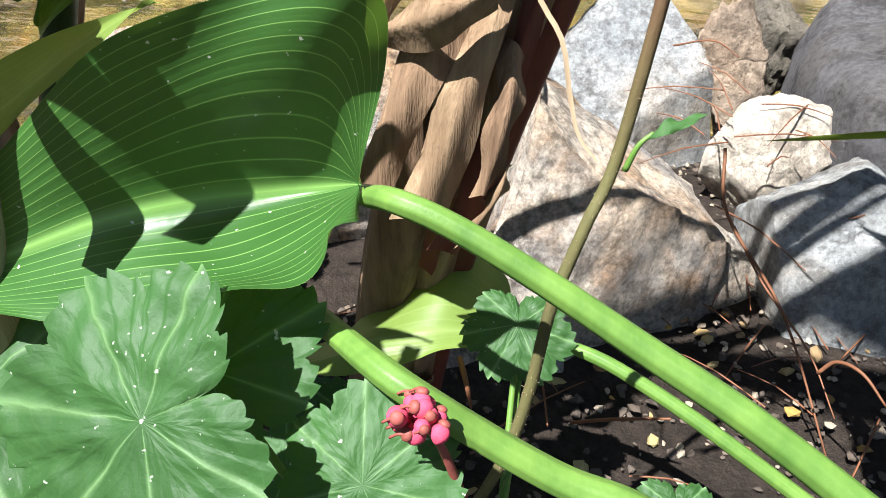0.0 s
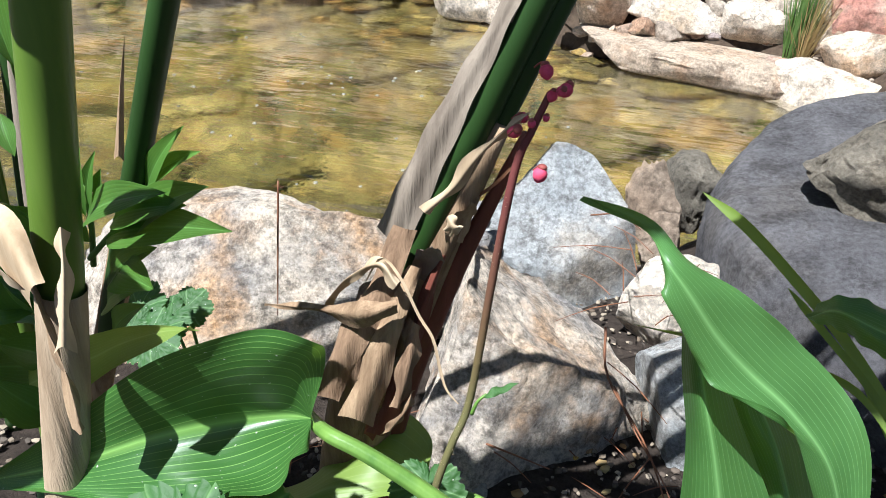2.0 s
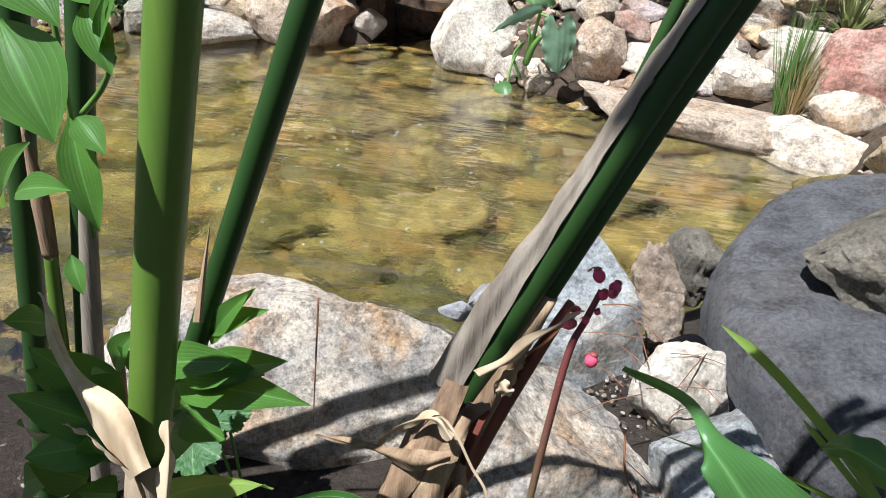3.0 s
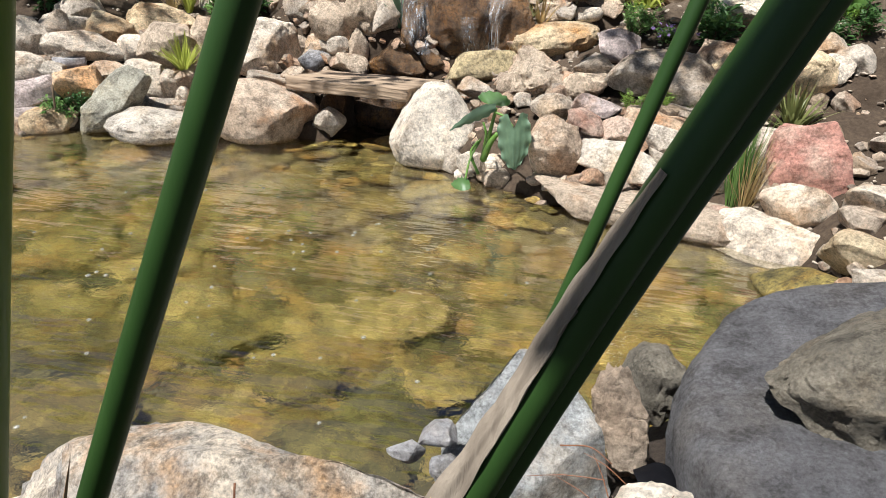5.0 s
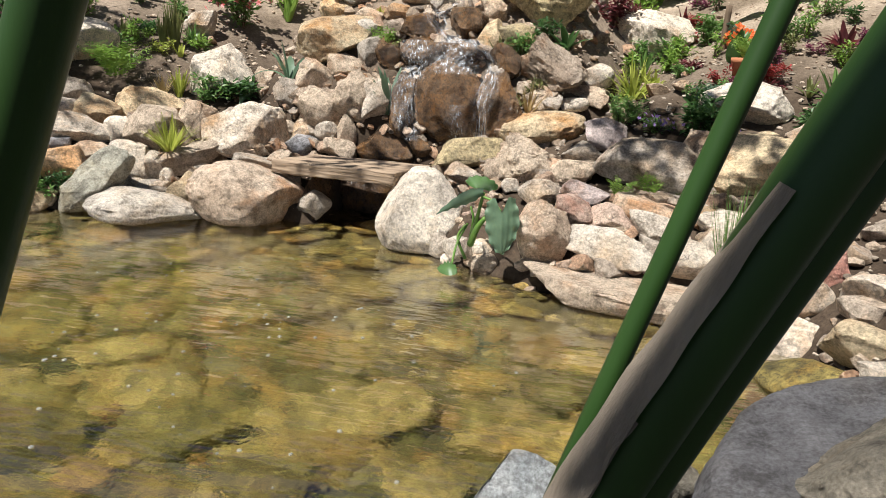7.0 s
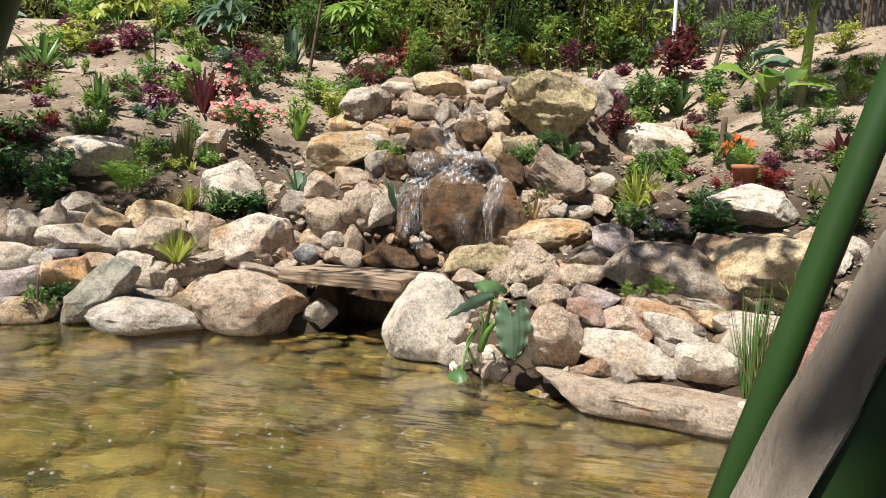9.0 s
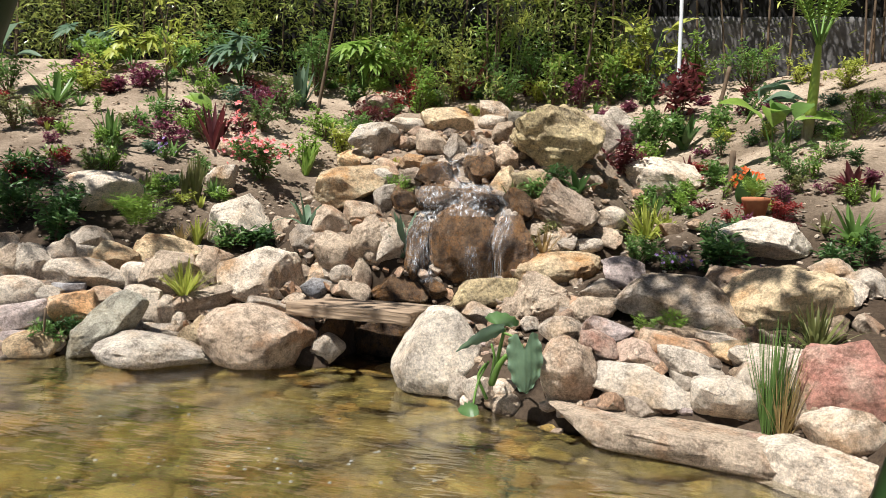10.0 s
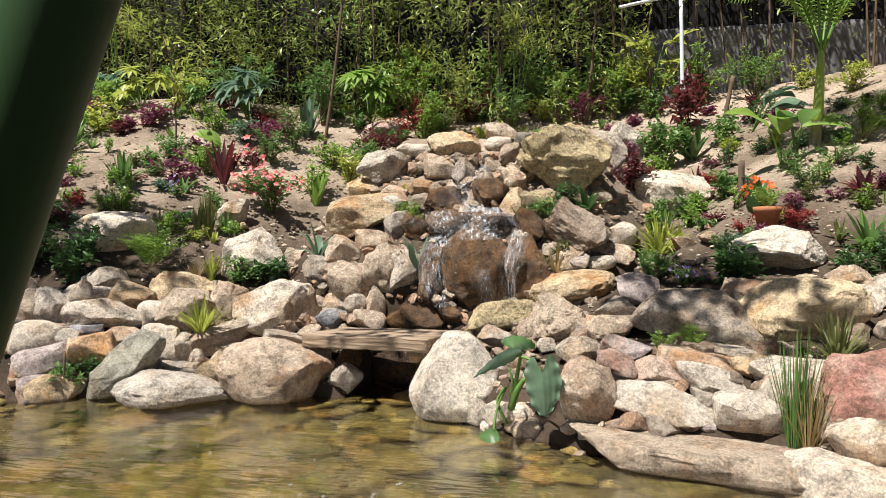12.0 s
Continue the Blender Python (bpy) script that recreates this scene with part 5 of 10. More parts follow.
simple_leaf(shoots, (0.484, 0.925, 0.483), (0.544, 0.900, 0.529), 0.0202, BUSH)
simple_leaf(shoots, (0.474, 0.950, 0.485), (0.509, 0.940, 0.533), 0.0128, BUSH)
simple_leaf(shoots, (0.453, 0.930, 0.469), (0.443, 0.920, 0.498), 0.0098, BUSH)
simple_leaf(shoots, (0.475, 0.920, 0.462), (0.510, 0.900, 0.474), 0.0191, BUSH)
simple_leaf(shoots, (0.484, 0.860, 0.666), (0.503, 0.850, 0.636), 0.0254, BUSH)
simple_leaf(shoots, (0.476, 0.870, 0.684), (0.504, 0.860, 0.666), 0.0202, BUSH)
simple_leaf(shoots, (0.425, 0.950, 0.661), (0.444, 0.950, 0.652), 0.0141, BUSH)
simple_leaf(shoots, (0.439, 0.950, 0.630), (0.470, 0.940, 0.671), 0.0174, BUSH)
simple_leaf(shoots, (0.436, 0.950, 0.651), (0.452, 0.940, 0.626), 0.0144, BUSH)
simple_leaf(shoots, (0.443, 0.950, 0.628), (0.456, 0.940, 0.659), 0.0084, BUSH)
simple_leaf(shoots, (0.417, 0.950, 0.600), (0.429, 0.940, 0.548), 0.0174, BUSH)
simple_leaf(shoots, (0.421, 0.950, 0.601), (0.441, 0.940, 0.589), 0.0143, BUSH)
simple_leaf(shoots, (0.397, 0.930, 0.568), (0.437, 0.920, 0.580), 0.0143, BUSH)
simple_leaf(shoots, (0.457, 0.870, 0.599), (0.484, 0.860, 0.630), 0.0142, BUSH)
simple_leaf(shoots, (0.379, 0.970, 0.509), (0.391, 0.960, 0.491), 0.0109, BUSH)
simple_leaf(shoots, (0.395, 0.960, 0.647), (0.429, 0.950, 0.655), 0.0110, BUSH)
simple_leaf(shoots, (0.406, 0.920, 0.502), (0.401, 0.900, 0.516), 0.0164, BUSH)
simple_leaf(shoots, (0.409, 0.900, 0.448), (0.419, 0.880, 0.480), 0.0133, BUSH)
simple_leaf(shoots, (0.425, 0.900, 0.422), (0.414, 0.880, 0.449), 0.0203, BUSH)
simple_leaf(shoots, (0.439, 0.900, 0.410), (0.431, 0.870, 0.434), 0.0203, BUSH)
simple_leaf(shoots, (0.442, 0.890, 0.405), (0.429, 0.860, 0.417), 0.0235, BUSH)
simple_leaf(shoots, (0.416, 0.920, 0.464), (0.406, 0.900, 0.489), 0.0165, BUSH)
simple_leaf(shoots, (0.404, 0.920, 0.431), (0.443, 0.900, 0.439), 0.0176, BUSH)
simple_leaf(shoots, (0.389, 0.910, 0.411), (0.405, 0.900, 0.400), 0.0146, BUSH)
simple_leaf(shoots, (0.380, 0.900, 0.401), (0.425, 0.890, 0.439), 0.0186, BUSH)
stalk("twig", [(0.420, 0.955, 0.601), (0.437, 0.950, 0.616), (0.451, 0.945, 0.633)], [0.0016, 0.0014, 0.001], PETIOLE, shoots, n=7, steps=14)
stalk("twig", [(0.397, 0.970, 0.524), (0.413, 0.955, 0.598), (0.420, 0.950, 0.652), (0.419, 0.950, 0.687)], [0.0016, 0.0014, 0.001], PETIOLE, shoots, n=7, steps=14)
stalk("twig", [(0.442, 0.940, 0.447), (0.457, 0.930, 0.479), (0.464, 0.925, 0.504)], [0.0016, 0.0014, 0.001], PETIOLE, shoots, n=7, steps=14)
stalk("twig", [(0.446, 0.935, 0.455), (0.465, 0.930, 0.474), (0.483, 0.925, 0.491)], [0.0016, 0.0014, 0.001], PETIOLE, shoots, n=7, steps=14)
stalk("trunk", [(0.40, 0.955, 0.20), (0.405, 0.950, 0.36), (0.42, 0.945, 0.47)], [0.004, 0.003, 0.002], HUSK, shoots, n=9)
low = thing("low_plant", (0.440, 1.020, 0.215), "low blue green scalloped leaves at the rock foot", "plant")
scalloped_leaf(low, (0.390, 1.020, 0.348), 0.0227, (-0.20, -0.5, 0.8), 0, 20)
scalloped_leaf(low, (0.415, 1.020, 0.348), 0.0196, (-0.10, -0.5, 0.8), 70, 21)
scalloped_leaf(low, (0.413, 1.000, 0.348), 0.0200, (0.00, -0.5, 0.8), 140, 22)
scalloped_leaf(low, (0.422, 1.030, 0.350), 0.0154, (0.10, -0.5, 0.8), 210, 23)
scalloped_leaf(low, (0.399, 1.000, 0.349), 0.0169, (0.20, -0.5, 0.8), 280, 24)


def torn_flaps(owner, count):
    """Short papery scraps that peel off the husk, curled at their edges."""
    rng = np.random.default_rng(77)
    axis = smooth_rows(AXIS[:5], 60)
    for k in range(count):
        i = rng.integers(8, 56)
        along = axis[i] - axis[i - 3]
        along /= np.linalg.norm(along)
        side = np.array((0.87, 0.35, -0.45))
        a = rng.uniform(-1.1, 1.1)
        out = np.array((math.sin(a) * 0.8, -math.cos(a), 0.15))
        c = axis[i] + side * 0.004 + out * (0.018 - 0.009 * i / 60)
        across = np.cross(along, out)
        h, w = rng.uniform(0.018, 0.045), rng.uniform(0.004, 0.009)
        rows = []
        for s in (-0.5, -0.1, 0.25, 0.5):
            lift = max(0.0, s + 0.1) ** 1.3 * rng.uniform(0.004, 0.022)
            ww = w * (1.0 if s < 0.3 else rng.uniform(0.2, 0.7))
            rows.append([c + along * h * s + across * ww * q + out * (lift + abs(q) * rng.uniform(-0.002, 0.003)) for q in (-1, 0, 1)])
        blade("flap", rows, (HUSK, SHEATH, HUSK, GREYHUSK, REDHUSK)[k % 5], owner, "torn papery scrap of husk", nu=12, nv=7, ruffle=0.001, waves=2.5, seed=k)


torn_flaps(husk, 26)

# a further arum leaf beside the path of view, whose shade falls on the large leaf
stalk("petiole", [(0.27, 0.76, 0.20), (0.265, 0.775, 0.42), (0.287, 0.796, 0.60)], [0.004, 0.0036, 0.003], PETIOLE, arum, n=12)
simple_leaf(arum, (0.285, 0.795, 0.60), (0.462, 0.838, 0.620), 0.115, LILY, 0.1, 0.2, (0.0, -0.3, 0.9), "leaf", "broad green leaf standing beside the large one", 24, 13, 0.02)


# ---- far bank: boulders ----
boulder(-1.843, 3.494, 0.329, 0.130, 0.097, 0.202, 43, 10, TAN, "block")
boulder(-1.763, 3.541, 0.335, 0.164, 0.122, 0.205, 42, 8, PALE, "block")
boulder(-1.714, 3.644, 0.353, 0.156, 0.116, 0.214, 40, 0, GREY, "block")
boulder(-1.746, 3.883, 0.428, 0.212, 0.157, 0.176, 38, 10, GREY, "block")
boulder(-1.715, 3.808, 0.371, 0.151, 0.112, 0.110, 38, 0, PALE, "block")
boulder(-1.571, 3.839, 0.366, 0.211, 0.157, 0.163, 36, -8, OCHRE, "crag")
boulder(-1.569, 3.641, 0.296, 0.369, 0.171, 0.157, 38, -14, PALE, "block")
boulder(-1.399, 3.761, 0.296, 0.136, 0.101, 0.136, 35, 0, PALE, "round")
boulder(-1.410, 4.033, 0.405, 0.357, 0.180, 0.166, 33, -5, OCHRE, "block")
boulder(-1.146, 3.995, 0.351, 0.202, 0.150, 0.198, 29, 0, TAN, "crag")
boulder(-1.235, 3.823, 0.307, 0.315, 0.233, 0.231, 32, 0, TAN, "block")
boulder(-0.846, 3.936, 0.335, 0.402, 0.292, 0.270, 25, -6, PALE, "block")
boulder(-1.686, 3.375, 0.222, 0.213, 0.158, 0.161, 42, 0, PALE, "round")
boulder(-1.623, 3.325, 0.140, 0.224, 0.154, 0.142, 42, 16, LILAC, "block")
boulder(-1.604, 3.426, 0.210, 0.149, 0.111, 0.117, 41, -8, WHITE, "block")
boulder(-1.596, 3.549, 0.244, 0.157, 0.094, 0.055, 39, 3, SLATE, "slab")
boulder(-1.425, 3.580, 0.215, 0.164, 0.117, 0.107, 37, 10, TAN, "block")
boulder(-1.471, 3.459, 0.164, 0.217, 0.161, 0.180, 39, -5, ORANGE, "block")
boulder(-1.279, 3.394, 0.114, 0.379, 0.174, 0.171, 37, 46, MOSS, "long")
boulder(-1.258, 3.530, 0.089, 0.122, 0.091, 0.117, 35, 20, SLATE, "block")
boulder(-1.263, 3.614, 0.180, 0.202, 0.150, 0.184, 34, 0, WHITE, "block")
boulder(-1.186, 3.647, 0.166, 0.141, 0.105, 0.137, 33, 0, PALE, "round")
boulder(-1.030, 3.776, 0.205, 0.325, 0.153, 0.141, 29, 14, TAN, "block")
boulder(-0.992, 3.749, 0.156, 0.093, 0.069, 0.074, 29, 20, PALE, "round")
boulder(-1.129, 3.600, 0.077, 0.155, 0.101, 0.092, 32, -8, GREY, "round")
boulder(-0.997, 3.631, 0.058, 0.159, 0.118, 0.206, 30, 0, OCHRE, "block")
boulder(-1.044, 3.383, 0.032, 0.438, 0.300, 0.153, 33, -8, WHITE, "dome")
boulder(-0.667, 3.555, 0.093, 0.477, 0.326, 0.292, 25, -8, BROWN, "dome")
boulder(-1.593, 3.273, 0.054, 0.142, 0.106, 0.104, 42, 0, LILAC, "block")
boulder(-1.546, 3.292, 0.025, 0.225, 0.151, 0.139, 42, 0, OCHRE, "round")
boulder(-0.684, 3.769, 0.178, 0.276, 0.164, 0.108, 24, -12, GREY, "slab")
boulder(-0.509, 3.677, 0.128, 0.080, 0.060, 0.107, 22, 0, GREY, "block")
boulder(-1.589, 3.208, 0.020, 0.065, 0.049, 0.111, 43, 0, BROWN, "block")
boulder(-1.701, 3.424, 0.231, 0.089, 0.049, 0.044, 42, 0, LILAC, "round")
boulder(-1.668, 3.389, 0.208, 0.069, 0.050, 0.045, 42, 0, PINK, "round")
boulder(-1.696, 3.319, 0.181, 0.082, 0.061, 0.078, 43, 0, LILAC, "round")
boulder(-1.105, 3.656, 0.130, 0.066, 0.050, 0.073, 32, 0, PALE, "round")
boulder(-1.203, 3.571, 0.094, 0.079, 0.059, 0.066, 34, 0, GREY, "block")
boulder(-0.391, 3.637, 0.064, 0.131, 0.098, 0.137, 20, -25, GREY, "block")
boulder(0.133, 3.406, 0.137, 0.334, 0.245, 0.339, 10, 0, WHITE, "wedge")
boulder(-0.577, 4.006, 0.288, 0.177, 0.132, 0.126, 21, 12, SLATE, "block")
boulder(-0.391, 3.976, 0.276, 0.165, 0.119, 0.109, 18, -10, TAN, "block")
boulder(-0.380, 4.039, 0.364, 0.122, 0.091, 0.190, 17, 0, TAN, "block")
boulder(-0.473, 4.008, 0.361, 0.104, 0.078, 0.101, 19, -15, PALE, "round")
boulder(-0.572, 4.038, 0.351, 0.147, 0.109, 0.112, 20, 0, PALE, "block")
boulder(-0.545, 4.085, 0.469, 0.219, 0.163, 0.174, 20, 0, BROWN, "crag")
boulder(-0.360, 4.083, 0.509, 0.182, 0.135, 0.189, 17, 0, TAN, "crag")
boulder(-0.765, 4.232, 0.507, 0.146, 0.109, 0.153, 22, 0, GREY, "block")
boulder(-0.177, 4.060, 0.293, 0.296, 0.181, 0.167, 14, -8, WETBROWN, "round")
boulder(0.006, 3.996, 0.322, 0.134, 0.100, 0.095, 11, -15, WETBROWN, "block")
boulder(0.225, 3.994, 0.311, 0.366, 0.164, 0.165, 7, 14, LICHEN, "long")
boulder(0.263, 3.625, 0.271, 0.148, 0.092, 0.084, 7, -15, PALE, "block")
boulder(0.232, 3.302, 0.043, 0.091, 0.068, 0.098, 9, 0, PALE, "block")
boulder(0.315, 3.254, 0.062, 0.108, 0.081, 0.078, 7, 12, WHITE, "block")
boulder(0.414, 3.250, 0.070, 0.108, 0.068, 0.062, 4, 0, TAN, "round")
boulder(0.305, 3.258, 0.005, 0.100, 0.060, 0.055, 7, 0, PALE, "round")
boulder(0.401, 3.208, 0.031, 0.107, 0.067, 0.061, 5, 0, PALE, "round")
boulder(0.274, 3.442, 0.172, 0.045, 0.028, 0.026, 7, 10, PINK, "round")
boulder(0.320, 3.424, 0.183, 0.052, 0.029, 0.026, 6, 0, LILAC, "round")
boulder(0.285, 3.403, 0.150, 0.045, 0.031, 0.028, 7, 10, PALE, "round")
boulder(0.325, 3.389, 0.158, 0.044, 0.028, 0.025, 6, 5, PINK, "round")
boulder(0.301, 3.371, 0.132, 0.046, 0.034, 0.031, 7, 0, TAN, "round")
boulder(0.411, 3.641, 0.306, 0.114, 0.074, 0.068, 4, -10, GREY, "block")
boulder(0.470, 3.494, 0.266, 0.074, 0.056, 0.064, 3, 0, PALE, "block")
boulder(0.549, 4.082, 0.443, 0.394, 0.270, 0.176, 1, 10, OCHRE, "dome")
boulder(0.499, 3.619, 0.357, 0.242, 0.179, 0.197, 2, 0, TAN, "crag")
boulder(0.822, 3.807, 0.474, 0.180, 0.134, 0.134, -4, -8, LILAC, "block")
boulder(0.741, 3.657, 0.388, 0.168, 0.125, 0.121, -3, 0, GREY, "crag")
boulder(0.706, 3.546, 0.337, 0.203, 0.115, 0.106, -2, 0, TAN, "crag")
boulder(0.545, 3.589, 0.323, 0.139, 0.104, 0.100, 1, 0, TAN, "crag")
boulder(1.006, 3.498, 0.397, 0.464, 0.228, 0.212, -9, -10, GREY, "block")
boulder(1.226, 3.658, 0.458, 0.211, 0.154, 0.142, -13, -12, BROWN, "crag")
boulder(1.371, 3.494, 0.428, 0.402, 0.265, 0.246, -16, 0, OCHRE, "block")
boulder(1.579, 3.682, 0.527, 0.179, 0.132, 0.122, -19, 0, PALE, "block")
boulder(1.591, 3.562, 0.464, 0.141, 0.105, 0.114, -20, 0, PALE, "block")
boulder(1.669, 3.600, 0.505, 0.148, 0.110, 0.115, -21, 0, PALE, "block")
boulder(0.606, 3.396, 0.266, 0.192, 0.113, 0.104, -0, 0, GREY, "block")
boulder(0.619, 3.134, 0.165, 0.186, 0.138, 0.252, -0, 0, BROWN, "block")
boulder(0.411, 3.630, 0.305, 0.122, 0.073, 0.081, 4, 0, TAN, "slab")
boulder(0.718, 3.222, 0.240, 0.136, 0.101, 0.116, -3, -8, PINK, "block")
boulder(0.855, 3.207, 0.237, 0.165, 0.102, 0.094, -6, -10, PINK, "block")
boulder(0.760, 3.354, 0.286, 0.187, 0.089, 0.082, -4, -10, LILAC, "block")
boulder(0.989, 3.279, 0.262, 0.269, 0.159, 0.081, -9, -8, TAN, "slab")
boulder(1.006, 3.158, 0.221, 0.222, 0.112, 0.103, -10, -10, PALE, "block")
boulder(0.865, 3.110, 0.149, 0.357, 0.137, 0.126, -7, -10, WHITE, "block")
boulder(1.103, 3.065, 0.146, 0.212, 0.156, 0.146, -13, -8, WHITE, "block")
boulder(0.981, 3.127, 0.180, 0.096, 0.067, 0.061, -10, -25, GREY, "block")
boulder(1.155, 3.222, 0.261, 0.154, 0.105, 0.096, -13, 0, OCHRE, "block")
boulder(1.288, 3.131, 0.254, 0.333, 0.134, 0.123, -17, -6, PALE, "block")
boulder(1.208, 3.102, 0.211, 0.204, 0.151, 0.139, -15, 0, PALE, "block")
boulder(1.320, 2.986, 0.163, 0.108, 0.081, 0.149, -19, 0, TAN, "block")
boulder(1.414, 3.004, 0.238, 0.240, 0.177, 0.241, -21, 10, RED, "block")
boulder(0.930, 3.035, 0.028, 0.760, 0.360, 0.105, -24, 0, TAN, "slab")
boulder(1.178, 2.947, 0.021, 0.163, 0.121, 0.115, -16, -8, PINK, "round")
boulder(1.309, 2.816, 0.025, 0.361, 0.169, 0.156, -20, 0, PALE, "block")
boulder(1.384, 2.885, 0.120, 0.213, 0.157, 0.160, -21, 15, PALE, "block")
boulder(0.919, 3.069, 0.103, 0.076, 0.040, 0.036, -8, 0, PINK, "round")
boulder(0.984, 3.056, 0.101, 0.051, 0.028, 0.025, -10, -10, LILAC, "round")
boulder(1.136, 3.349, 0.288, 0.265, 0.157, 0.050, -12, -5, GREY, "slab")
boulder(0.402, 3.219, 0.069, 0.067, 0.050, 0.057, 5, 0, PALE, "block")
boulder(1.331, 3.055, 0.205, 0.062, 0.035, 0.032, -19, -10, TAN, "round")
boulder(0.422, 3.200, 0.020, 0.098, 0.073, 0.086, 4, 0, TAN, "round")
boulder(-1.152, 6.622, 1.602, 0.334, 0.234, 0.214, 17, 8, PINK, "round")
boulder(-0.513, 4.573, 1.077, 0.284, 0.198, 0.182, 17, 8, WHITE, "block")
boulder(-0.391, 4.817, 1.197, 0.210, 0.109, 0.099, 14, 0, WHITE, "round")
boulder(-0.158, 4.842, 1.237, 0.307, 0.177, 0.162, 11, 5, OCHRE, "block")
boulder(-0.186, 4.585, 1.072, 0.192, 0.143, 0.134, 12, -10, TAN, "block")
boulder(-0.040, 4.524, 1.041, 0.125, 0.093, 0.157, 10, -5, GREY, "block")
boulder(0.124, 4.986, 1.313, 0.239, 0.142, 0.130, 7, -8, PALE, "block")
boulder(0.100, 4.887, 1.242, 0.159, 0.107, 0.098, 7, 8, PALE, "round")
boulder(0.187, 4.721, 1.156, 0.135, 0.100, 0.126, 6, 20, GREY, "block")
boulder(0.251, 4.931, 1.267, 0.119, 0.089, 0.100, 5, 0, DARK, "round")
boulder(0.492, 4.546, 1.114, 0.478, 0.351, 0.381, 2, -4, LICHEN, "crag")
boulder(0.736, 4.971, 1.205, 0.231, 0.172, 0.225, -2, -40, GREY, "block")
boulder(0.886, 6.097, 1.389, 0.304, 0.226, 0.281, -3, -25, PALE, "block")
boulder(-0.594, 4.537, 0.957, 0.224, 0.124, 0.113, 18, 10, OCHRE, "block")
boulder(-0.260, 4.443, 0.948, 0.137, 0.099, 0.091, 14, 0, ORANGE, "crag")
boulder(-0.530, 4.278, 0.795, 0.390, 0.231, 0.213, 18, 8, OCHRE, "block")
boulder(-0.328, 4.237, 0.741, 0.145, 0.108, 0.134, 15, 30, GREY, "block")
boulder(-0.377, 4.318, 0.853, 0.117, 0.087, 0.097, 16, 0, WHITE, "round")
boulder(-0.386, 4.411, 0.922, 0.163, 0.094, 0.086, 16, 0, TAN, "block")
boulder(-0.570, 4.174, 0.593, 0.226, 0.168, 0.173, 20, -10, TAN, "crag")
boulder(-0.359, 4.072, 0.520, 0.180, 0.134, 0.264, 17, 0, TAN, "crag")
boulder(-0.513, 4.050, 0.447, 0.220, 0.163, 0.227, 19, 0, TAN, "crag")
boulder(-0.459, 4.194, 0.659, 0.178, 0.133, 0.130, 18, 0, TAN, "block")
boulder(-0.233, 4.322, 0.863, 0.132, 0.099, 0.104, 14, 0, BROWN, "crag")
boulder(-0.114, 4.328, 0.874, 0.191, 0.142, 0.148, 12, 0, WETBROWN, "crag")
boulder(-0.244, 4.230, 0.734, 0.153, 0.114, 0.161, 14, 0, WETBROWN, "crag")
boulder(-0.050, 4.226, 0.723, 0.238, 0.177, 0.199, 11, 0, WET, "crag")
boulder(0.121, 4.248, 0.744, 0.257, 0.173, 0.159, 8, 0, WET, "crag")
boulder(0.108, 4.060, 0.515, 0.330, 0.227, 0.413, 9, 0, WETBROWN, "dome")
boulder(0.339, 4.066, 0.521, 0.224, 0.166, 0.335, 5, 0, WETBROWN, "crag")
boulder(-0.098, 4.055, 0.506, 0.152, 0.113, 0.303, 12, 0, WET, "crag")
boulder(-0.244, 4.074, 0.513, 0.154, 0.115, 0.216, 15, 0, GREY, "crag")
boulder(0.125, 4.352, 0.909, 0.187, 0.139, 0.165, 8, -10, WETBROWN, "crag")
boulder(0.230, 4.481, 0.999, 0.145, 0.108, 0.133, 6, -20, TAN, "crag")
boulder(0.255, 4.306, 0.855, 0.137, 0.102, 0.137, 6, 25, OCHRE, "block")
boulder(0.374, 4.338, 0.874, 0.201, 0.124, 0.113, 4, 0, LICHEN, "block")
boulder(0.361, 4.226, 0.731, 0.188, 0.139, 0.188, 4, 0, WETBROWN, "crag")
boulder(0.563, 4.234, 0.733, 0.309, 0.228, 0.211, 1, -28, BROWN, "crag")
boulder(0.783, 4.330, 0.705, 0.158, 0.117, 0.124, -3, 0, PALE, "round")
boulder(0.677, 4.179, 0.566, 0.152, 0.077, 0.071, -1, 8, PALE, "round")
boulder(0.771, 4.267, 0.612, 0.150, 0.103, 0.094, -3, -12, TAN, "crag")
boulder(0.509, 4.146, 0.585, 0.152, 0.113, 0.122, 2, 0, TAN, "crag")
boulder(0.566, 4.135, 0.570, 0.141, 0.105, 0.103, 1, 0, GREY, "block")
boulder(0.409, 4.062, 0.462, 0.134, 0.100, 0.149, 3, 0, WETBROWN, "crag")
boulder(-2.003, 4.263, 0.693, 0.437, 0.258, 0.238, 38, 8, PALE, "round")
boulder(-1.557, 4.801, 0.824, 0.189, 0.141, 0.185, 29, 0, PALE, "block")
boulder(-1.717, 5.245, 1.094, 0.243, 0.181, 0.205, 28, 10, TAN, "block")
boulder(-1.231, 4.407, 0.572, 0.343, 0.254, 0.285, 27, 12, WHITE, "block")
boulder(1.082, 4.944, 0.940, 0.449, 0.310, 0.286, -7, 8, PALE, "block")
boulder(1.389, 3.899, 0.636, 0.377, 0.222, 0.205, -15, -8, WHITE, "block")
rock(-2.169, 3.755, 0.403, 0.179, 0.106, 0.112, 44, 0, PALE)
rock(1.437, 2.520, 0.118, 0.192, 0.109, 0.110, -24, -10, OCHRE)
rock(1.368, 2.827, 0.035, 0.246, 0.117, 0.098, -19, -15, PALE)
rock(1.399, 2.327, 0.126, 0.124, 0.065, 0.062, -26, -10, PALE)
rock(1.537, 2.729, 0.194, 0.195, 0.115, 0.120, -24, 10, PALE)
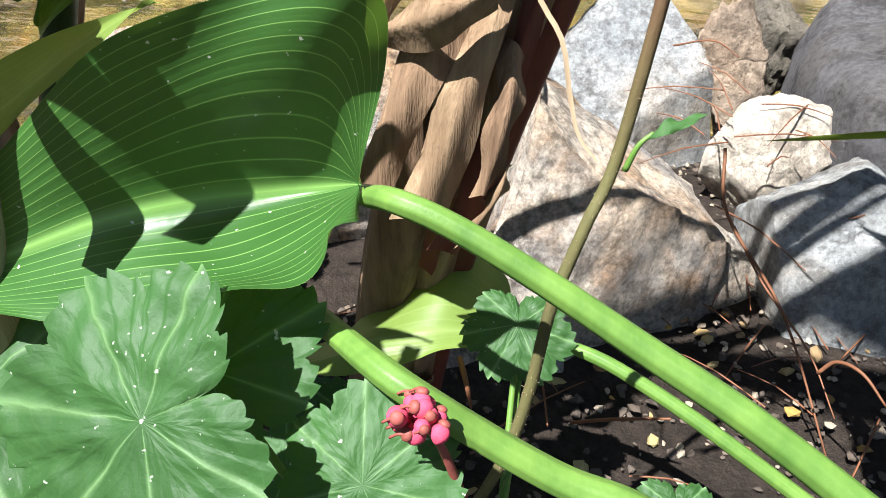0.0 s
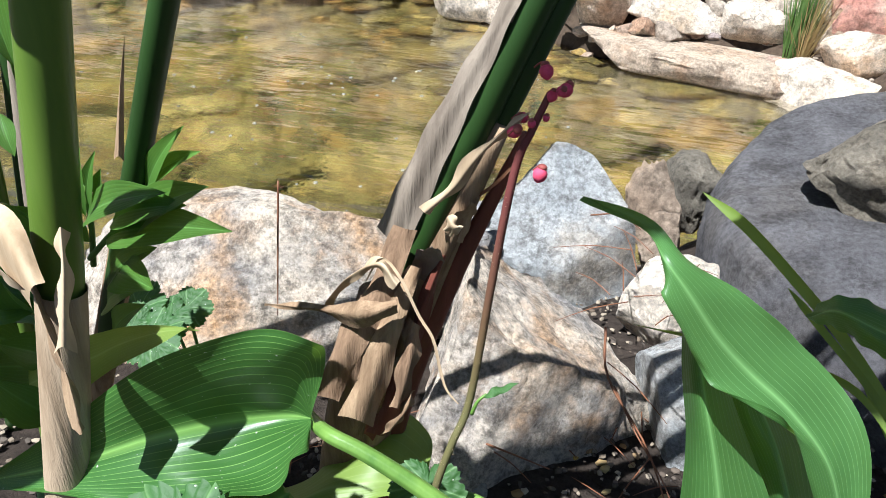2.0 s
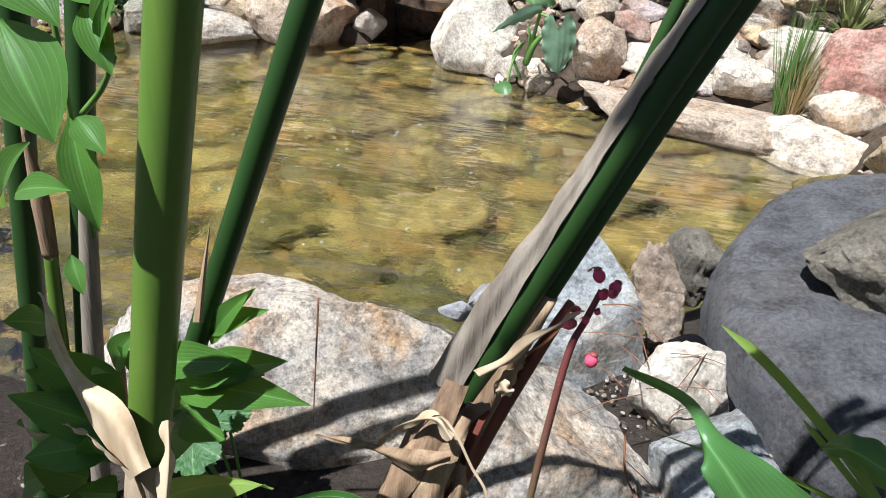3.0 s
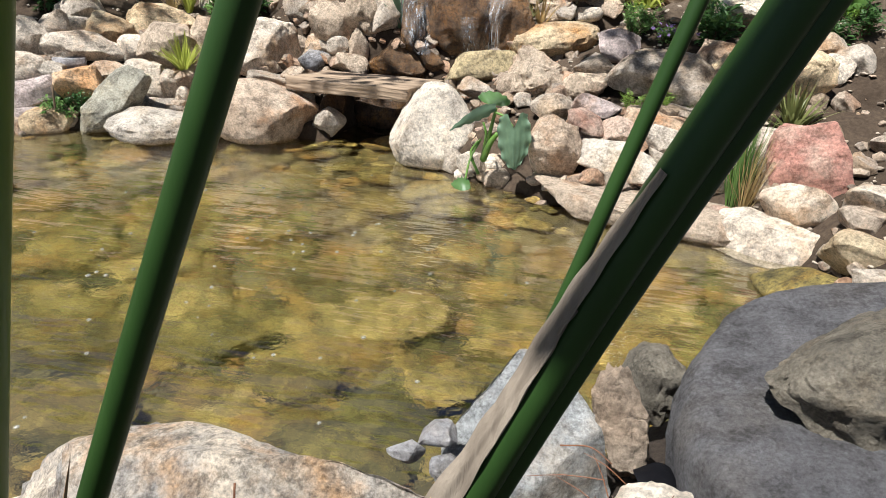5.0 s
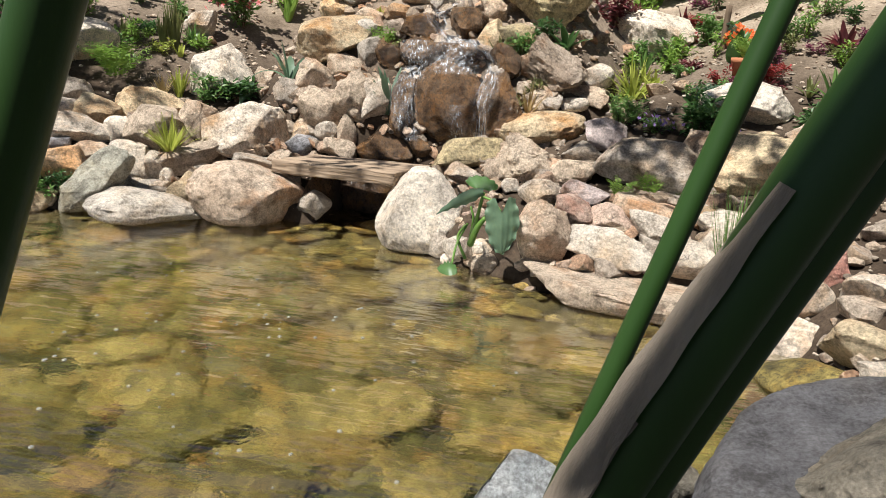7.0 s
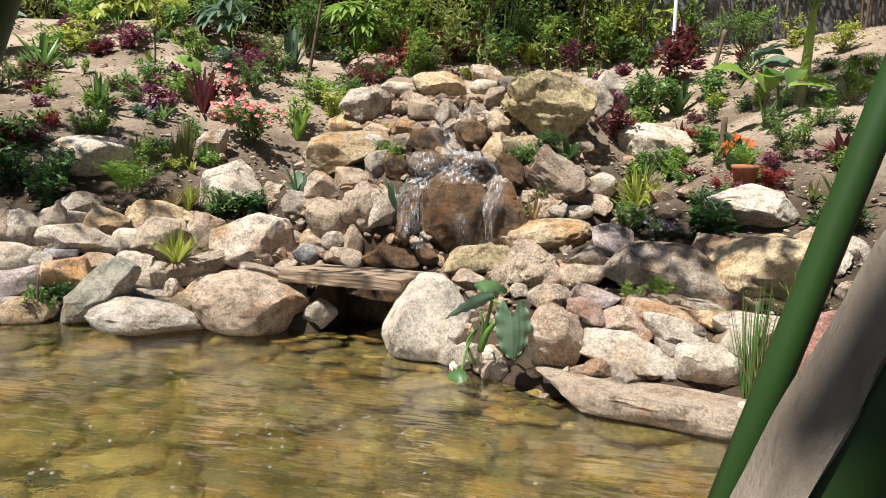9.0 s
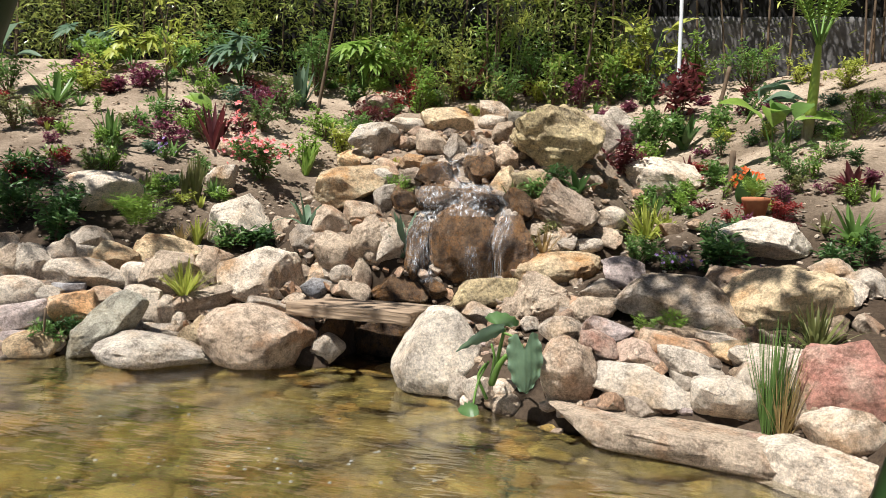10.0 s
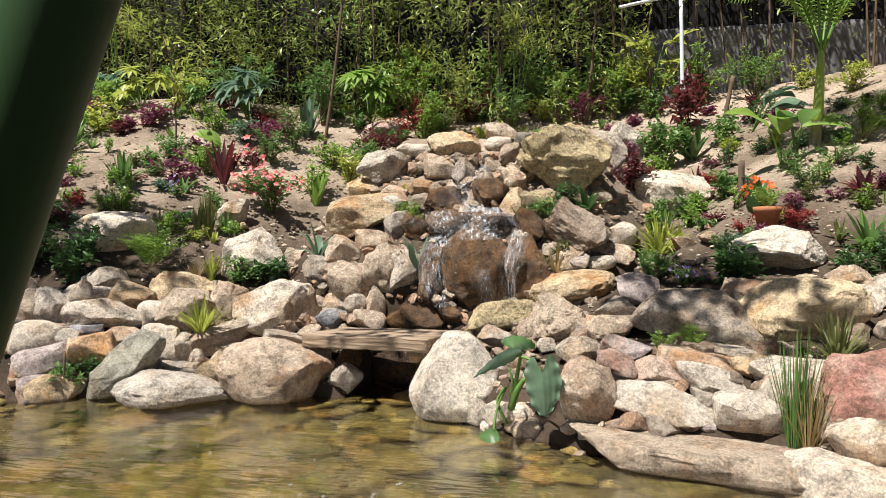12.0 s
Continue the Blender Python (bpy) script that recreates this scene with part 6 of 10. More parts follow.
# unseen dark wet stones, added so the opening under the plank looks shaded
rock(-0.20, 3.98, 0.08, 0.46, 0.14, 0.30, 0, 0, WET)
rock(-0.43, 3.80, 0.08, 0.12, 0.34, 0.24, 0, 0, WET)


def rubble(count):
    """Small stones wedged between the boulders of the bank and round the fall, joined."""
    rng = np.random.default_rng(12)
    verts, faces, base, n = [], [], 0, 0
    while n < count:
        if rng.uniform() < 0.75:
            x, y = rng.uniform(-2.1, 1.8), rng.uniform(2.2, 4.25)
            if not 0.0 < float(shore(x, y)) < 0.6 or y < 2.05 + 0.2 * max(0, x):
                continue
        else:
            x, y = rng.normal(-0.02, 0.5), rng.uniform(3.9, 4.8)
        n += 1
        z = float(ground_height(x, y))
        s = rng.choice([0.03, 0.05, 0.075, 0.11], p=[0.35, 0.33, 0.22, 0.10]) * rng.uniform(0.8, 1.2)
        v, f = rock_shape(s, s * rng.uniform(0.6, 0.9), s * rng.uniform(0.5, 0.8), int(rng.integers(1, 9999)), 3 if s > 0.06 else 2, 12, 0.12)
        m = np.array(Euler((rng.normal() * 0.3, rng.normal() * 0.3, rng.uniform(0, 6.28))).to_matrix())
        verts.append(v @ m.T + (x, y, z + s * 0.18))
        faces += [[i + base for i in q] for q in f]
        base += len(v)
    ob = sheet("small_stones", np.concatenate(verts), faces, RUBBLE)
    ob.data.set_sharp_from_angle(angle=radians(28))
    tagged(ob, "small mixed stones wedged between the boulders", "stones", kind="stuff")


rubble(1100)


# ---- garden plants ----
def leaf_tone(name, top, light=None, gloss=0.45, mottle=0.3, spread=((0.65, 0.72, 0.6), (1.3, 1.2, 1.1))):
    return leaf_material(name, top, light or tuple(min(1, c * 2.2) for c in top), gloss, None, 0, 0, 0.3, mottle, 0.0, spread)


GREENS = {
    "dark": leaf_tone("dark green foliage", (0.062, 0.130, 0.040)),
    "mid": leaf_tone("mid green foliage", (0.120, 0.215, 0.060)),
    "fresh": leaf_tone("fresh green foliage", (0.19, 0.30, 0.06)),
    "yellow": leaf_tone("yellow green foliage", (0.34, 0.38, 0.08)),
    "blue": leaf_tone("blue green foliage", (0.11, 0.18, 0.12)),
    "olive": leaf_tone("olive foliage", (0.15, 0.165, 0.06)),
    "red": leaf_tone("red foliage", (0.28, 0.045, 0.05), (0.45, 0.08, 0.05)),
    "maroon": leaf_tone("maroon foliage", (0.12, 0.035, 0.045), (0.25, 0.05, 0.05)),
    "purple": leaf_tone("purple foliage", (0.20, 0.06, 0.11), (0.32, 0.08, 0.15)),
    "coral": leaf_tone("coral pink petals", (0.62, 0.12, 0.12), (0.8, 0.3, 0.25), 0.6, 0.3, ((0.7, 0.4, 0.5), (1.0, 1.0, 1.0), (1.3, 3.0, 3.0), (0.9, 0.7, 0.4))),
    "orange": leaf_tone("orange petals", (0.65, 0.13, 0.03), (0.8, 0.3, 0.1), 0.6),
    "violet": leaf_tone("violet petals", (0.34, 0.22, 0.55), (0.5, 0.35, 0.7), 0.6),
    "rose": leaf_tone("rose petals", (0.55, 0.14, 0.28), (0.7, 0.3, 0.4), 0.6),
    "straw": leaf_tone("dry straw blades", (0.36, 0.27, 0.13)),
    "moss": leaf_tone("bright moss", (0.17, 0.24, 0.02)),
}
BARK = plain("thin brown bark", (0.16, 0.11, 0.07), (0.08, 0.055, 0.035), 0.9, 60, (1, 1, 0.2), 0.6)
SEED = [50]


def rng_next():
    SEED[0] += 1
    return np.random.default_rng(SEED[0])


def soil_at(x, y):
    return float(ground_height(x, y))


def oval(c, axis, side, up, length, width, cup=0.25):
    """One small leaf of six triangles: verts and faces."""
    v = [c, c + axis * length * 0.33 + side * width / 2 + up * width * cup, c + axis * length * 0.36, c + axis * length * 0.33 - side * width / 2 + up * width * cup,
         c + axis * length * 0.72 + side * width * 0.34 + up * width * cup * 0.5, c + axis * length * 0.72 - side * width * 0.34 + up * width * cup * 0.5, c + axis * length - up * length * 0.12]
    return v, [(0, 1, 2), (0, 2, 3), (1, 4, 2), (2, 5, 3), (2, 4, 6), (2, 6, 5)]


def frame_of(d, rng):
    d = d / (np.linalg.norm(d) + 1e-9)
    s = np.cross(d, (0, 0, 1)) + rng.normal(size=3) * 0.25
    s /= np.linalg.norm(s) + 1e-9
    u = np.cross(s, d)
    return d, s, u


def strap(base, direction, length, width, droop, n=7, fold=0.3):
    """A strap-shaped arching leaf: verts and faces."""
    d = np.array(direction, float)
    d /= np.linalg.norm(d)
    s = np.cross(d, (0, 0, 1))
    if np.linalg.norm(s) < 1e-3:
        s = np.array([1.0, 0, 0])
    s /= np.linalg.norm(s)
    v = []
    for i in range(n + 1):
        t = i / n
        c = np.array(base) + d * length * t - np.array((0, 0, 1)) * droop * length * t**2.2 + np.array((d[0], d[1], 0)) * droop * 0.35 * length * t**2
        w = width / 2 * min(1, 0.55 + t * 2) * (1 - t**3) + width * 0.02
        up = np.cross(s, d)
        v += [c + s * w + up * w * fold, c, c - s * w + up * w * fold]
    f = []
    for i in range(n):
        a = 3 * i
        f += [(a, a + 3, a + 4, a + 1), (a + 1, a + 4, a + 5, a + 2)]
    return v, f


def tuft(x, y, h, count, spread, width, tone, name="grass_tuft", label="", category="grass", droop=0.35, z=None, group=""):
    """Strap leaves rising from one point; one mesh."""
    rng = rng_next()
    z = soil_at(x, y) - 0.01 if z is None else z
    pieces = []
    for k in range(count):
        a, r = rng.uniform(0, 6.28), spread * rng.uniform(0.1, 1.0)
        d = np.array((math.cos(a) * r, math.sin(a) * r, 1.0))
        b = np.array((math.cos(a), math.sin(a), 0)) * h * 0.08 * rng.uniform(0, 1)
        pieces.append(strap(b, d, h * rng.uniform(0.6, 1.1), width * rng.uniform(0.7, 1.2), droop * rng.uniform(0.3, 1.4) * r))
    if count <= 100:
        owner = thing(name, (x, y, z), label, category, group)
        for v, f in pieces:
            sheet("leaf", v, f, GREENS[tone], owner)
        return owner
    v, f = joined(*pieces)
    ob = sheet(name, v, f, GREENS[tone])
    ob.location = (x, y, z)
    return tagged(ob, label, category, group)


def shrub(x, y, w, h, leaf, count, tone, name="shrub", label="", category="shrub", flowers="", flower_count=0, flower_size=0.0, z=None, sprays=9, up=0.6, group=""):
    """Woody stems that fork, with leaves in sprays along them, and flowers where it blooms."""
    rng = rng_next()
    z = soil_at(x, y) - 0.01 if z is None else z
    w, h, leaf, count = w * 1.12, h * 1.08, leaf * 0.80, int(count * 2.4)
    owner = thing(name, (x, y, z), label, category, group)
    stems, leaves, tips = [], [], []
    for k in range(sprays):
        a, r = rng.uniform(0, 6.28), w / 2 * math.sqrt(rng.uniform(0.02, 1))
        end = np.array((math.cos(a) * r, math.sin(a) * r, h * rng.uniform(0.55, 1.0) * (1 - 0.35 * (r / (w / 2)) ** 2)))
        mid = end * (0.35, 0.35, 0.55) + rng.normal(size=3) * 0.04 * w
        pts = [np.zeros(3), mid, end]
        stems.append(tube(pts, [0.012 * h + 0.001, 0.007 * h + 0.0008, 0.0006], n=5, steps=6, closed=False))
        tips.append(pts)
    per = max(1, count // sprays)
    for pts in tips:
        c = smooth_rows(pts, 12)
        for _ in range(per):
            i = int(np.clip(rng.beta(2.2, 1.0) * 11, 0, 11))
            d = rng.normal(size=3) * (1, 1, 0.5) + (0, 0, up * 0.6)
            d, s, u = frame_of(d, rng)
            ln = leaf * rng.uniform(0.6, 1.25)
            leaves.append(oval(c[i] + d * leaf * 0.2 + rng.normal(size=3) * leaf * 0.35, d, s, u, ln, ln * rng.uniform(0.36, 0.55)))
    for v, f in stems:
        sheet("stem", v, f, BARK, owner)
    v, f = joined(*leaves)
    sheet("foliage", v, f, GREENS[tone], owner, smooth=False)
    if flowers:
        for _ in range(flower_count):
            pts = tips[rng.integers(len(tips))]
            c = np.array(pts[2]) * rng.uniform(0.75, 1.08) + rng.normal(size=3) * leaf * 0.8
            n = np.array((rng.normal() * 0.5, -0.7 + rng.normal() * 0.4, 0.6))
            n, s, u = frame_of(n, rng)
            petals = []
            for j in range(5):
                a = j * 1.2566
                q = s * math.cos(a) + u * math.sin(a)
                side = np.cross(n, q)
                petals.append(oval(c, (q + n * 0.35) / 1.06, side, n, flower_size * 0.5, flower_size * 0.36, 0.1))
            v, f = joined(*petals)
            sheet("flower", v, f, GREENS[flowers], owner, smooth=False)
    return owner


def broad_plant(x, y, h, leaves, length, width, tone, label, name="broad_leaved_plant", lean=0.4, category="plant", z=None):
    """Large blades on stout stalks, each leaf its own part."""
    rng = rng_next()
    z = soil_at(x, y) - 0.01 if z is None else z
    owner = thing(name, (x, y, z), label, category)
    here = np.array((x, y, z))
    for k in range(leaves):
        a = rng.uniform(0, 6.28)
        d = np.array((math.cos(a), math.sin(a) * 0.8 - 0.15, 0)) * lean
        neck = here + d * h * 0.6 + (0, 0, h * rng.uniform(0.45, 0.75))
        stalk("stalk", [here, (here * 0.5 + neck * 0.5) + (0, 0, 0.06 * h), neck], [0.011 * h + 0.003, 0.008 * h + 0.002, 0.005 * h + 0.001], PETIOLE, owner, n=7, steps=9)
        tip = neck + (d * 1.6 + (0, 0, 0.35 * rng.uniform(-0.4, 1))) / np.linalg.norm(d * 1.6 + (0, 0, 0.2)) * length * rng.uniform(0.8, 1.15)
        simple_leaf(owner, neck, tip, width * rng.uniform(0.85, 1.15), GREENS[tone], 0.2, 0.3, (0.1, -0.5, 0.85), nu=10, nv=5)
    return owner


def lobed_plant(x, y, h, w, tone, label, leaves=9, name="philodendron"):
    """Deeply fingered leaves spreading from a crown."""
    rng = rng_next()
    z = soil_at(x, y) - 0.01
    owner = thing(name, (x, y, z), label, "plant")
    for k in range(leaves):
        a = rng.uniform(0, 6.28)
        neck = np.array((math.cos(a) * w * 0.28, math.sin(a) * w * 0.28, h * rng.uniform(0.45, 0.85)))
        v, f = tube([(0, 0, 0), neck * (0.5, 0.5, 0.7), neck], [0.006, 0.005, 0.003], n=6, steps=7)
        sheet("stalk", v, f, PETIOLE, owner)
        n = np.array((math.cos(a) * 0.4, math.sin(a) * 0.4 - 0.45, 0.7))
        n, s, u = frame_of(n, rng)
        fingers = []
        for j in range(9):
            b = -2.2 + j * 0.55
            q = s * math.sin(b) + u * -math.cos(b)
            q = q + np.array((math.cos(a), math.sin(a), -0.1)) * 0.25
            q /= np.linalg.norm(q)
            fingers.append(strap(neck, q, w * 0.26 * rng.uniform(0.75, 1.05) * (1.15 - 0.1 * abs(j - 4)), w * 0.07, 0.18, n=5))
        v, f = joined(*fingers)
        sheet("leaf", v, f, GREENS[tone], owner)
    return owner


def fern(x, y, w, h, tone, label, fronds=14, z=None):
    """Feathery fronds of many fine leaflets."""
    rng = rng_next()
    z = soil_at(x, y) - 0.01 if z is None else z
    pieces = []
    for k in range(fronds):
        a = rng.uniform(0, 6.28)
        d = np.array((math.cos(a) * w / 2, math.sin(a) * w / 2, h * rng.uniform(0.6, 1.1)))
        c = smooth_rows([np.zeros(3), d * (0.45, 0.45, 0.75), d], 16)
        for i in range(3, 16):
            t = c[i] - c[i - 1]
            t /= np.linalg.norm(t)
            s = np.cross(t, rng.normal(size=3) * 0.3 + (0, 0, 1))
            s /= np.linalg.norm(s)
            ln = w * 0.16 * (1 - abs(i - 7) / 12)
            for q in (s, -s):
                e = (q + t * 0.5) / 1.12
                pieces.append(([c[i], c[i] + e * ln * 0.5 + t * ln * 0.14, c[i] + e * ln, c[i] + e * ln * 0.5 - t * ln * 0.14], [(0, 1, 2, 3)]))
    v, f = joined(*pieces)
    ob = sheet("fern", v, f, GREENS[tone], smooth=False)
    ob.location = (x, y, z)
    return tagged(ob, label, "fern")


# ---- waterfall, plank bridge and water plants ----
def falling_water():
    m, nt, b = blank("white falling water")
    out = nt.nodes["Material Output"]
    uv = nt.nodes.new("ShaderNodeTexCoord").outputs["UV"]
    mp = nt.nodes.new("ShaderNodeMapping")
    mp.inputs["Scale"].default_value = (7, 3.4, 1)
    nt.links.new(uv, mp.inputs[0])
    streak = noise_at(nt, mp.outputs[0], 2.2, 7, 0.7)
    b.inputs["Base Color"].default_value = (0.86, 0.88, 0.90, 1)
    b.inputs["Roughness"].default_value = 0.55
    clear = nt.nodes.new("ShaderNodeBsdfTransparent")
    xyz = nt.nodes.new("ShaderNodeSeparateXYZ")
    nt.links.new(uv, xyz.inputs[0])
    rim = ramp(nt, xyz.outputs["X"], (0.0, (0, 0, 0)), (0.3, (1, 1, 1)), (0.7, (1, 1, 1)), (1.0, (0, 0, 0)))
    thin = nt.nodes.new("ShaderNodeMath")
    thin.operation = "MULTIPLY"
    nt.links.new(rim, thin.inputs[1])
    mix = nt.nodes.new("ShaderNodeMixShader")
    nt.links.new(ramp(nt, streak, (0.47, (0.02, 0.02, 0.02)), (0.58, (0.24, 0.24, 0.24)), (0.72, (0.85, 0.85, 0.85))), thin.inputs[0])
    nt.links.new(thin.outputs[0], mix.inputs[0])
    nt.links.new(clear.outputs[0], mix.inputs[1])
    nt.links.new(b.outputs[0], mix.inputs[2])
    nt.links.new(mix.outputs[0], out.inputs[0])
    bumped(nt, b, streak, 0.25, 0.004)
    return m


FALLING = falling_water()


def drape(label, grid, stones, nu=40, nv=15):
    """A film of water that clings to the faces of the stones and drops free below each brink."""
    v, f, uv = patch(grid, nu, nv)
    w = np.array([o.matrix_world @ p.co for o in stones for p in o.data.vertices])
    g = v.reshape(nu, nv, 3)
    for k in range(nv):
        last = 9.0
        for i in range(nu):
            p = g[i, k]
            close = w[(np.abs(w[:, 0] - p[0]) < 0.018) & (np.abs(w[:, 2] - p[2]) < 0.018) & (np.abs(w[:, 1] - p[1]) < 0.25), 1]
            y = close.min() - 0.004 if len(close) else p[1]
            last = g[i, k, 1] = min(y, last + 0.012)
    g[1:-1, :, 1] = (g[:-2, :, 1] + g[1:-1, :, 1] + g[2:, :, 1]) / 3 - 0.003
    return sheet("water_sheet", under(falls, g.reshape(-1, 3)), f, FALLING, falls, label, uv)


def plank(x, y, z, length, width, thick, yaw):
    """A thick weathered board with split ends and worn edges."""
    bm = bmesh.new()
    bmesh.ops.create_cube(bm, size=1)
    bmesh.ops.subdivide_edges(bm, edges=bm.edges[:], cuts=14, use_grid_fill=True)
    for v in bm.verts:
        p = v.co
        edge = max(abs(p.y), abs(p.z)) > 0.499 and min(abs(p.y), abs(p.z)) > 0.44
        k = noise.noise((p.x * 3, p.y * 40, p.z * 20)) * 0.05 + noise.noise((p.x * 12, p.y * 8, p.z * 8)) * 0.06
        s = 1 - (0.05 if edge else 0)
        v.co = (p.x * length + k * 0.05, p.y * s * width + k * 0.06, p.z * s * thick + k * 0.07 + (0.012 * math.sin(p.x * 3)))
    ob = part("plank_bridge", bm, WOOD)
    ob.matrix_world = pose(x, y, z, 0, 0, yaw)
    tagged(ob, "thick weathered wooden plank bridging the stream mouth", "plank")


plank(-0.240, 3.690, 0.240, 0.62, 0.32, 0.055, -17)

falls = thing("waterfall", (0.060, 3.900, 0.280), "small waterfall running white over dark wet rocks", "waterfall")
drape("thin white rill", [
    [(0.035, 4.649, 1.097), (0.074, 4.654, 1.099), (0.114, 4.654, 1.100)],
    [(-0.004, 4.524, 1.022), (0.042, 4.526, 1.024), (0.089, 4.528, 1.025)],
    [(-0.093, 4.409, 0.939), (-0.032, 4.410, 0.942), (0.028, 4.415, 0.944)],
    [(-0.023, 4.291, 0.852), (0.040, 4.291, 0.854), (0.101, 4.296, 0.857)],
    [(0.025, 4.236, 0.807), (0.112, 4.239, 0.811), (0.199, 4.240, 0.815)]], FALL_ROCKS, 44, 21)
drape("broken veil over the ledge", [
    [(-0.021, 4.257, 0.826), (0.107, 4.263, 0.831), (0.234, 4.268, 0.837)],
    [(-0.010, 4.216, 0.776), (0.118, 4.221, 0.782), (0.246, 4.222, 0.788)],
    [(0.007, 4.180, 0.720), (0.128, 4.184, 0.726), (0.248, 4.189, 0.732)],
    [(0.020, 4.143, 0.666), (0.134, 4.146, 0.671), (0.248, 4.150, 0.677)]], FALL_ROCKS, 44, 21)
drape("thin veil beside the ledge", [
    [(-0.172, 4.242, 0.810), (-0.088, 4.240, 0.814), (-0.007, 4.245, 0.817)],
    [(-0.161, 4.196, 0.745), (-0.076, 4.199, 0.749), (0.010, 4.200, 0.753)],
    [(-0.139, 4.161, 0.689), (-0.064, 4.162, 0.693), (0.011, 4.166, 0.697)],
    [(-0.119, 4.120, 0.630), (-0.053, 4.124, 0.634), (0.013, 4.126, 0.637)]], FALL_ROCKS, 44, 21)
drape("white stream on the far side of the ledge", [
    [(0.140, 4.257, 0.827), (0.183, 4.258, 0.829), (0.224, 4.262, 0.831)],
    [(0.202, 4.208, 0.762), (0.244, 4.208, 0.763), (0.286, 4.207, 0.765)],
    [(0.251, 4.150, 0.677), (0.299, 4.150, 0.680), (0.346, 4.154, 0.682)],
    [(0.228, 4.108, 0.615), (0.288, 4.114, 0.618), (0.348, 4.114, 0.621)],
    [(0.227, 4.040, 0.511), (0.273, 4.045, 0.514), (0.319, 4.044, 0.516)],
    [(0.210, 3.934, 0.327), (0.268, 3.936, 0.331), (0.325, 3.937, 0.334)]], FALL_ROCKS, 60, 21)
drape("thin lower stream", [
    [(0.126, 4.057, 0.534), (0.159, 4.057, 0.536), (0.193, 4.062, 0.538)],
    [(0.130, 3.992, 0.433), (0.171, 3.993, 0.436), (0.211, 3.994, 0.438)],
    [(0.132, 3.927, 0.315), (0.186, 3.930, 0.318), (0.240, 3.932, 0.322)]], FALL_ROCKS, 44, 21)
drape("white veil at the lily", [
    [(-0.147, 4.134, 0.649), (-0.087, 4.137, 0.652), (-0.026, 4.139, 0.656)],
    [(-0.173, 4.081, 0.570), (-0.098, 4.083, 0.575), (-0.025, 4.088, 0.579)],
    [(-0.161, 4.014, 0.466), (-0.087, 4.015, 0.471), (-0.015, 4.020, 0.475)],
    [(-0.103, 3.963, 0.354), (-0.052, 3.964, 0.357), (-0.000, 3.954, 0.361)]], FALL_ROCKS, 44, 21)

aloc = thing("elephant_ear", (0.400, 3.160, 0.000), "elephant ear with heart-shaped leaves standing at the water edge", "plant")
stalk("stalk", [(0.375, 3.120, 0.105), (0.391, 3.110, 0.192), (0.406, 3.100, 0.278), (0.411, 3.100, 0.303)], [0.0080, 0.0064, 0.0048], PETIOLE, aloc, n=8, steps=14)
stalk("stalk", [(0.376, 3.120, 0.111), (0.398, 3.100, 0.176), (0.423, 3.090, 0.217)], [0.0130, 0.0104, 0.0078], PETIOLE, aloc, n=8, steps=14)
stalk("stalk", [(0.371, 3.130, 0.112), (0.379, 3.130, 0.197), (0.365, 3.140, 0.241)], [0.0060, 0.0048, 0.0036], PETIOLE, aloc, n=8, steps=14)
stalk("stalk", [(0.366, 3.100, 0.062), (0.331, 3.120, 0.129), (0.352, 3.130, 0.176)], [0.0060, 0.0048, 0.0036], PETIOLE, aloc, n=8, steps=14)
stalk("stalk", [(0.406, 3.100, 0.288), (0.445, 3.080, 0.279), (0.478, 3.050, 0.255)], [0.0050, 0.0040, 0.0030], PETIOLE, aloc, n=8, steps=14)
blade("leaf", [
    [(0.433, 3.060, 0.281), (0.455, 3.050, 0.295), (0.481, 3.040, 0.254), (0.499, 3.050, 0.302), (0.518, 3.060, 0.298)],
    [(0.426, 3.055, 0.251), (0.454, 3.045, 0.249), (0.481, 3.040, 0.245), (0.507, 3.045, 0.258), (0.534, 3.055, 0.264)],
    [(0.432, 3.050, 0.198), (0.460, 3.040, 0.202), (0.485, 3.030, 0.206), (0.513, 3.040, 0.212), (0.542, 3.050, 0.216)],
    [(0.447, 3.045, 0.155), (0.469, 3.035, 0.156), (0.491, 3.030, 0.157), (0.513, 3.035, 0.163), (0.533, 3.045, 0.169)],
    [(0.470, 3.040, 0.122), (0.481, 3.038, 0.120), (0.494, 3.035, 0.120), (0.504, 3.038, 0.124), (0.516, 3.040, 0.132)],
    [(0.492, 3.040, 0.110), (0.494, 3.040, 0.110), (0.496, 3.040, 0.109), (0.497, 3.040, 0.110), (0.499, 3.040, 0.111)]], GREENS["blue"], aloc, "large hanging heart-shaped blue green leaf", nu=30, nv=21, ruffle=0.006, waves=5, ribs=0.0015, rib_count=6)
blade("leaf", [
    [(0.407, 3.100, 0.315), (0.410, 3.090, 0.304), (0.411, 3.100, 0.292)],
    [(0.370, 3.080, 0.314), (0.370, 3.070, 0.289), (0.378, 3.080, 0.270)],
    [(0.330, 3.070, 0.290), (0.332, 3.060, 0.266), (0.343, 3.070, 0.254)],
    [(0.292, 3.060, 0.256), (0.297, 3.055, 0.243), (0.304, 3.060, 0.239)],
    [(0.257, 3.060, 0.218), (0.259, 3.060, 0.219), (0.261, 3.060, 0.217)]], GREENS["blue"], aloc, "drooping blue green leaf seen edge on", nu=20, nv=11, ruffle=0.004)
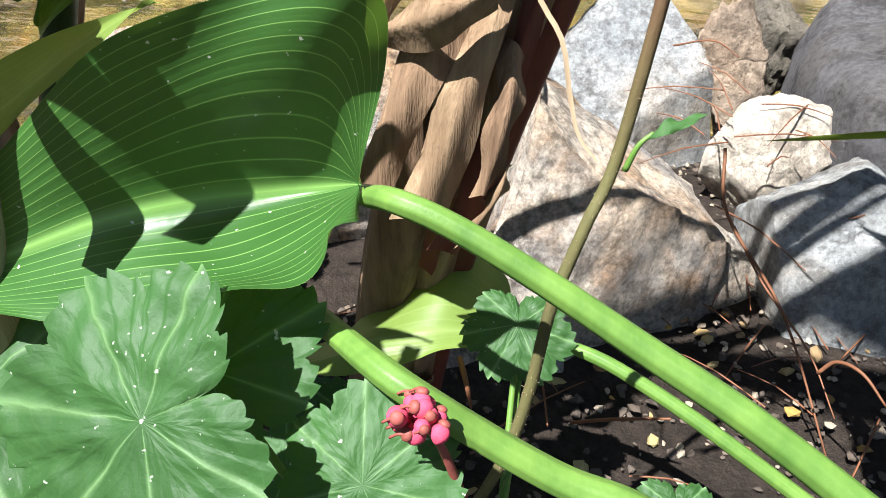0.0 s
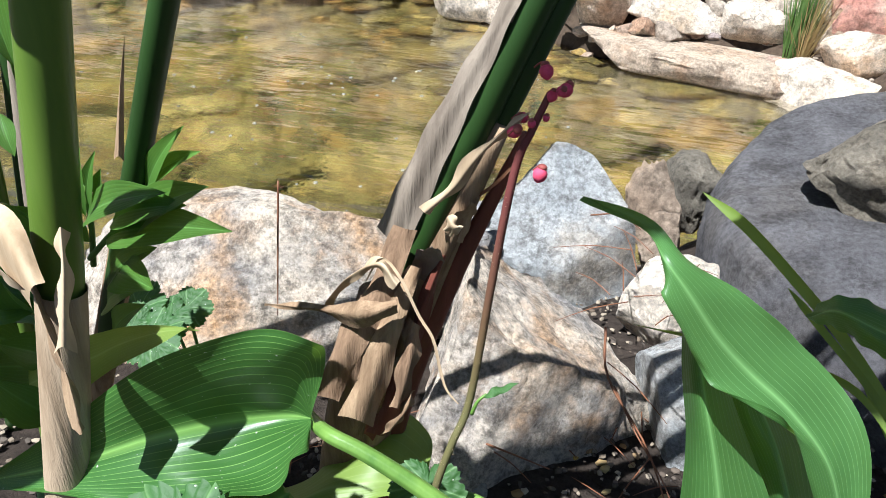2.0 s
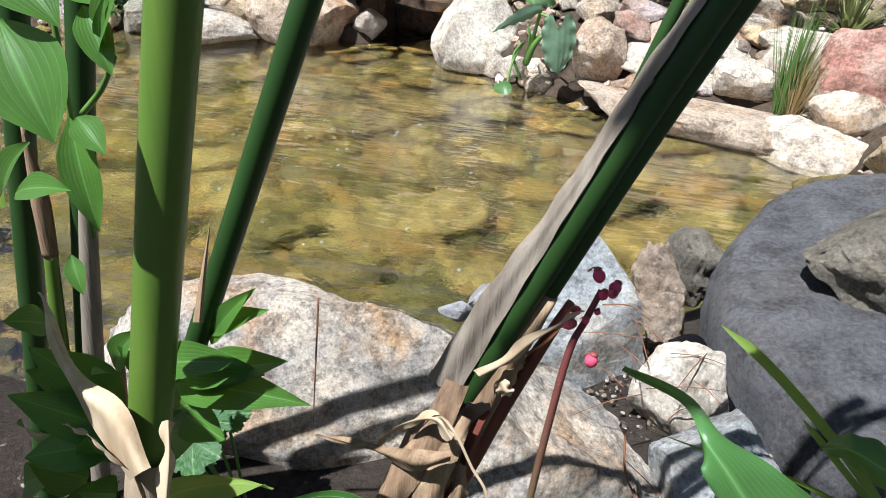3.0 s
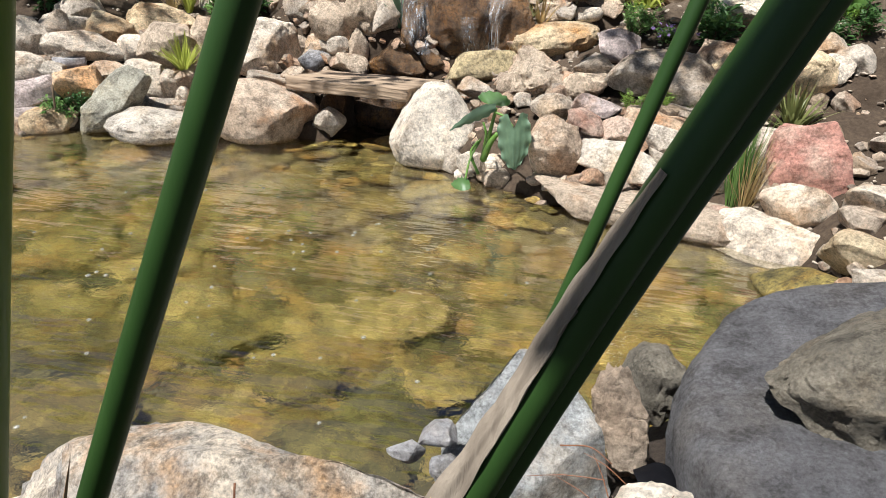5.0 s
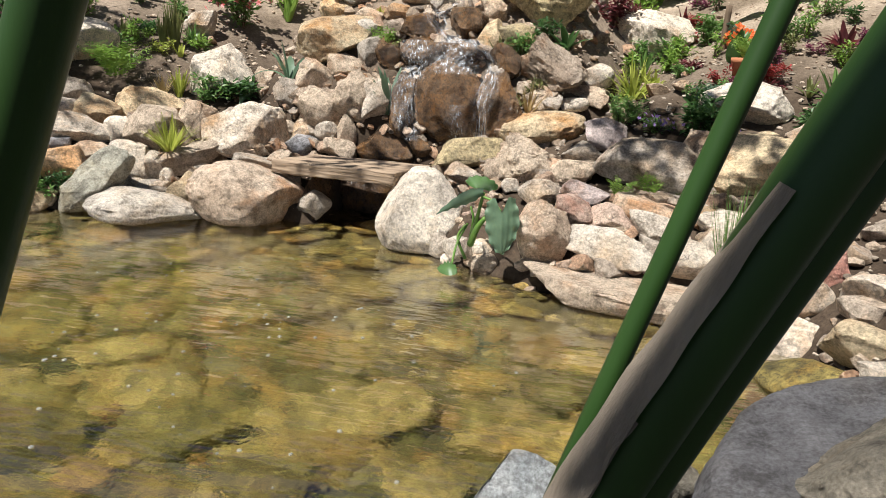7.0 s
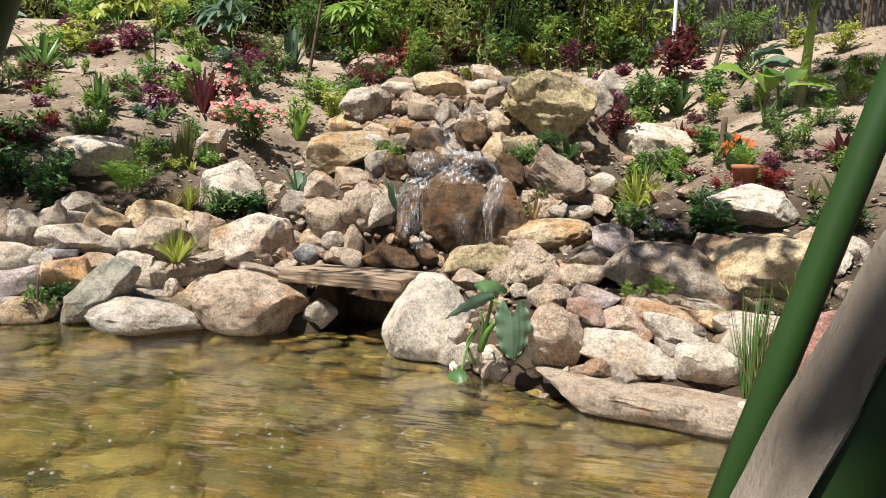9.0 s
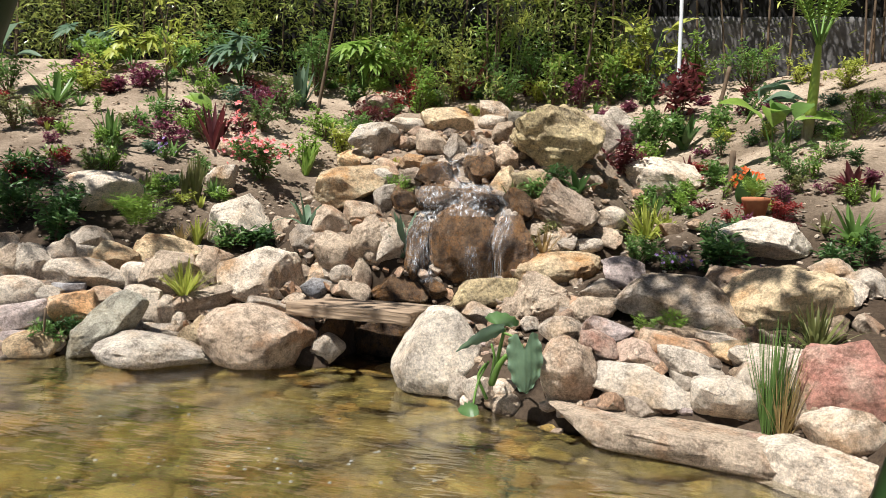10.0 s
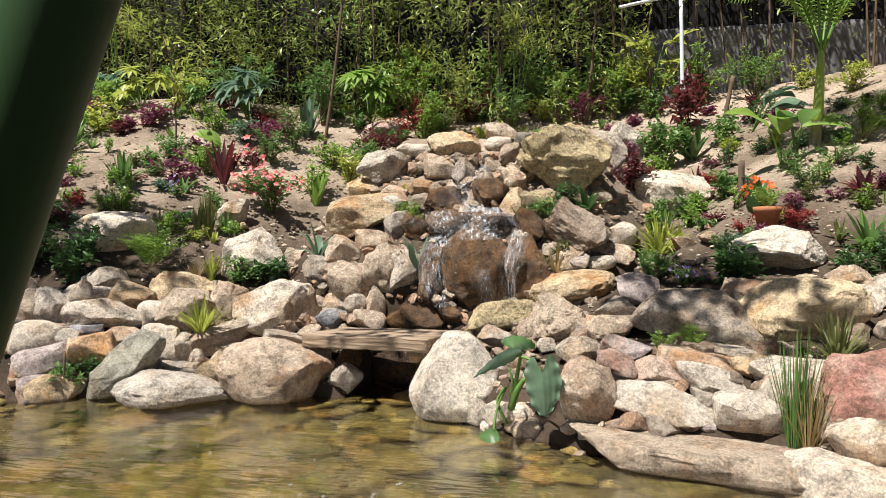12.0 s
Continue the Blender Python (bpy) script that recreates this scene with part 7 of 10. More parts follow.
blade("leaf", [
    [(0.336, 3.160, 0.327), (0.338, 3.160, 0.321), (0.340, 3.160, 0.316)],
    [(0.359, 3.170, 0.343), (0.369, 3.140, 0.324), (0.379, 3.120, 0.309)],
    [(0.397, 3.170, 0.345), (0.404, 3.140, 0.325), (0.413, 3.120, 0.306)],
    [(0.436, 3.160, 0.334), (0.440, 3.140, 0.322), (0.445, 3.130, 0.308)],
    [(0.452, 3.150, 0.321), (0.452, 3.150, 0.317), (0.453, 3.150, 0.314)]], GREENS["dark"], aloc, "dark green leaf on top", nu=18, nv=11, ruffle=0.004)
blade("leaf", [
    [(0.282, 3.020, 0.042), (0.287, 3.010, 0.038), (0.297, 3.000, 0.031)],
    [(0.314, 3.030, 0.066), (0.324, 3.000, 0.051), (0.332, 2.980, 0.032)],
    [(0.346, 3.020, 0.059), (0.353, 3.000, 0.050), (0.358, 2.990, 0.039)]], GREENS["dark"], aloc, "small leaf on the water", nu=12, nv=9, ruffle=0.006)
stalk("stalk", [(0.331, 3.020, 0.052), (0.338, 3.060, 0.124), (0.362, 3.120, 0.184)], [0.004, 0.004, 0.004], PETIOLE, aloc, n=8, steps=12)

# ---- planting on the slope ----
shrub(-1.28, 7.32, 0.722, 0.666, 0.072, 260, "fresh", "shrub", "bright green leafy shrub before the hedge", "shrub", up=0.9, sprays=9)
shrub(-0.99, 7.40, 0.612, 0.779, 0.078, 240, "yellow", "shrub", "light yellow green shrub before the hedge", "shrub", up=0.9, sprays=9)
shrub(-1.95, 7.09, 0.603, 0.438, 0.071, 200, "mid", "shrub", "green leafy shrub before the hedge", "shrub", up=0.9, sprays=9)
shrub(-0.32, 7.47, 0.605, 0.716, 0.072, 240, "fresh", "shrub", "bright green leafy shrub before the hedge", "shrub", up=0.9, sprays=9)
shrub(0.11, 7.49, 0.545, 0.708, 0.065, 220, "mid", "shrub", "green leafy shrub before the hedge", "shrub", up=0.9, sprays=9)
shrub(0.62, 7.38, 0.686, 0.475, 0.063, 240, "fresh", "shrub", "bright green leafy shrub before the hedge", "shrub", up=0.9, sprays=9)
shrub(1.15, 7.08, 0.593, 0.692, 0.074, 240, "yellow", "shrub", "light yellow green shrub before the hedge", "shrub", up=0.9, sprays=9)
shrub(1.56, 6.88, 0.660, 0.518, 0.057, 240, "fresh", "shrub", "bright green leafy shrub before the hedge", "shrub", up=0.9, sprays=9)
shrub(-3.52, 6.25, 0.607, 0.405, 0.066, 220, "fresh", "shrub", "bright green leafy shrub before the hedge", "shrub", up=0.9, sprays=9)
shrub(-2.51, 6.59, 0.671, 0.516, 0.067, 220, "mid", "shrub", "green leafy shrub before the hedge", "shrub", up=0.9, sprays=9)
shrub(-2.94, 6.35, 0.454, 0.454, 0.061, 180, "yellow", "shrub", "light yellow green shrub before the hedge", "shrub", up=0.9, sprays=9)
shrub(-0.90, 7.00, 0.550, 0.750, 0.060, 260, "fresh", "shrub", "sunlit leafy shrub before the hedge", "shrub", up=0.9, sprays=11)
shrub(-0.55, 7.15, 0.500, 0.600, 0.050, 260, "yellow", "shrub", "sunlit leafy shrub before the hedge", "shrub", up=0.9, sprays=11)
shrub(0.35, 7.10, 0.500, 0.550, 0.050, 240, "fresh", "shrub", "sunlit leafy shrub before the hedge", "shrub", up=0.9, sprays=11)
shrub(-1.75, 6.75, 0.500, 0.600, 0.055, 220, "mid", "shrub", "sunlit leafy shrub before the hedge", "shrub", up=0.9, sprays=11)
shrub(-0.10, 6.95, 0.450, 0.500, 0.050, 220, "mid", "shrub", "sunlit leafy shrub before the hedge", "shrub", up=0.9, sprays=11)
shrub(0.85, 7.00, 0.450, 0.600, 0.050, 220, "fresh", "shrub", "sunlit leafy shrub before the hedge", "shrub", up=0.9, sprays=11)
shrub(1.90, 6.60, 0.450, 0.450, 0.045, 220, "mid", "shrub", "sunlit leafy shrub before the hedge", "shrub", up=0.9, sprays=11)
shrub(-2.75, 6.20, 0.500, 0.500, 0.050, 220, "fresh", "shrub", "sunlit leafy shrub before the hedge", "shrub", up=0.9, sprays=11)
tuft(-1.11, 3.70, 0.20, 80, 0.90, 0.010, "yellow", "grass_tuft", "green and yellow striped grass tuft on the stone bank", "grass", 0.30, z=0.215)
tuft(-1.38, 4.25, 0.160, 36, 0.50, 0.0216, "yellow", "grass_tuft", "yellow green grass tuft behind the stones", "grass", 0.35)
tuft(-1.45, 4.20, 0.147, 24, 0.60, 0.0092, "straw", "grass_tuft", "dry brown grass tuft", "grass", 0.35)
tuft(1.40, 3.24, 0.197, 80, 0.90, 0.0126, "olive", "grass_tuft", "arching olive green grass tuft on the terrace", "grass", 0.45)
tuft(0.96, 4.29, 0.232, 80, 1.00, 0.0137, "yellow", "grass_tuft", "yellow green arching grass tuft among rocks", "grass", 0.60)
tuft(0.48, 4.10, 0.158, 40, 0.70, 0.0106, "straw", "grass_tuft", "brownish rush tuft beside the waterfall", "grass", 0.35)
tuft(0.41, 4.10, 0.133, 30, 0.70, 0.0106, "olive", "grass_tuft", "rush tuft beside the waterfall", "grass", 0.35)
tuft(-0.19, 4.02, 0.097, 30, 0.80, 0.0081, "straw", "grass_tuft", "dry sedge tuft beside the plank", "grass", 0.35)
tuft(0.33, 4.00, 0.093, 30, 0.80, 0.0078, "straw", "grass_tuft", "dry sedge tuft at the waterfall foot", "grass", 0.35)
tuft(-0.70, 6.10, 0.161, 26, 0.70, 0.0179, "yellow", "grass_tuft", "yellow grass tuft among the upper rocks", "grass", 0.35)
tuft(-0.35, 4.42, 0.079, 22, 0.70, 0.0122, "yellow", "grass_tuft", "small yellow grass tuft on wet rocks", "grass", 0.35)
tuft(0.31, 4.25, 0.140, 30, 0.80, 0.0140, "olive", "grass_tuft", "grass tuft hanging by the waterfall", "grass", 0.35)
tuft(-2.36, 4.82, 0.296, 26, 0.80, 0.0333, "mid", "strap_leaved_clump", "green strap leaved clump on the soil", "plant", 0.50)
tuft(-3.22, 5.34, 0.384, 22, 0.90, 0.0342, "mid", "strap_leaved_clump", "arching green strap leaved clump", "plant", 0.50)
tuft(-1.87, 5.23, 0.336, 22, 0.70, 0.0395, "maroon", "cordyline", "dark maroon cordyline with narrow leaves", "plant", 0.25)
tuft(-0.45, 7.25, 0.455, 30, 0.90, 0.0428, "maroon", "cordyline", "dark red cordyline with spiky leaves", "plant", 0.20)
tuft(-1.23, 5.35, 0.245, 16, 0.50, 0.0474, "fresh", "strap_leaved_clump", "bright green strap leaved clump", "plant", 0.20)
tuft(-0.18, 4.07, 0.259, 14, 0.55, 0.0409, "blue", "strap_leaved_lily", "grey green strap leaved lily by the waterfall", "plant", 0.45)
tuft(-0.78, 4.30, 0.287, 10, 1.00, 0.0423, "blue", "strap_leaved_lily", "long arching grey green strap leaves", "plant", 0.90)
tuft(-1.07, 4.40, 0.221, 10, 1.20, 0.0504, "blue", "strap_leaved_lily", "drooping grey green strap leaves", "plant", 0.90)
tuft(0.62, 4.33, 0.174, 16, 1.10, 0.0392, "dark", "strap_leaved_lily", "drooping dark green strap leaves above rocks", "plant", 0.80)
tuft(1.31, 5.72, 0.275, 18, 0.90, 0.0572, "dark", "strap_leaved_clump", "dark green strap leaved clump", "plant", 0.40)
tuft(1.73, 3.90, 0.193, 20, 0.90, 0.0318, "mid", "strap_leaved_clump", "green strap leaved rosette on the slope", "plant", 0.40)
tuft(1.39, 4.32, 0.187, 9, 0.80, 0.0587, "dark", "bromeliad", "dark green rosette under an orange flower", "plant", 0.20)
tuft(1.27, 5.20, 0.136, 16, 0.80, 0.0272, "maroon", "bromeliad", "small maroon rosette on the soil", "plant", 0.30)
tuft(1.86, 4.32, 0.155, 26, 1.10, 0.0414, "maroon", "bromeliad", "red brown bromeliad rosette", "plant", 0.40)
tuft(-1.75, 6.41, 0.391, 14, 0.50, 0.0684, "blue", "strap_leaved_clump", "grey green upright strap leaves", "plant", 0.15)
tuft(-1.61, 4.60, 0.272, 60, 0.25, 0.0136, "olive", "rush_clump", "upright rush clump on the slope", "grass", 0.05)
tuft(-1.67, 4.58, 0.204, 40, 0.30, 0.0136, "olive", "rush_clump", "short upright rush clump", "grass", 0.05)
tuft(0.93, 7.35, 0.572, 40, 0.30, 0.0156, "fresh", "rush_clump", "tall thin rushes before the hedge", "grass", 0.05)
shrub(-1.40, 5.03, 0.429, 0.335, 0.055, 260, "mid", "azalea", "azalea bush with coral pink flowers", "shrub", flowers="coral", flower_count=90, flower_size=0.042, up=0.6, sprays=9)
shrub(-1.71, 5.28, 0.238, 0.278, 0.048, 120, "maroon", "azalea", "bushy plant with coral flowers", "shrub", flowers="coral", flower_count=12, flower_size=0.071, up=0.6, sprays=9)
shrub(-2.25, 3.96, 0.329, 0.269, 0.054, 260, "dark", "shrub", "dark green leafy shrub on the planted slope", "shrub", up=0.6, sprays=9)
shrub(-1.94, 3.88, 0.345, 0.259, 0.052, 260, "dark", "shrub", "dark green leafy shrub on the planted slope", "shrub", up=0.6, sprays=9)
shrub(-2.57, 4.11, 0.254, 0.285, 0.057, 180, "dark", "shrub", "dark green leafy shrub on the planted slope", "shrub", up=0.6, sprays=9)
shrub(-2.46, 4.31, 0.298, 0.199, 0.053, 150, "dark", "shrub", "dark green leafy shrub on the planted slope", "shrub", up=0.6, sprays=9)
shrub(-2.18, 4.57, 0.312, 0.156, 0.031, 220, "fresh", "shrub", "fresh green leafy shrub on the planted slope", "shrub", up=0.6, sprays=9)
shrub(-2.24, 4.52, 0.206, 0.138, 0.028, 120, "mid", "shrub", "green leafy shrub on the planted slope", "shrub", up=0.6, sprays=9)
shrub(-1.82, 4.53, 0.270, 0.135, 0.034, 160, "fresh", "shrub", "fresh green leafy shrub on the planted slope", "shrub", up=0.6, sprays=9)
shrub(-1.84, 4.38, 0.196, 0.131, 0.033, 120, "mid", "shrub", "green leafy shrub on the planted slope", "shrub", up=0.6, sprays=9)
shrub(-2.03, 4.11, 0.185, 0.185, 0.049, 120, "dark", "shrub", "dark green leafy shrub on the planted slope", "shrub", up=0.6, sprays=9)
shrub(-1.25, 4.29, 0.278, 0.154, 0.050, 120, "mid", "shrub", "green leafy shrub on the planted slope", "shrub", up=0.6, sprays=9)
shrub(-1.11, 4.35, 0.187, 0.156, 0.056, 80, "dark", "shrub", "dark green leafy shrub on the planted slope", "shrub", up=0.6, sprays=9)
shrub(-1.51, 3.31, 0.164, 0.141, 0.026, 200, "mid", "shrub", "green leafy shrub on the planted slope", "shrub", up=0.6, sprays=9)
shrub(-1.45, 3.38, 0.143, 0.131, 0.026, 160, "dark", "shrub", "dark green leafy shrub on the planted slope", "shrub", up=0.6, sprays=9)
shrub(1.19, 3.77, 0.214, 0.214, 0.050, 210, "dark", "shrub", "dark green leafy shrub on the planted slope", "shrub", up=0.6, sprays=9)
shrub(1.60, 3.74, 0.130, 0.119, 0.039, 150, "dark", "shrub", "dark green leafy shrub on the planted slope", "shrub", up=0.6, sprays=9)
shrub(0.88, 3.90, 0.217, 0.145, 0.021, 300, "mid", "shrub", "green leafy shrub on the planted slope", "shrub", up=0.6, sprays=9)
shrub(1.06, 4.86, 0.285, 0.143, 0.045, 150, "mid", "shrub", "green leafy shrub on the planted slope", "shrub", up=0.6, sprays=9)
shrub(1.34, 4.79, 0.244, 0.183, 0.040, 220, "mid", "shrub", "green leafy shrub on the planted slope", "shrub", up=0.6, sprays=9)
shrub(1.64, 4.46, 0.246, 0.164, 0.025, 260, "mid", "shrub", "green leafy shrub on the planted slope", "shrub", up=0.6, sprays=9)
shrub(1.13, 5.73, 0.385, 0.347, 0.062, 240, "mid", "shrub", "green leafy shrub on the planted slope", "shrub", up=0.6, sprays=9)
shrub(1.05, 5.45, 0.219, 0.219, 0.051, 110, "fresh", "shrub", "fresh green leafy shrub on the planted slope", "shrub", up=0.6, sprays=9)
shrub(1.52, 5.79, 0.269, 0.269, 0.054, 160, "mid", "shrub", "green leafy shrub on the planted slope", "shrub", up=0.6, sprays=9)
shrub(-0.78, 6.69, 0.545, 0.446, 0.050, 320, "fresh", "shrub", "fresh green leafy shrub on the planted slope", "shrub", up=0.6, sprays=9)
shrub(-0.86, 6.88, 0.461, 0.358, 0.046, 200, "red", "shrub", "shrub with red new leaves on the planted slope", "shrub", up=0.6, sprays=9)
shrub(-1.34, 5.95, 0.401, 0.312, 0.053, 220, "fresh", "shrub", "fresh green leafy shrub on the planted slope", "shrub", up=0.6, sprays=9)
shrub(-1.12, 5.74, 0.297, 0.254, 0.051, 160, "yellow", "shrub", "yellow green leafy shrub on the planted slope", "shrub", up=0.6, sprays=9)
shrub(-1.06, 6.59, 0.443, 0.197, 0.034, 240, "mid", "shrub", "green leafy shrub on the planted slope", "shrub", up=0.6, sprays=9)
shrub(-3.29, 5.73, 0.414, 0.276, 0.064, 160, "yellow", "shrub", "yellow green leafy shrub on the planted slope", "shrub", up=0.6, sprays=9)
shrub(-3.36, 5.56, 0.313, 0.268, 0.063, 130, "fresh", "shrub", "fresh green leafy shrub on the planted slope", "shrub", up=0.6, sprays=9)
shrub(-3.21, 4.95, 0.435, 0.316, 0.036, 240, "olive", "shrub", "olive green fine leaved shrub on the planted slope", "shrub", up=0.6, sprays=9)
shrub(-3.06, 5.04, 0.320, 0.240, 0.032, 200, "olive", "shrub", "olive green fine leaved shrub on the planted slope", "shrub", up=0.6, sprays=9)
shrub(-2.13, 5.33, 0.327, 0.245, 0.045, 180, "fresh", "shrub", "fresh green leafy shrub on the planted slope", "shrub", up=0.6, sprays=9)
shrub(-2.39, 5.38, 0.291, 0.208, 0.046, 140, "mid", "shrub", "green leafy shrub on the planted slope", "shrub", up=0.6, sprays=9)
shrub(-1.76, 5.73, 0.348, 0.304, 0.035, 240, "mid", "shrub", "green leafy shrub on the planted slope", "shrub", up=0.6, sprays=9)
shrub(-1.72, 6.06, 0.276, 0.368, 0.037, 180, "mid", "shrub", "green leafy shrub on the planted slope", "shrub", up=0.6, sprays=9)
shrub(-2.11, 5.95, 0.275, 0.229, 0.055, 110, "blue", "shrub", "blue green leafy plant on the planted slope", "shrub", up=0.6, sprays=9)
shrub(-3.86, 5.58, 0.366, 0.412, 0.055, 160, "mid", "shrub", "green leafy shrub on the planted slope", "shrub", up=0.6, sprays=9)
shrub(-2.38, 5.98, 0.418, 0.255, 0.046, 180, "fresh", "shrub", "fresh green leafy shrub on the planted slope", "shrub", up=0.6, sprays=9)
shrub(-1.96, 6.37, 0.342, 0.293, 0.054, 140, "olive", "shrub", "olive green fine leaved shrub on the planted slope", "shrub", up=0.6, sprays=9)
shrub(-1.41, 6.84, 0.311, 0.207, 0.052, 120, "mid", "shrub", "green leafy shrub on the planted slope", "shrub", up=0.6, sprays=9)
shrub(0.22, 7.19, 0.467, 0.187, 0.062, 200, "yellow", "shrub", "yellow green leafy shrub on the planted slope", "shrub", up=0.6, sprays=9)
shrub(-0.04, 7.15, 0.364, 0.208, 0.052, 160, "fresh", "shrub", "fresh green leafy shrub on the planted slope", "shrub", up=0.6, sprays=9)
shrub(0.96, 7.12, 0.351, 0.250, 0.050, 150, "mid", "shrub", "green leafy shrub on the planted slope", "shrub", up=0.6, sprays=9)
shrub(1.13, 6.87, 0.287, 0.287, 0.048, 150, "mid", "shrub", "green leafy shrub on the planted slope", "shrub", up=0.6, sprays=9)
shrub(2.00, 6.80, 0.457, 0.366, 0.041, 260, "fresh", "shrub", "fresh green leafy shrub on the planted slope", "shrub", up=0.6, sprays=9)
shrub(2.19, 6.41, 0.296, 0.254, 0.038, 180, "yellow", "shrub", "yellow green leafy shrub on the planted slope", "shrub", up=0.6, sprays=9)
shrub(2.36, 5.91, 0.303, 0.227, 0.038, 200, "yellow", "shrub", "yellow green leafy shrub on the planted slope", "shrub", up=0.6, sprays=9)
shrub(2.06, 4.89, 0.331, 0.271, 0.024, 300, "fresh", "shrub", "fresh green leafy shrub on the planted slope", "shrub", up=0.6, sprays=9)
shrub(1.86, 4.69, 0.202, 0.144, 0.023, 180, "mid", "shrub", "green leafy shrub on the planted slope", "shrub", up=0.6, sprays=9)
shrub(1.89, 5.05, 0.190, 0.159, 0.025, 160, "mid", "shrub", "green leafy shrub on the planted slope", "shrub", up=0.6, sprays=9)
shrub(-1.28, 5.48, 0.284, 0.284, 0.049, 140, "fresh", "shrub", "fresh green leafy shrub on the planted slope", "shrub", up=0.6, sprays=9)
shrub(-1.17, 6.16, 0.276, 0.230, 0.055, 120, "mid", "shrub", "green leafy shrub on the planted slope", "shrub", up=0.6, sprays=9)
shrub(-0.69, 6.96, 0.310, 0.258, 0.041, 150, "mid", "shrub", "green leafy shrub on the planted slope", "shrub", up=0.6, sprays=9)
shrub(-0.22, 7.31, 0.322, 0.214, 0.043, 150, "fresh", "shrub", "fresh green leafy shrub on the planted slope", "shrub", up=0.6, sprays=9)
shrub(1.57, 7.06, 0.291, 0.340, 0.049, 150, "olive", "shrub", "olive green fine leaved shrub on the planted slope", "shrub", up=0.6, sprays=9)
shrub(1.76, 6.05, 0.281, 0.201, 0.040, 140, "dark", "shrub", "dark green leafy shrub on the planted slope", "shrub", up=0.6, sprays=9)
shrub(1.67, 4.78, 0.179, 0.120, 0.027, 130, "mid", "shrub", "green leafy shrub on the planted slope", "shrub", up=0.6, sprays=9)
shrub(1.71, 3.74, 0.150, 0.172, 0.030, 150, "dark", "shrub", "dark green leafy shrub on the planted slope", "shrub", up=0.6, sprays=9)
shrub(1.47, 5.30, 0.138, 0.173, 0.028, 90, "dark", "shrub", "dark green leafy shrub on the planted slope", "shrub", up=0.6, sprays=9)
shrub(0.53, 4.35, 0.170, 0.142, 0.034, 90, "dark", "shrub", "dark green leafy shrub on the planted slope", "shrub", up=0.6, sprays=9)
shrub(0.52, 4.14, 0.160, 0.134, 0.026, 110, "olive", "shrub", "olive green fine leaved shrub on the planted slope", "shrub", up=0.6, sprays=9)
shrub(0.43, 4.25, 0.167, 0.167, 0.033, 120, "mid", "shrub", "green leafy shrub on the planted slope", "shrub", up=0.6, sprays=9)
shrub(-0.29, 4.25, 0.144, 0.173, 0.026, 120, "fresh", "shrub", "fresh green leafy shrub on the planted slope", "shrub", up=0.6, sprays=9)
shrub(0.93, 3.96, 0.172, 0.123, 0.019, 180, "mid", "shrub", "green leafy shrub on the planted slope", "shrub", up=0.6, sprays=9)
shrub(1.21, 3.38, 0.116, 0.050, 0.014, 120, "olive", "shrub", "olive green fine leaved shrub on the planted slope", "shrub", up=0.6, sprays=9)
shrub(1.07, 3.41, 0.119, 0.048, 0.014, 110, "olive", "shrub", "olive green fine leaved shrub on the planted slope", "shrub", up=0.6, sprays=9)
shrub(-2.14, 5.06, 0.309, 0.232, 0.050, 150, "purple", "bedding_plant", "purple leaved bedding plant on the slope", "plant", up=0.6, sprays=8)
shrub(-1.93, 6.08, 0.419, 0.233, 0.056, 160, "purple", "bedding_plant", "purple leaved bedding plant on the slope", "plant", up=0.6, sprays=8)
shrub(-2.87, 5.82, 0.414, 0.207, 0.055, 150, "purple", "bedding_plant", "purple leaved bedding plant on the slope", "plant", up=0.6, sprays=8)
shrub(-1.10, 6.37, 0.380, 0.237, 0.057, 130, "maroon", "bedding_plant", "dark maroon leaved plant on the slope", "plant", up=0.6, sprays=8)
shrub(0.62, 7.07, 0.654, 0.251, 0.045, 330, "purple", "bedding_plant", "purple leaved bedding plant on the slope", "plant", up=0.6, sprays=8)
shrub(0.86, 4.88, 0.289, 0.225, 0.042, 200, "maroon", "bedding_plant", "dark maroon leaved plant on the slope", "plant", up=0.6, sprays=8)
shrub(1.49, 4.13, 0.200, 0.125, 0.025, 240, "red", "bedding_plant", "red leaved bedding plant on the slope", "plant", up=0.6, sprays=8)
shrub(-1.04, 6.70, 0.250, 0.250, 0.060, 90, "red", "bedding_plant", "red leaved bedding plant on the slope", "plant", up=0.6, sprays=8)
shrub(-3.56, 5.99, 0.291, 0.194, 0.058, 90, "purple", "bedding_plant", "purple leaved bedding plant on the slope", "plant", up=0.6, sprays=8)
shrub(-2.16, 6.33, 0.245, 0.147, 0.049, 90, "maroon", "bedding_plant", "dark maroon leaved plant on the slope", "plant", up=0.6, sprays=8)
shrub(-2.52, 6.41, 0.401, 0.201, 0.050, 160, "maroon", "bedding_plant", "dark maroon leaved plant on the slope", "plant", up=0.6, sprays=8)
shrub(0.91, 6.02, 0.165, 0.165, 0.037, 90, "purple", "bedding_plant", "purple leaved bedding plant on the slope", "plant", up=0.6, sprays=8)
shrub(1.85, 5.62, 0.182, 0.218, 0.033, 140, "purple", "bedding_plant", "purple leaved bedding plant on the slope", "plant", up=0.6, sprays=8)
shrub(1.36, 6.33, 0.258, 0.366, 0.112, 70, "maroon", "bedding_plant", "dark maroon leaved plant on the slope", "plant", up=0.6, sprays=8)
shrub(1.48, 6.89, 0.284, 0.284, 0.114, 50, "maroon", "bedding_plant", "dark maroon leaved plant on the slope", "plant", up=0.6, sprays=8)
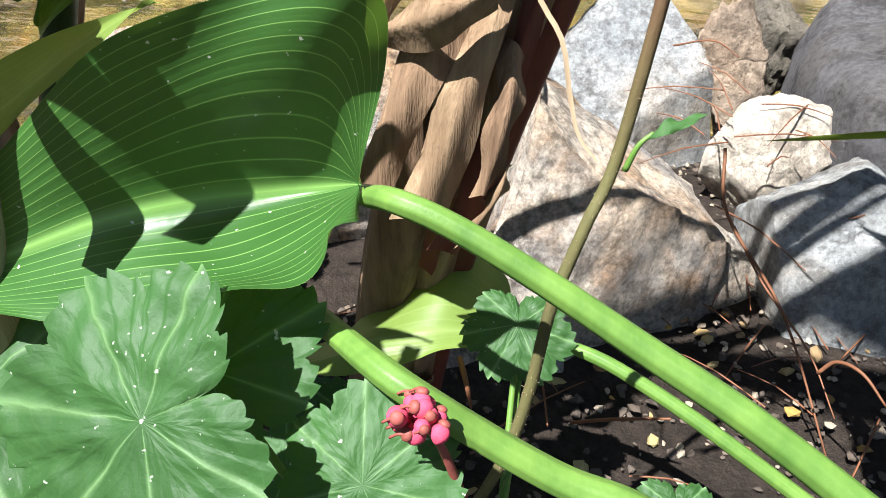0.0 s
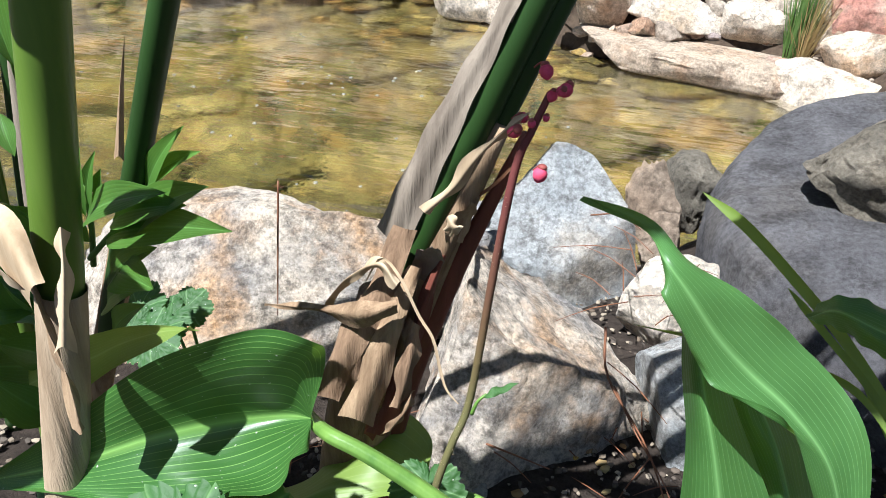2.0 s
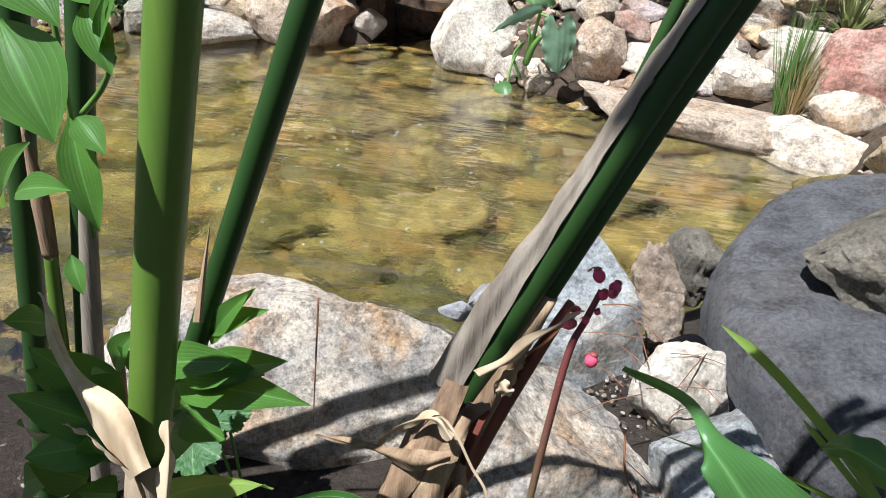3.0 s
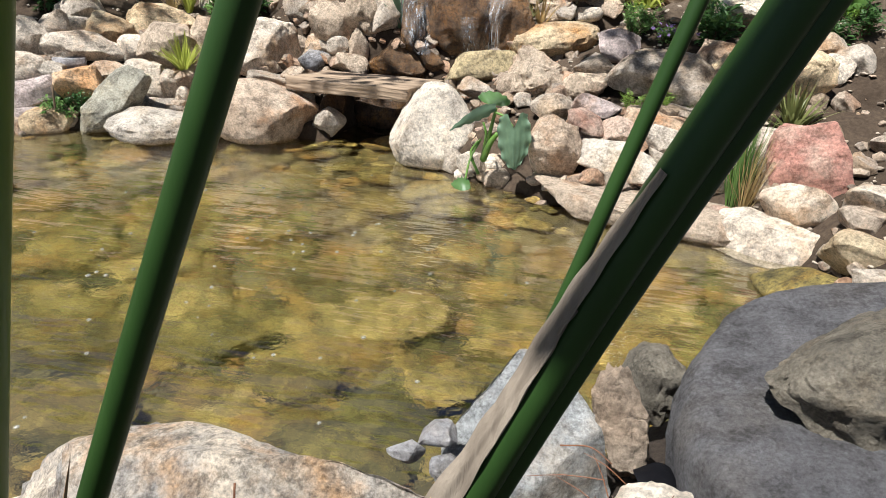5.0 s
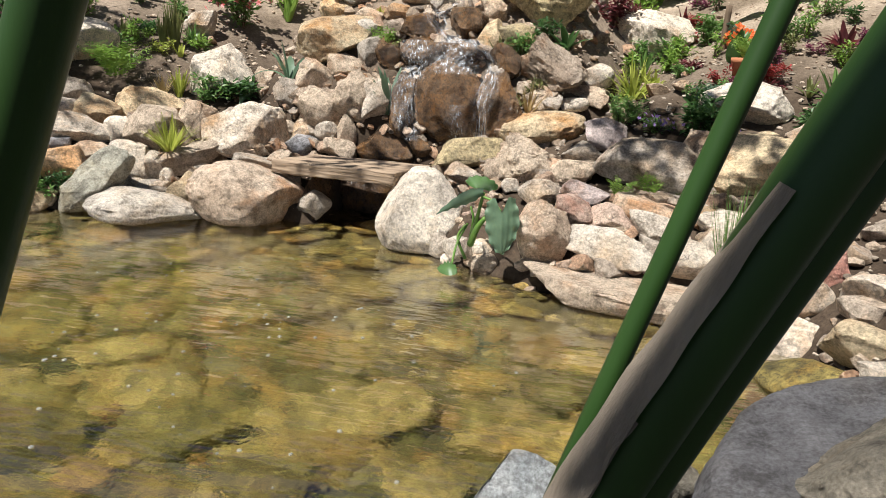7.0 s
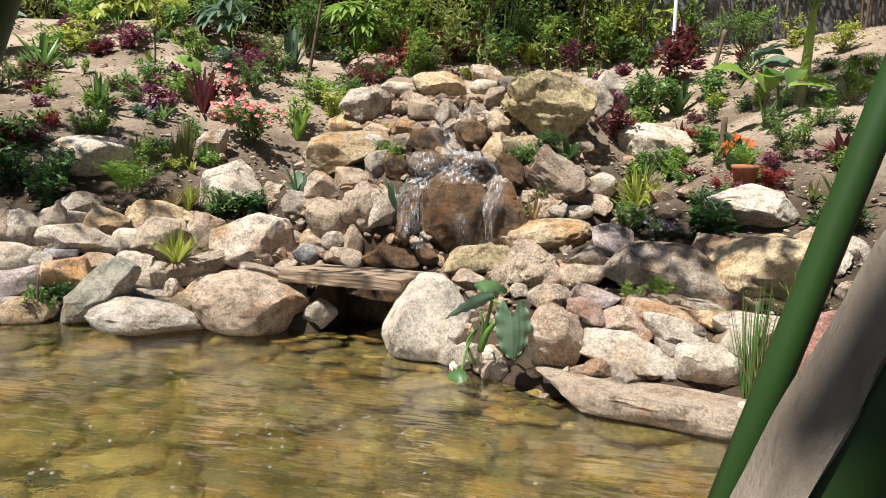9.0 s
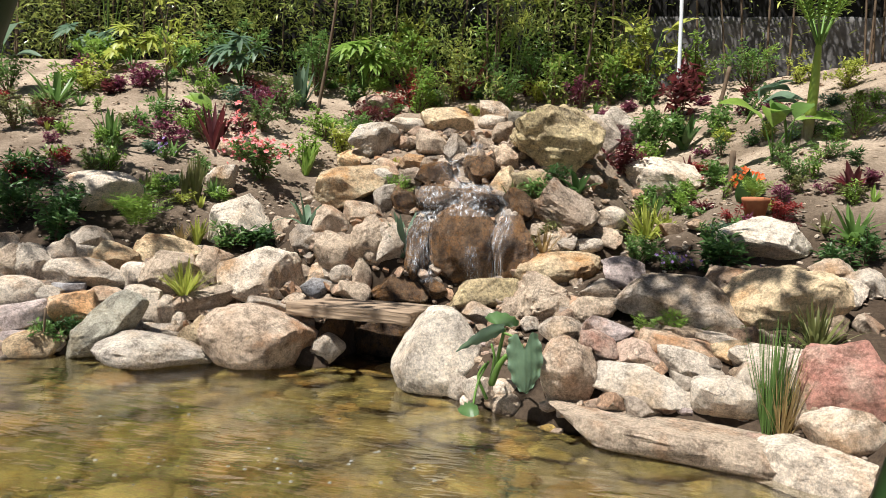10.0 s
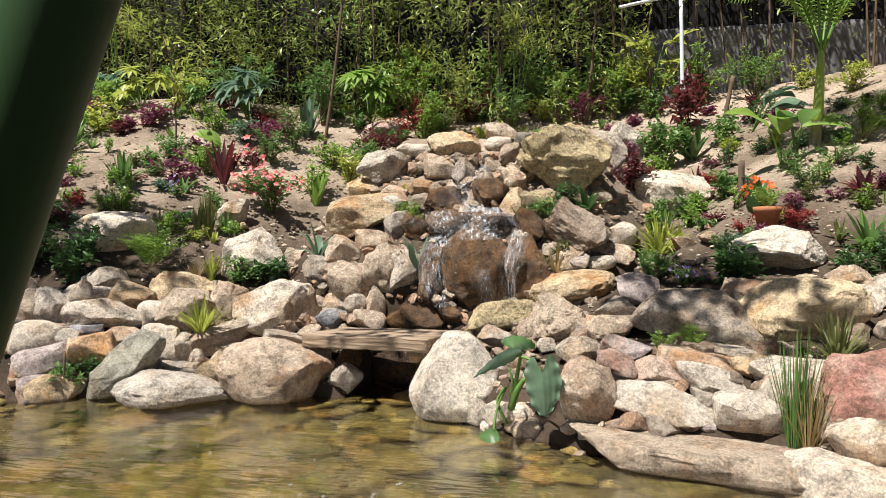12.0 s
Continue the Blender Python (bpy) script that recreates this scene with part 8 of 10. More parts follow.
shrub(1.00, 3.83, 0.211, 0.080, 0.021, 160, "mid", "flowering_plant", "low plant with pale violet flowers", "plant", flowers="violet", flower_count=26, flower_size=0.021, up=0.6, sprays=9)
shrub(-2.03, 4.90, 0.186, 0.097, 0.030, 110, "mid", "flowering_plant", "low plant with blue flowers", "plant", flowers="violet", flower_count=10, flower_size=0.033, up=0.6, sprays=9)
shrub(1.43, 4.54, 0.125, 0.085, 0.023, 50, "dark", "flowering_plant", "orange flower head above a dark rosette", "plant", flowers="orange", flower_count=26, flower_size=0.063, up=0.6, sprays=9)
shrub(1.33, 3.73, 0.132, 0.057, 0.018, 60, "dark", "flowering_plant", "low plant with violet flowers between rocks", "plant", flowers="violet", flower_count=8, flower_size=0.018, up=0.6, sprays=9)
shrub(-0.55, 7.48, 0.144, 0.222, 0.044, 40, "mid", "flowering_plant", "tall stem with rose pink flowers", "plant", flowers="rose", flower_count=9, flower_size=0.078, up=0.6, sprays=4)
shrub(0.72, 7.37, 0.136, 0.367, 0.042, 40, "mid", "flowering_plant", "tall stem with rose pink flowers", "plant", flowers="rose", flower_count=9, flower_size=0.073, up=0.6, sprays=4)
shrub(-0.30, 7.50, 0.144, 0.166, 0.044, 40, "mid", "flowering_plant", "tall stem with rose pink flowers", "plant", flowers="rose", flower_count=9, flower_size=0.077, up=0.6, sprays=4)
shrub(1.02, 7.30, 0.134, 0.206, 0.041, 40, "mid", "flowering_plant", "tall stem with rose pink flowers", "plant", flowers="rose", flower_count=9, flower_size=0.072, up=0.6, sprays=4)
broad_plant(1.68, 4.98, 0.299, 3, 0.268, 0.132, "fresh", "crinum with broad bright green leaves", "crinum", 0.50)
broad_plant(1.75, 4.97, 0.344, 3, 0.250, 0.113, "mid", "crinum with broad green leaves", "crinum", 0.40)
broad_plant(-1.98, 5.42, 0.310, 2, 0.248, 0.140, "fresh", "plant with one broad upright bright leaf", "broad_leaved_plant", 0.15)
broad_plant(1.72, 5.87, 0.271, 4, 0.232, 0.178, "blue", "grey green round leaved plant", "broad_leaved_plant", 0.60)
broad_plant(-0.41, 7.47, 0.331, 3, 0.276, 0.144, "mid", "green broad leaved plant", "broad_leaved_plant", 0.40)
broad_plant(-4.09, 5.71, 0.519, 4, 0.425, 0.113, "blue", "tall grey green leaved plant", "broad_leaved_plant", 0.35)
broad_plant(1.17, 7.28, 0.663, 5, 0.306, 0.173, "yellow", "tall yellow green leaved plant before the hedge", "broad_leaved_plant", 0.35)
lobed_plant(-2.28, 6.37, 0.495, 0.742, "blue", "large blue green fingered leaf plant", 8)
lobed_plant(-1.38, 7.00, 0.584, 0.796, "fresh", "bright green fingered leaf plant", 9)
lobed_plant(-2.57, 6.21, 0.389, 0.438, "mid", "green fingered leaf plant before the hedge", 6)
lobed_plant(-3.19, 6.16, 0.444, 0.592, "yellow", "yellow green fingered leaf plant", 7)
lobed_plant(-3.80, 6.36, 0.467, 0.623, "blue", "blue green fingered leaf plant", 7)
fern(-1.69, 4.17, 0.337, 0.215, "fresh", "feathery fresh green fern", 26)
fern(0.88, 3.34, 0.117, 0.098, "fresh", "feathery light green fern on the terrace", 18)
fern(0.98, 3.37, 0.118, 0.110, "fresh", "feathery light green fern on the terrace", 18)
fern(-0.23, 4.22, 0.114, 0.143, "fresh", "fern growing on wet rocks", 12)
shrub(1.26, 4.89, 0.128, 0.093, 0.035, 68, "red", "herb", "small red leaved herb on the planted slope", "plant", up=0.6, sprays=6)
shrub(1.12, 4.91, 0.138, 0.142, 0.038, 123, "olive", "herb", "small olive green herb on the planted slope", "plant", up=0.6, sprays=6)
shrub(-2.51, 5.15, 0.115, 0.081, 0.040, 66, "olive", "herb", "small olive green herb on the planted slope", "plant", up=0.6, sprays=6)
shrub(-1.69, 7.20, 0.108, 0.065, 0.052, 78, "yellow", "herb", "small yellow green herb on the planted slope", "plant", up=0.6, sprays=6)
shrub(1.52, 5.66, 0.105, 0.201, 0.028, 87, "fresh", "herb", "slender upright herb on the planted slope", "plant", up=0.6, sprays=5)
shrub(-2.75, 4.76, 0.118, 0.108, 0.028, 102, "purple", "herb", "small purple leaved herb on the planted slope", "plant", up=0.6, sprays=6)
shrub(1.49, 4.04, 0.167, 0.091, 0.022, 72, "maroon", "herb", "small maroon leaved herb on the planted slope", "plant", up=0.6, sprays=6)
tuft(1.63, 6.05, 0.082, 19, 0.56, 0.0167, "yellow", "grass_tuft", "small strap leaved tuft on the planted slope", "grass", 0.40)
tuft(1.65, 4.00, 0.111, 13, 0.98, 0.0169, "olive", "grass_tuft", "small strap leaved tuft on the planted slope", "grass", 0.45)
shrub(-3.79, 5.45, 0.163, 0.128, 0.039, 102, "red", "herb", "small red leaved herb on the planted slope", "plant", up=0.6, sprays=6)
shrub(1.40, 3.96, 0.111, 0.116, 0.021, 68, "olive", "herb", "slender upright herb on the planted slope", "plant", up=0.6, sprays=5)
shrub(1.71, 3.85, 0.091, 0.081, 0.020, 94, "fresh", "herb", "small fresh green herb on the planted slope", "plant", up=0.6, sprays=6)
shrub(-1.31, 7.25, 0.141, 0.076, 0.057, 66, "fresh", "herb", "small fresh green herb on the planted slope", "plant", up=0.6, sprays=6)
shrub(0.99, 4.97, 0.117, 0.131, 0.024, 55, "fresh", "herb", "slender upright herb on the planted slope", "plant", up=0.6, sprays=5)
shrub(-2.97, 5.71, 0.100, 0.144, 0.043, 117, "purple", "herb", "small purple leaved herb on the planted slope", "plant", up=0.6, sprays=6)
shrub(1.44, 4.56, 0.099, 0.127, 0.024, 133, "blue", "herb", "small blue green herb on the planted slope", "plant", up=0.6, sprays=6)
shrub(0.87, 7.19, 0.161, 0.112, 0.036, 138, "maroon", "herb", "small maroon leaved herb on the planted slope", "plant", up=0.6, sprays=6)
shrub(1.39, 4.04, 0.123, 0.118, 0.028, 116, "purple", "herb", "small purple leaved herb on the planted slope", "plant", up=0.6, sprays=6)
shrub(2.29, 5.25, 0.081, 0.122, 0.030, 76, "fresh", "herb", "slender upright herb on the planted slope", "plant", up=0.6, sprays=5)
shrub(1.94, 4.33, 0.119, 0.087, 0.023, 126, "purple", "herb", "small purple leaved herb on the planted slope", "plant", up=0.6, sprays=6)
shrub(1.31, 4.11, 0.115, 0.126, 0.023, 122, "red", "herb", "small red leaved herb on the planted slope", "plant", up=0.6, sprays=6)
tuft(1.06, 4.34, 0.118, 15, 0.83, 0.0199, "yellow", "grass_tuft", "small strap leaved tuft on the planted slope", "grass", 0.28)
shrub(-2.34, 5.10, 0.149, 0.097, 0.043, 85, "mid", "herb", "small green herb on the planted slope", "plant", up=0.6, sprays=6)
tuft(-2.01, 4.97, 0.163, 10, 0.86, 0.0266, "mid", "grass_tuft", "small strap leaved tuft on the planted slope", "grass", 0.48)
shrub(1.03, 6.77, 0.184, 0.078, 0.038, 137, "purple", "herb", "small purple leaved herb on the planted slope", "plant", up=0.6, sprays=6)
shrub(2.16, 5.13, 0.052, 0.102, 0.029, 87, "olive", "herb", "slender upright herb on the planted slope", "plant", up=0.6, sprays=5)
shrub(-3.94, 5.39, 0.151, 0.097, 0.030, 104, "fresh", "herb", "small fresh green herb on the planted slope", "plant", up=0.6, sprays=6)
shrub(1.23, 4.03, 0.131, 0.089, 0.024, 93, "blue", "herb", "small blue green herb on the planted slope", "plant", up=0.6, sprays=6)
tuft(1.03, 4.55, 0.115, 18, 0.77, 0.0129, "yellow", "grass_tuft", "small strap leaved tuft on the planted slope", "grass", 0.47)
shrub(-2.88, 6.07, 0.187, 0.070, 0.046, 68, "mid", "herb", "small green herb on the planted slope", "plant", up=0.6, sprays=6)
tuft(-2.95, 4.96, 0.080, 14, 0.65, 0.0198, "yellow", "grass_tuft", "small strap leaved tuft on the planted slope", "grass", 0.22)
shrub(-3.22, 5.37, 0.137, 0.175, 0.033, 74, "mid", "herb", "slender upright herb on the planted slope", "plant", up=0.6, sprays=5)
shrub(-3.56, 5.08, 0.133, 0.073, 0.044, 93, "blue", "herb", "small blue green herb on the planted slope", "plant", up=0.6, sprays=6)
shrub(-1.68, 5.16, 0.145, 0.195, 0.029, 53, "mid", "herb", "slender upright herb on the planted slope", "plant", up=0.6, sprays=5)
shrub(-2.19, 4.62, 0.136, 0.244, 0.030, 70, "mid", "herb", "slender upright herb on the planted slope", "plant", up=0.6, sprays=5)
shrub(-2.24, 5.50, 0.205, 0.153, 0.035, 129, "purple", "herb", "small purple leaved herb on the planted slope", "plant", up=0.6, sprays=6)
shrub(-1.80, 4.66, 0.157, 0.085, 0.032, 127, "dark", "herb", "small dark green herb on the planted slope", "plant", up=0.6, sprays=6)
shrub(-2.37, 4.33, 0.114, 0.103, 0.035, 68, "blue", "herb", "small blue green herb on the planted slope", "plant", up=0.6, sprays=6)
shrub(1.97, 4.88, 0.055, 0.095, 0.026, 91, "fresh", "herb", "slender upright herb on the planted slope", "plant", up=0.6, sprays=5)
tuft(-1.88, 4.53, 0.131, 14, 0.61, 0.0234, "olive", "grass_tuft", "small strap leaved tuft on the planted slope", "grass", 0.23)
shrub(-2.37, 4.92, 0.192, 0.085, 0.043, 87, "maroon", "herb", "small maroon leaved herb on the planted slope", "plant", up=0.6, sprays=6)
shrub(1.74, 5.36, 0.102, 0.121, 0.027, 132, "yellow", "herb", "small yellow green herb on the planted slope", "plant", up=0.6, sprays=6)
shrub(-2.87, 5.97, 0.088, 0.151, 0.044, 71, "olive", "herb", "slender upright herb on the planted slope", "plant", up=0.6, sprays=5)
tuft(1.83, 5.16, 0.106, 20, 0.93, 0.0184, "fresh", "grass_tuft", "small strap leaved tuft on the planted slope", "grass", 0.47)
shrub(1.76, 4.33, 0.127, 0.071, 0.020, 70, "purple", "herb", "small purple leaved herb on the planted slope", "plant", up=0.6, sprays=6)
shrub(-1.83, 7.08, 0.084, 0.182, 0.048, 101, "fresh", "herb", "slender upright herb on the planted slope", "plant", up=0.6, sprays=5)
shrub(-2.14, 4.93, 0.117, 0.080, 0.036, 127, "blue", "herb", "small blue green herb on the planted slope", "plant", up=0.6, sprays=6)
shrub(-2.59, 4.35, 0.193, 0.132, 0.032, 80, "red", "herb", "small red leaved herb on the planted slope", "plant", up=0.6, sprays=6)
shrub(-2.54, 4.44, 0.198, 0.111, 0.039, 142, "olive", "herb", "small olive green herb on the planted slope", "plant", up=0.6, sprays=6)
shrub(-3.26, 5.19, 0.139, 0.067, 0.039, 100, "blue", "herb", "small blue green herb on the planted slope", "plant", up=0.6, sprays=6)
shrub(1.04, 6.02, 0.108, 0.143, 0.036, 74, "dark", "herb", "small dark green herb on the planted slope", "plant", up=0.6, sprays=6)
shrub(1.65, 5.35, 0.114, 0.117, 0.034, 70, "dark", "herb", "small dark green herb on the planted slope", "plant", up=0.6, sprays=6)
shrub(1.85, 6.41, 0.121, 0.106, 0.036, 119, "maroon", "herb", "small maroon leaved herb on the planted slope", "plant", up=0.6, sprays=6)
shrub(1.33, 6.12, 0.118, 0.098, 0.038, 70, "olive", "herb", "small olive green herb on the planted slope", "plant", up=0.6, sprays=6)
shrub(1.34, 4.01, 0.146, 0.121, 0.029, 65, "mid", "herb", "small green herb on the planted slope", "plant", up=0.6, sprays=6)
shrub(-3.20, 5.01, 0.085, 0.204, 0.035, 64, "mid", "herb", "slender upright herb on the planted slope", "plant", up=0.6, sprays=5)
shrub(-2.66, 4.13, 0.169, 0.073, 0.036, 148, "olive", "herb", "small olive green herb on the planted slope", "plant", up=0.6, sprays=6)
shrub(-1.47, 4.68, 0.191, 0.088, 0.034, 80, "fresh", "herb", "small fresh green herb on the planted slope", "plant", up=0.6, sprays=6)
tuft(0.20, 6.85, 0.098, 11, 0.78, 0.0231, "fresh", "grass_tuft", "small strap leaved tuft on the planted slope", "grass", 0.23)
shrub(-2.00, 5.29, 0.139, 0.145, 0.030, 100, "olive", "herb", "slender upright herb on the planted slope", "plant", up=0.6, sprays=5)
tuft(0.74, 6.85, 0.100, 19, 0.59, 0.0353, "mid", "grass_tuft", "small strap leaved tuft on the planted slope", "grass", 0.42)
shrub(1.28, 6.29, 0.186, 0.090, 0.033, 110, "fresh", "herb", "small fresh green herb on the planted slope", "plant", up=0.6, sprays=6)
shrub(-1.87, 6.31, 0.098, 0.219, 0.036, 104, "fresh", "herb", "slender upright herb on the planted slope", "plant", up=0.6, sprays=5)
shrub(-2.55, 4.58, 0.153, 0.094, 0.038, 106, "fresh", "herb", "small fresh green herb on the planted slope", "plant", up=0.6, sprays=6)
tuft(1.91, 4.20, 0.090, 18, 0.91, 0.0101, "fresh", "grass_tuft", "small strap leaved tuft on the planted slope", "grass", 0.41)
shrub(-2.42, 5.21, 0.160, 0.144, 0.044, 94, "mid", "herb", "small green herb on the planted slope", "plant", up=0.6, sprays=6)
shrub(0.95, 4.29, 0.089, 0.220, 0.023, 78, "olive", "herb", "slender upright herb on the planted slope", "plant", up=0.6, sprays=5)
shrub(-3.46, 5.44, 0.126, 0.065, 0.042, 92, "mid", "herb", "small green herb on the planted slope", "plant", up=0.6, sprays=6)
shrub(1.31, 5.18, 0.162, 0.083, 0.035, 86, "red", "herb", "small red leaved herb on the planted slope", "plant", up=0.6, sprays=6)
shrub(1.55, 6.57, 0.110, 0.079, 0.038, 105, "purple", "herb", "small purple leaved herb on the planted slope", "plant", up=0.6, sprays=6)
shrub(-2.28, 4.59, 0.120, 0.090, 0.031, 98, "blue", "herb", "small blue green herb on the planted slope", "plant", up=0.6, sprays=6)
shrub(2.24, 5.34, 0.062, 0.111, 0.028, 104, "olive", "herb", "slender upright herb on the planted slope", "plant", up=0.6, sprays=5)
tuft(-2.59, 5.69, 0.109, 13, 0.57, 0.0256, "fresh", "grass_tuft", "small strap leaved tuft on the planted slope", "grass", 0.28)
tuft(-1.90, 5.65, 0.103, 16, 0.77, 0.0197, "mid", "grass_tuft", "small strap leaved tuft on the planted slope", "grass", 0.49)
shrub(1.42, 5.46, 0.170, 0.079, 0.031, 64, "purple", "herb", "small purple leaved herb on the planted slope", "plant", up=0.6, sprays=6)
shrub(1.06, 5.05, 0.172, 0.075, 0.025, 72, "fresh", "herb", "small fresh green herb on the planted slope", "plant", up=0.6, sprays=6)
tuft(0.95, 7.16, 0.125, 12, 0.74, 0.0351, "yellow", "grass_tuft", "small strap leaved tuft on the planted slope", "grass", 0.26)
shrub(1.91, 6.16, 0.064, 0.167, 0.030, 70, "mid", "herb", "slender upright herb on the planted slope", "plant", up=0.6, sprays=5)
shrub(1.20, 4.04, 0.150, 0.063, 0.027, 132, "dark", "herb", "small dark green herb on the planted slope", "plant", up=0.6, sprays=6)
shrub(1.82, 4.17, 0.060, 0.133, 0.025, 80, "fresh", "herb", "slender upright herb on the planted slope", "plant", up=0.6, sprays=5)
shrub(-0.36, 7.23, 0.174, 0.157, 0.055, 115, "dark", "herb", "small dark green herb on the planted slope", "plant", up=0.6, sprays=6)
shrub(1.75, 6.10, 0.124, 0.071, 0.031, 80, "purple", "herb", "small purple leaved herb on the planted slope", "plant", up=0.6, sprays=6)
tuft(-1.55, 4.69, 0.156, 19, 0.73, 0.0179, "mid", "grass_tuft", "small strap leaved tuft on the planted slope", "grass", 0.44)
shrub(0.67, 7.17, 0.148, 0.113, 0.048, 124, "olive", "herb", "small olive green herb on the planted slope", "plant", up=0.6, sprays=6)
shrub(-2.17, 6.49, 0.127, 0.070, 0.046, 114, "red", "herb", "small red leaved herb on the planted slope", "plant", up=0.6, sprays=6)
shrub(1.20, 6.97, 0.131, 0.117, 0.037, 140, "olive", "herb", "small olive green herb on the planted slope", "plant", up=0.6, sprays=6)
shrub(-1.83, 5.77, 0.108, 0.144, 0.041, 92, "olive", "herb", "slender upright herb on the planted slope", "plant", up=0.6, sprays=5)
shrub(1.97, 4.90, 0.103, 0.096, 0.028, 110, "dark", "herb", "small dark green herb on the planted slope", "plant", up=0.6, sprays=6)
shrub(-2.78, 4.89, 0.147, 0.148, 0.040, 69, "fresh", "herb", "small fresh green herb on the planted slope", "plant", up=0.6, sprays=6)
shrub(-2.00, 6.29, 0.191, 0.090, 0.042, 63, "red", "herb", "small red leaved herb on the planted slope", "plant", up=0.6, sprays=6)
tuft(-0.64, 7.03, 0.140, 12, 0.64, 0.0375, "olive", "grass_tuft", "small strap leaved tuft on the planted slope", "grass", 0.32)
shrub(-1.71, 7.00, 0.184, 0.085, 0.047, 123, "mid", "herb", "small green herb on the planted slope", "plant", up=0.6, sprays=6)
shrub(-2.22, 4.47, 0.106, 0.182, 0.036, 68, "olive", "herb", "slender upright herb on the planted slope", "plant", up=0.6, sprays=5)
shrub(1.17, 3.93, 0.074, 0.195, 0.019, 78, "mid", "herb", "slender upright herb on the planted slope", "plant", up=0.6, sprays=5)
shrub(-2.84, 5.29, 0.079, 0.174, 0.029, 63, "fresh", "herb", "slender upright herb on the planted slope", "plant", up=0.6, sprays=5)
tuft(1.03, 4.69, 0.147, 14, 0.66, 0.0173, "mid", "grass_tuft", "small strap leaved tuft on the planted slope", "grass", 0.24)
shrub(1.64, 4.36, 0.093, 0.106, 0.022, 125, "olive", "herb", "small olive green herb on the planted slope", "plant", up=0.6, sprays=6)
shrub(1.53, 5.61, 0.095, 0.118, 0.033, 133, "yellow", "herb", "small yellow green herb on the planted slope", "plant", up=0.6, sprays=6)
shrub(2.08, 5.28, 0.131, 0.045, 0.034, 146, "blue", "herb", "small blue green herb on the planted slope", "plant", up=0.6, sprays=6)
shrub(1.35, 3.99, 0.161, 0.083, 0.020, 149, "purple", "herb", "small purple leaved herb on the planted slope", "plant", up=0.6, sprays=6)
shrub(0.82, 6.65, 0.117, 0.085, 0.039, 141, "purple", "herb", "small purple leaved herb on the planted slope", "plant", up=0.6, sprays=6)
shrub(1.75, 5.43, 0.101, 0.138, 0.025, 99, "mid", "herb", "slender upright herb on the planted slope", "plant", up=0.6, sprays=5)
shrub(-0.74, 7.40, 0.186, 0.150, 0.048, 133, "purple", "herb", "small purple leaved herb on the planted slope", "plant", up=0.6, sprays=6)
shrub(1.97, 4.56, 0.095, 0.107, 0.024, 99, "dark", "herb", "small dark green herb on the planted slope", "plant", up=0.6, sprays=6)
shrub(-3.24, 5.20, 0.168, 0.088, 0.045, 132, "olive", "herb", "small olive green herb on the planted slope", "plant", up=0.6, sprays=6)
shrub(-1.33, 7.24, 0.161, 0.100, 0.048, 68, "fresh", "herb", "small fresh green herb on the planted slope", "plant", up=0.6, sprays=6)
shrub(-2.53, 4.25, 0.180, 0.146, 0.039, 79, "red", "herb", "small red leaved herb on the planted slope", "plant", up=0.6, sprays=6)
shrub(-2.36, 4.83, 0.209, 0.149, 0.034, 130, "fresh", "herb", "small fresh green herb on the planted slope", "plant", up=0.6, sprays=6)
shrub(1.73, 4.47, 0.079, 0.176, 0.028, 87, "fresh", "herb", "slender upright herb on the planted slope", "plant", up=0.6, sprays=5)
tuft(0.91, 4.26, 0.125, 13, 0.75, 0.0124, "fresh", "grass_tuft", "small strap leaved tuft on the planted slope", "grass", 0.24)
shrub(-3.16, 5.78, 0.189, 0.105, 0.043, 111, "olive", "herb", "small olive green herb on the planted slope", "plant", up=0.6, sprays=6)
tuft(-3.07, 5.40, 0.133, 14, 0.77, 0.0219, "mid", "grass_tuft", "small strap leaved tuft on the planted slope", "grass", 0.41)
shrub(-0.29, 6.79, 0.189, 0.144, 0.036, 132, "yellow", "herb", "small yellow green herb on the planted slope", "plant", up=0.6, sprays=6)
shrub(1.82, 5.15, 0.131, 0.062, 0.033, 69, "blue", "herb", "small blue green herb on the planted slope", "plant", up=0.6, sprays=6)
tuft(1.18, 5.73, 0.092, 19, 0.53, 0.0245, "fresh", "grass_tuft", "small strap leaved tuft on the planted slope", "grass", 0.41)
tuft(-1.54, 4.54, 0.107, 10, 0.54, 0.0216, "yellow", "grass_tuft", "small strap leaved tuft on the planted slope", "grass", 0.45)
shrub(1.17, 4.35, 0.131, 0.087, 0.026, 146, "mid", "herb", "small green herb on the planted slope", "plant", up=0.6, sprays=6)
tuft(-3.11, 5.87, 0.110, 17, 0.62, 0.0368, "fresh", "grass_tuft", "small strap leaved tuft on the planted slope", "grass", 0.27)
shrub(-2.75, 6.06, 0.096, 0.101, 0.033, 99, "mid", "herb", "small green herb on the planted slope", "plant", up=0.6, sprays=6)
tuft(1.37, 5.53, 0.101, 16, 0.62, 0.0236, "mid", "grass_tuft", "small strap leaved tuft on the planted slope", "grass", 0.33)
shrub(-3.03, 5.67, 0.111, 0.110, 0.043, 95, "maroon", "herb", "small maroon leaved herb on the planted slope", "plant", up=0.6, sprays=6)
shrub(-3.00, 5.01, 0.181, 0.078, 0.038, 88, "maroon", "herb", "small maroon leaved herb on the planted slope", "plant", up=0.6, sprays=6)
shrub(1.46, 4.24, 0.138, 0.065, 0.024, 121, "yellow", "herb", "small yellow green herb on the planted slope", "plant", up=0.6, sprays=6)
shrub(1.83, 4.23, 0.118, 0.084, 0.028, 108, "olive", "herb", "small olive green herb on the planted slope", "plant", up=0.6, sprays=6)
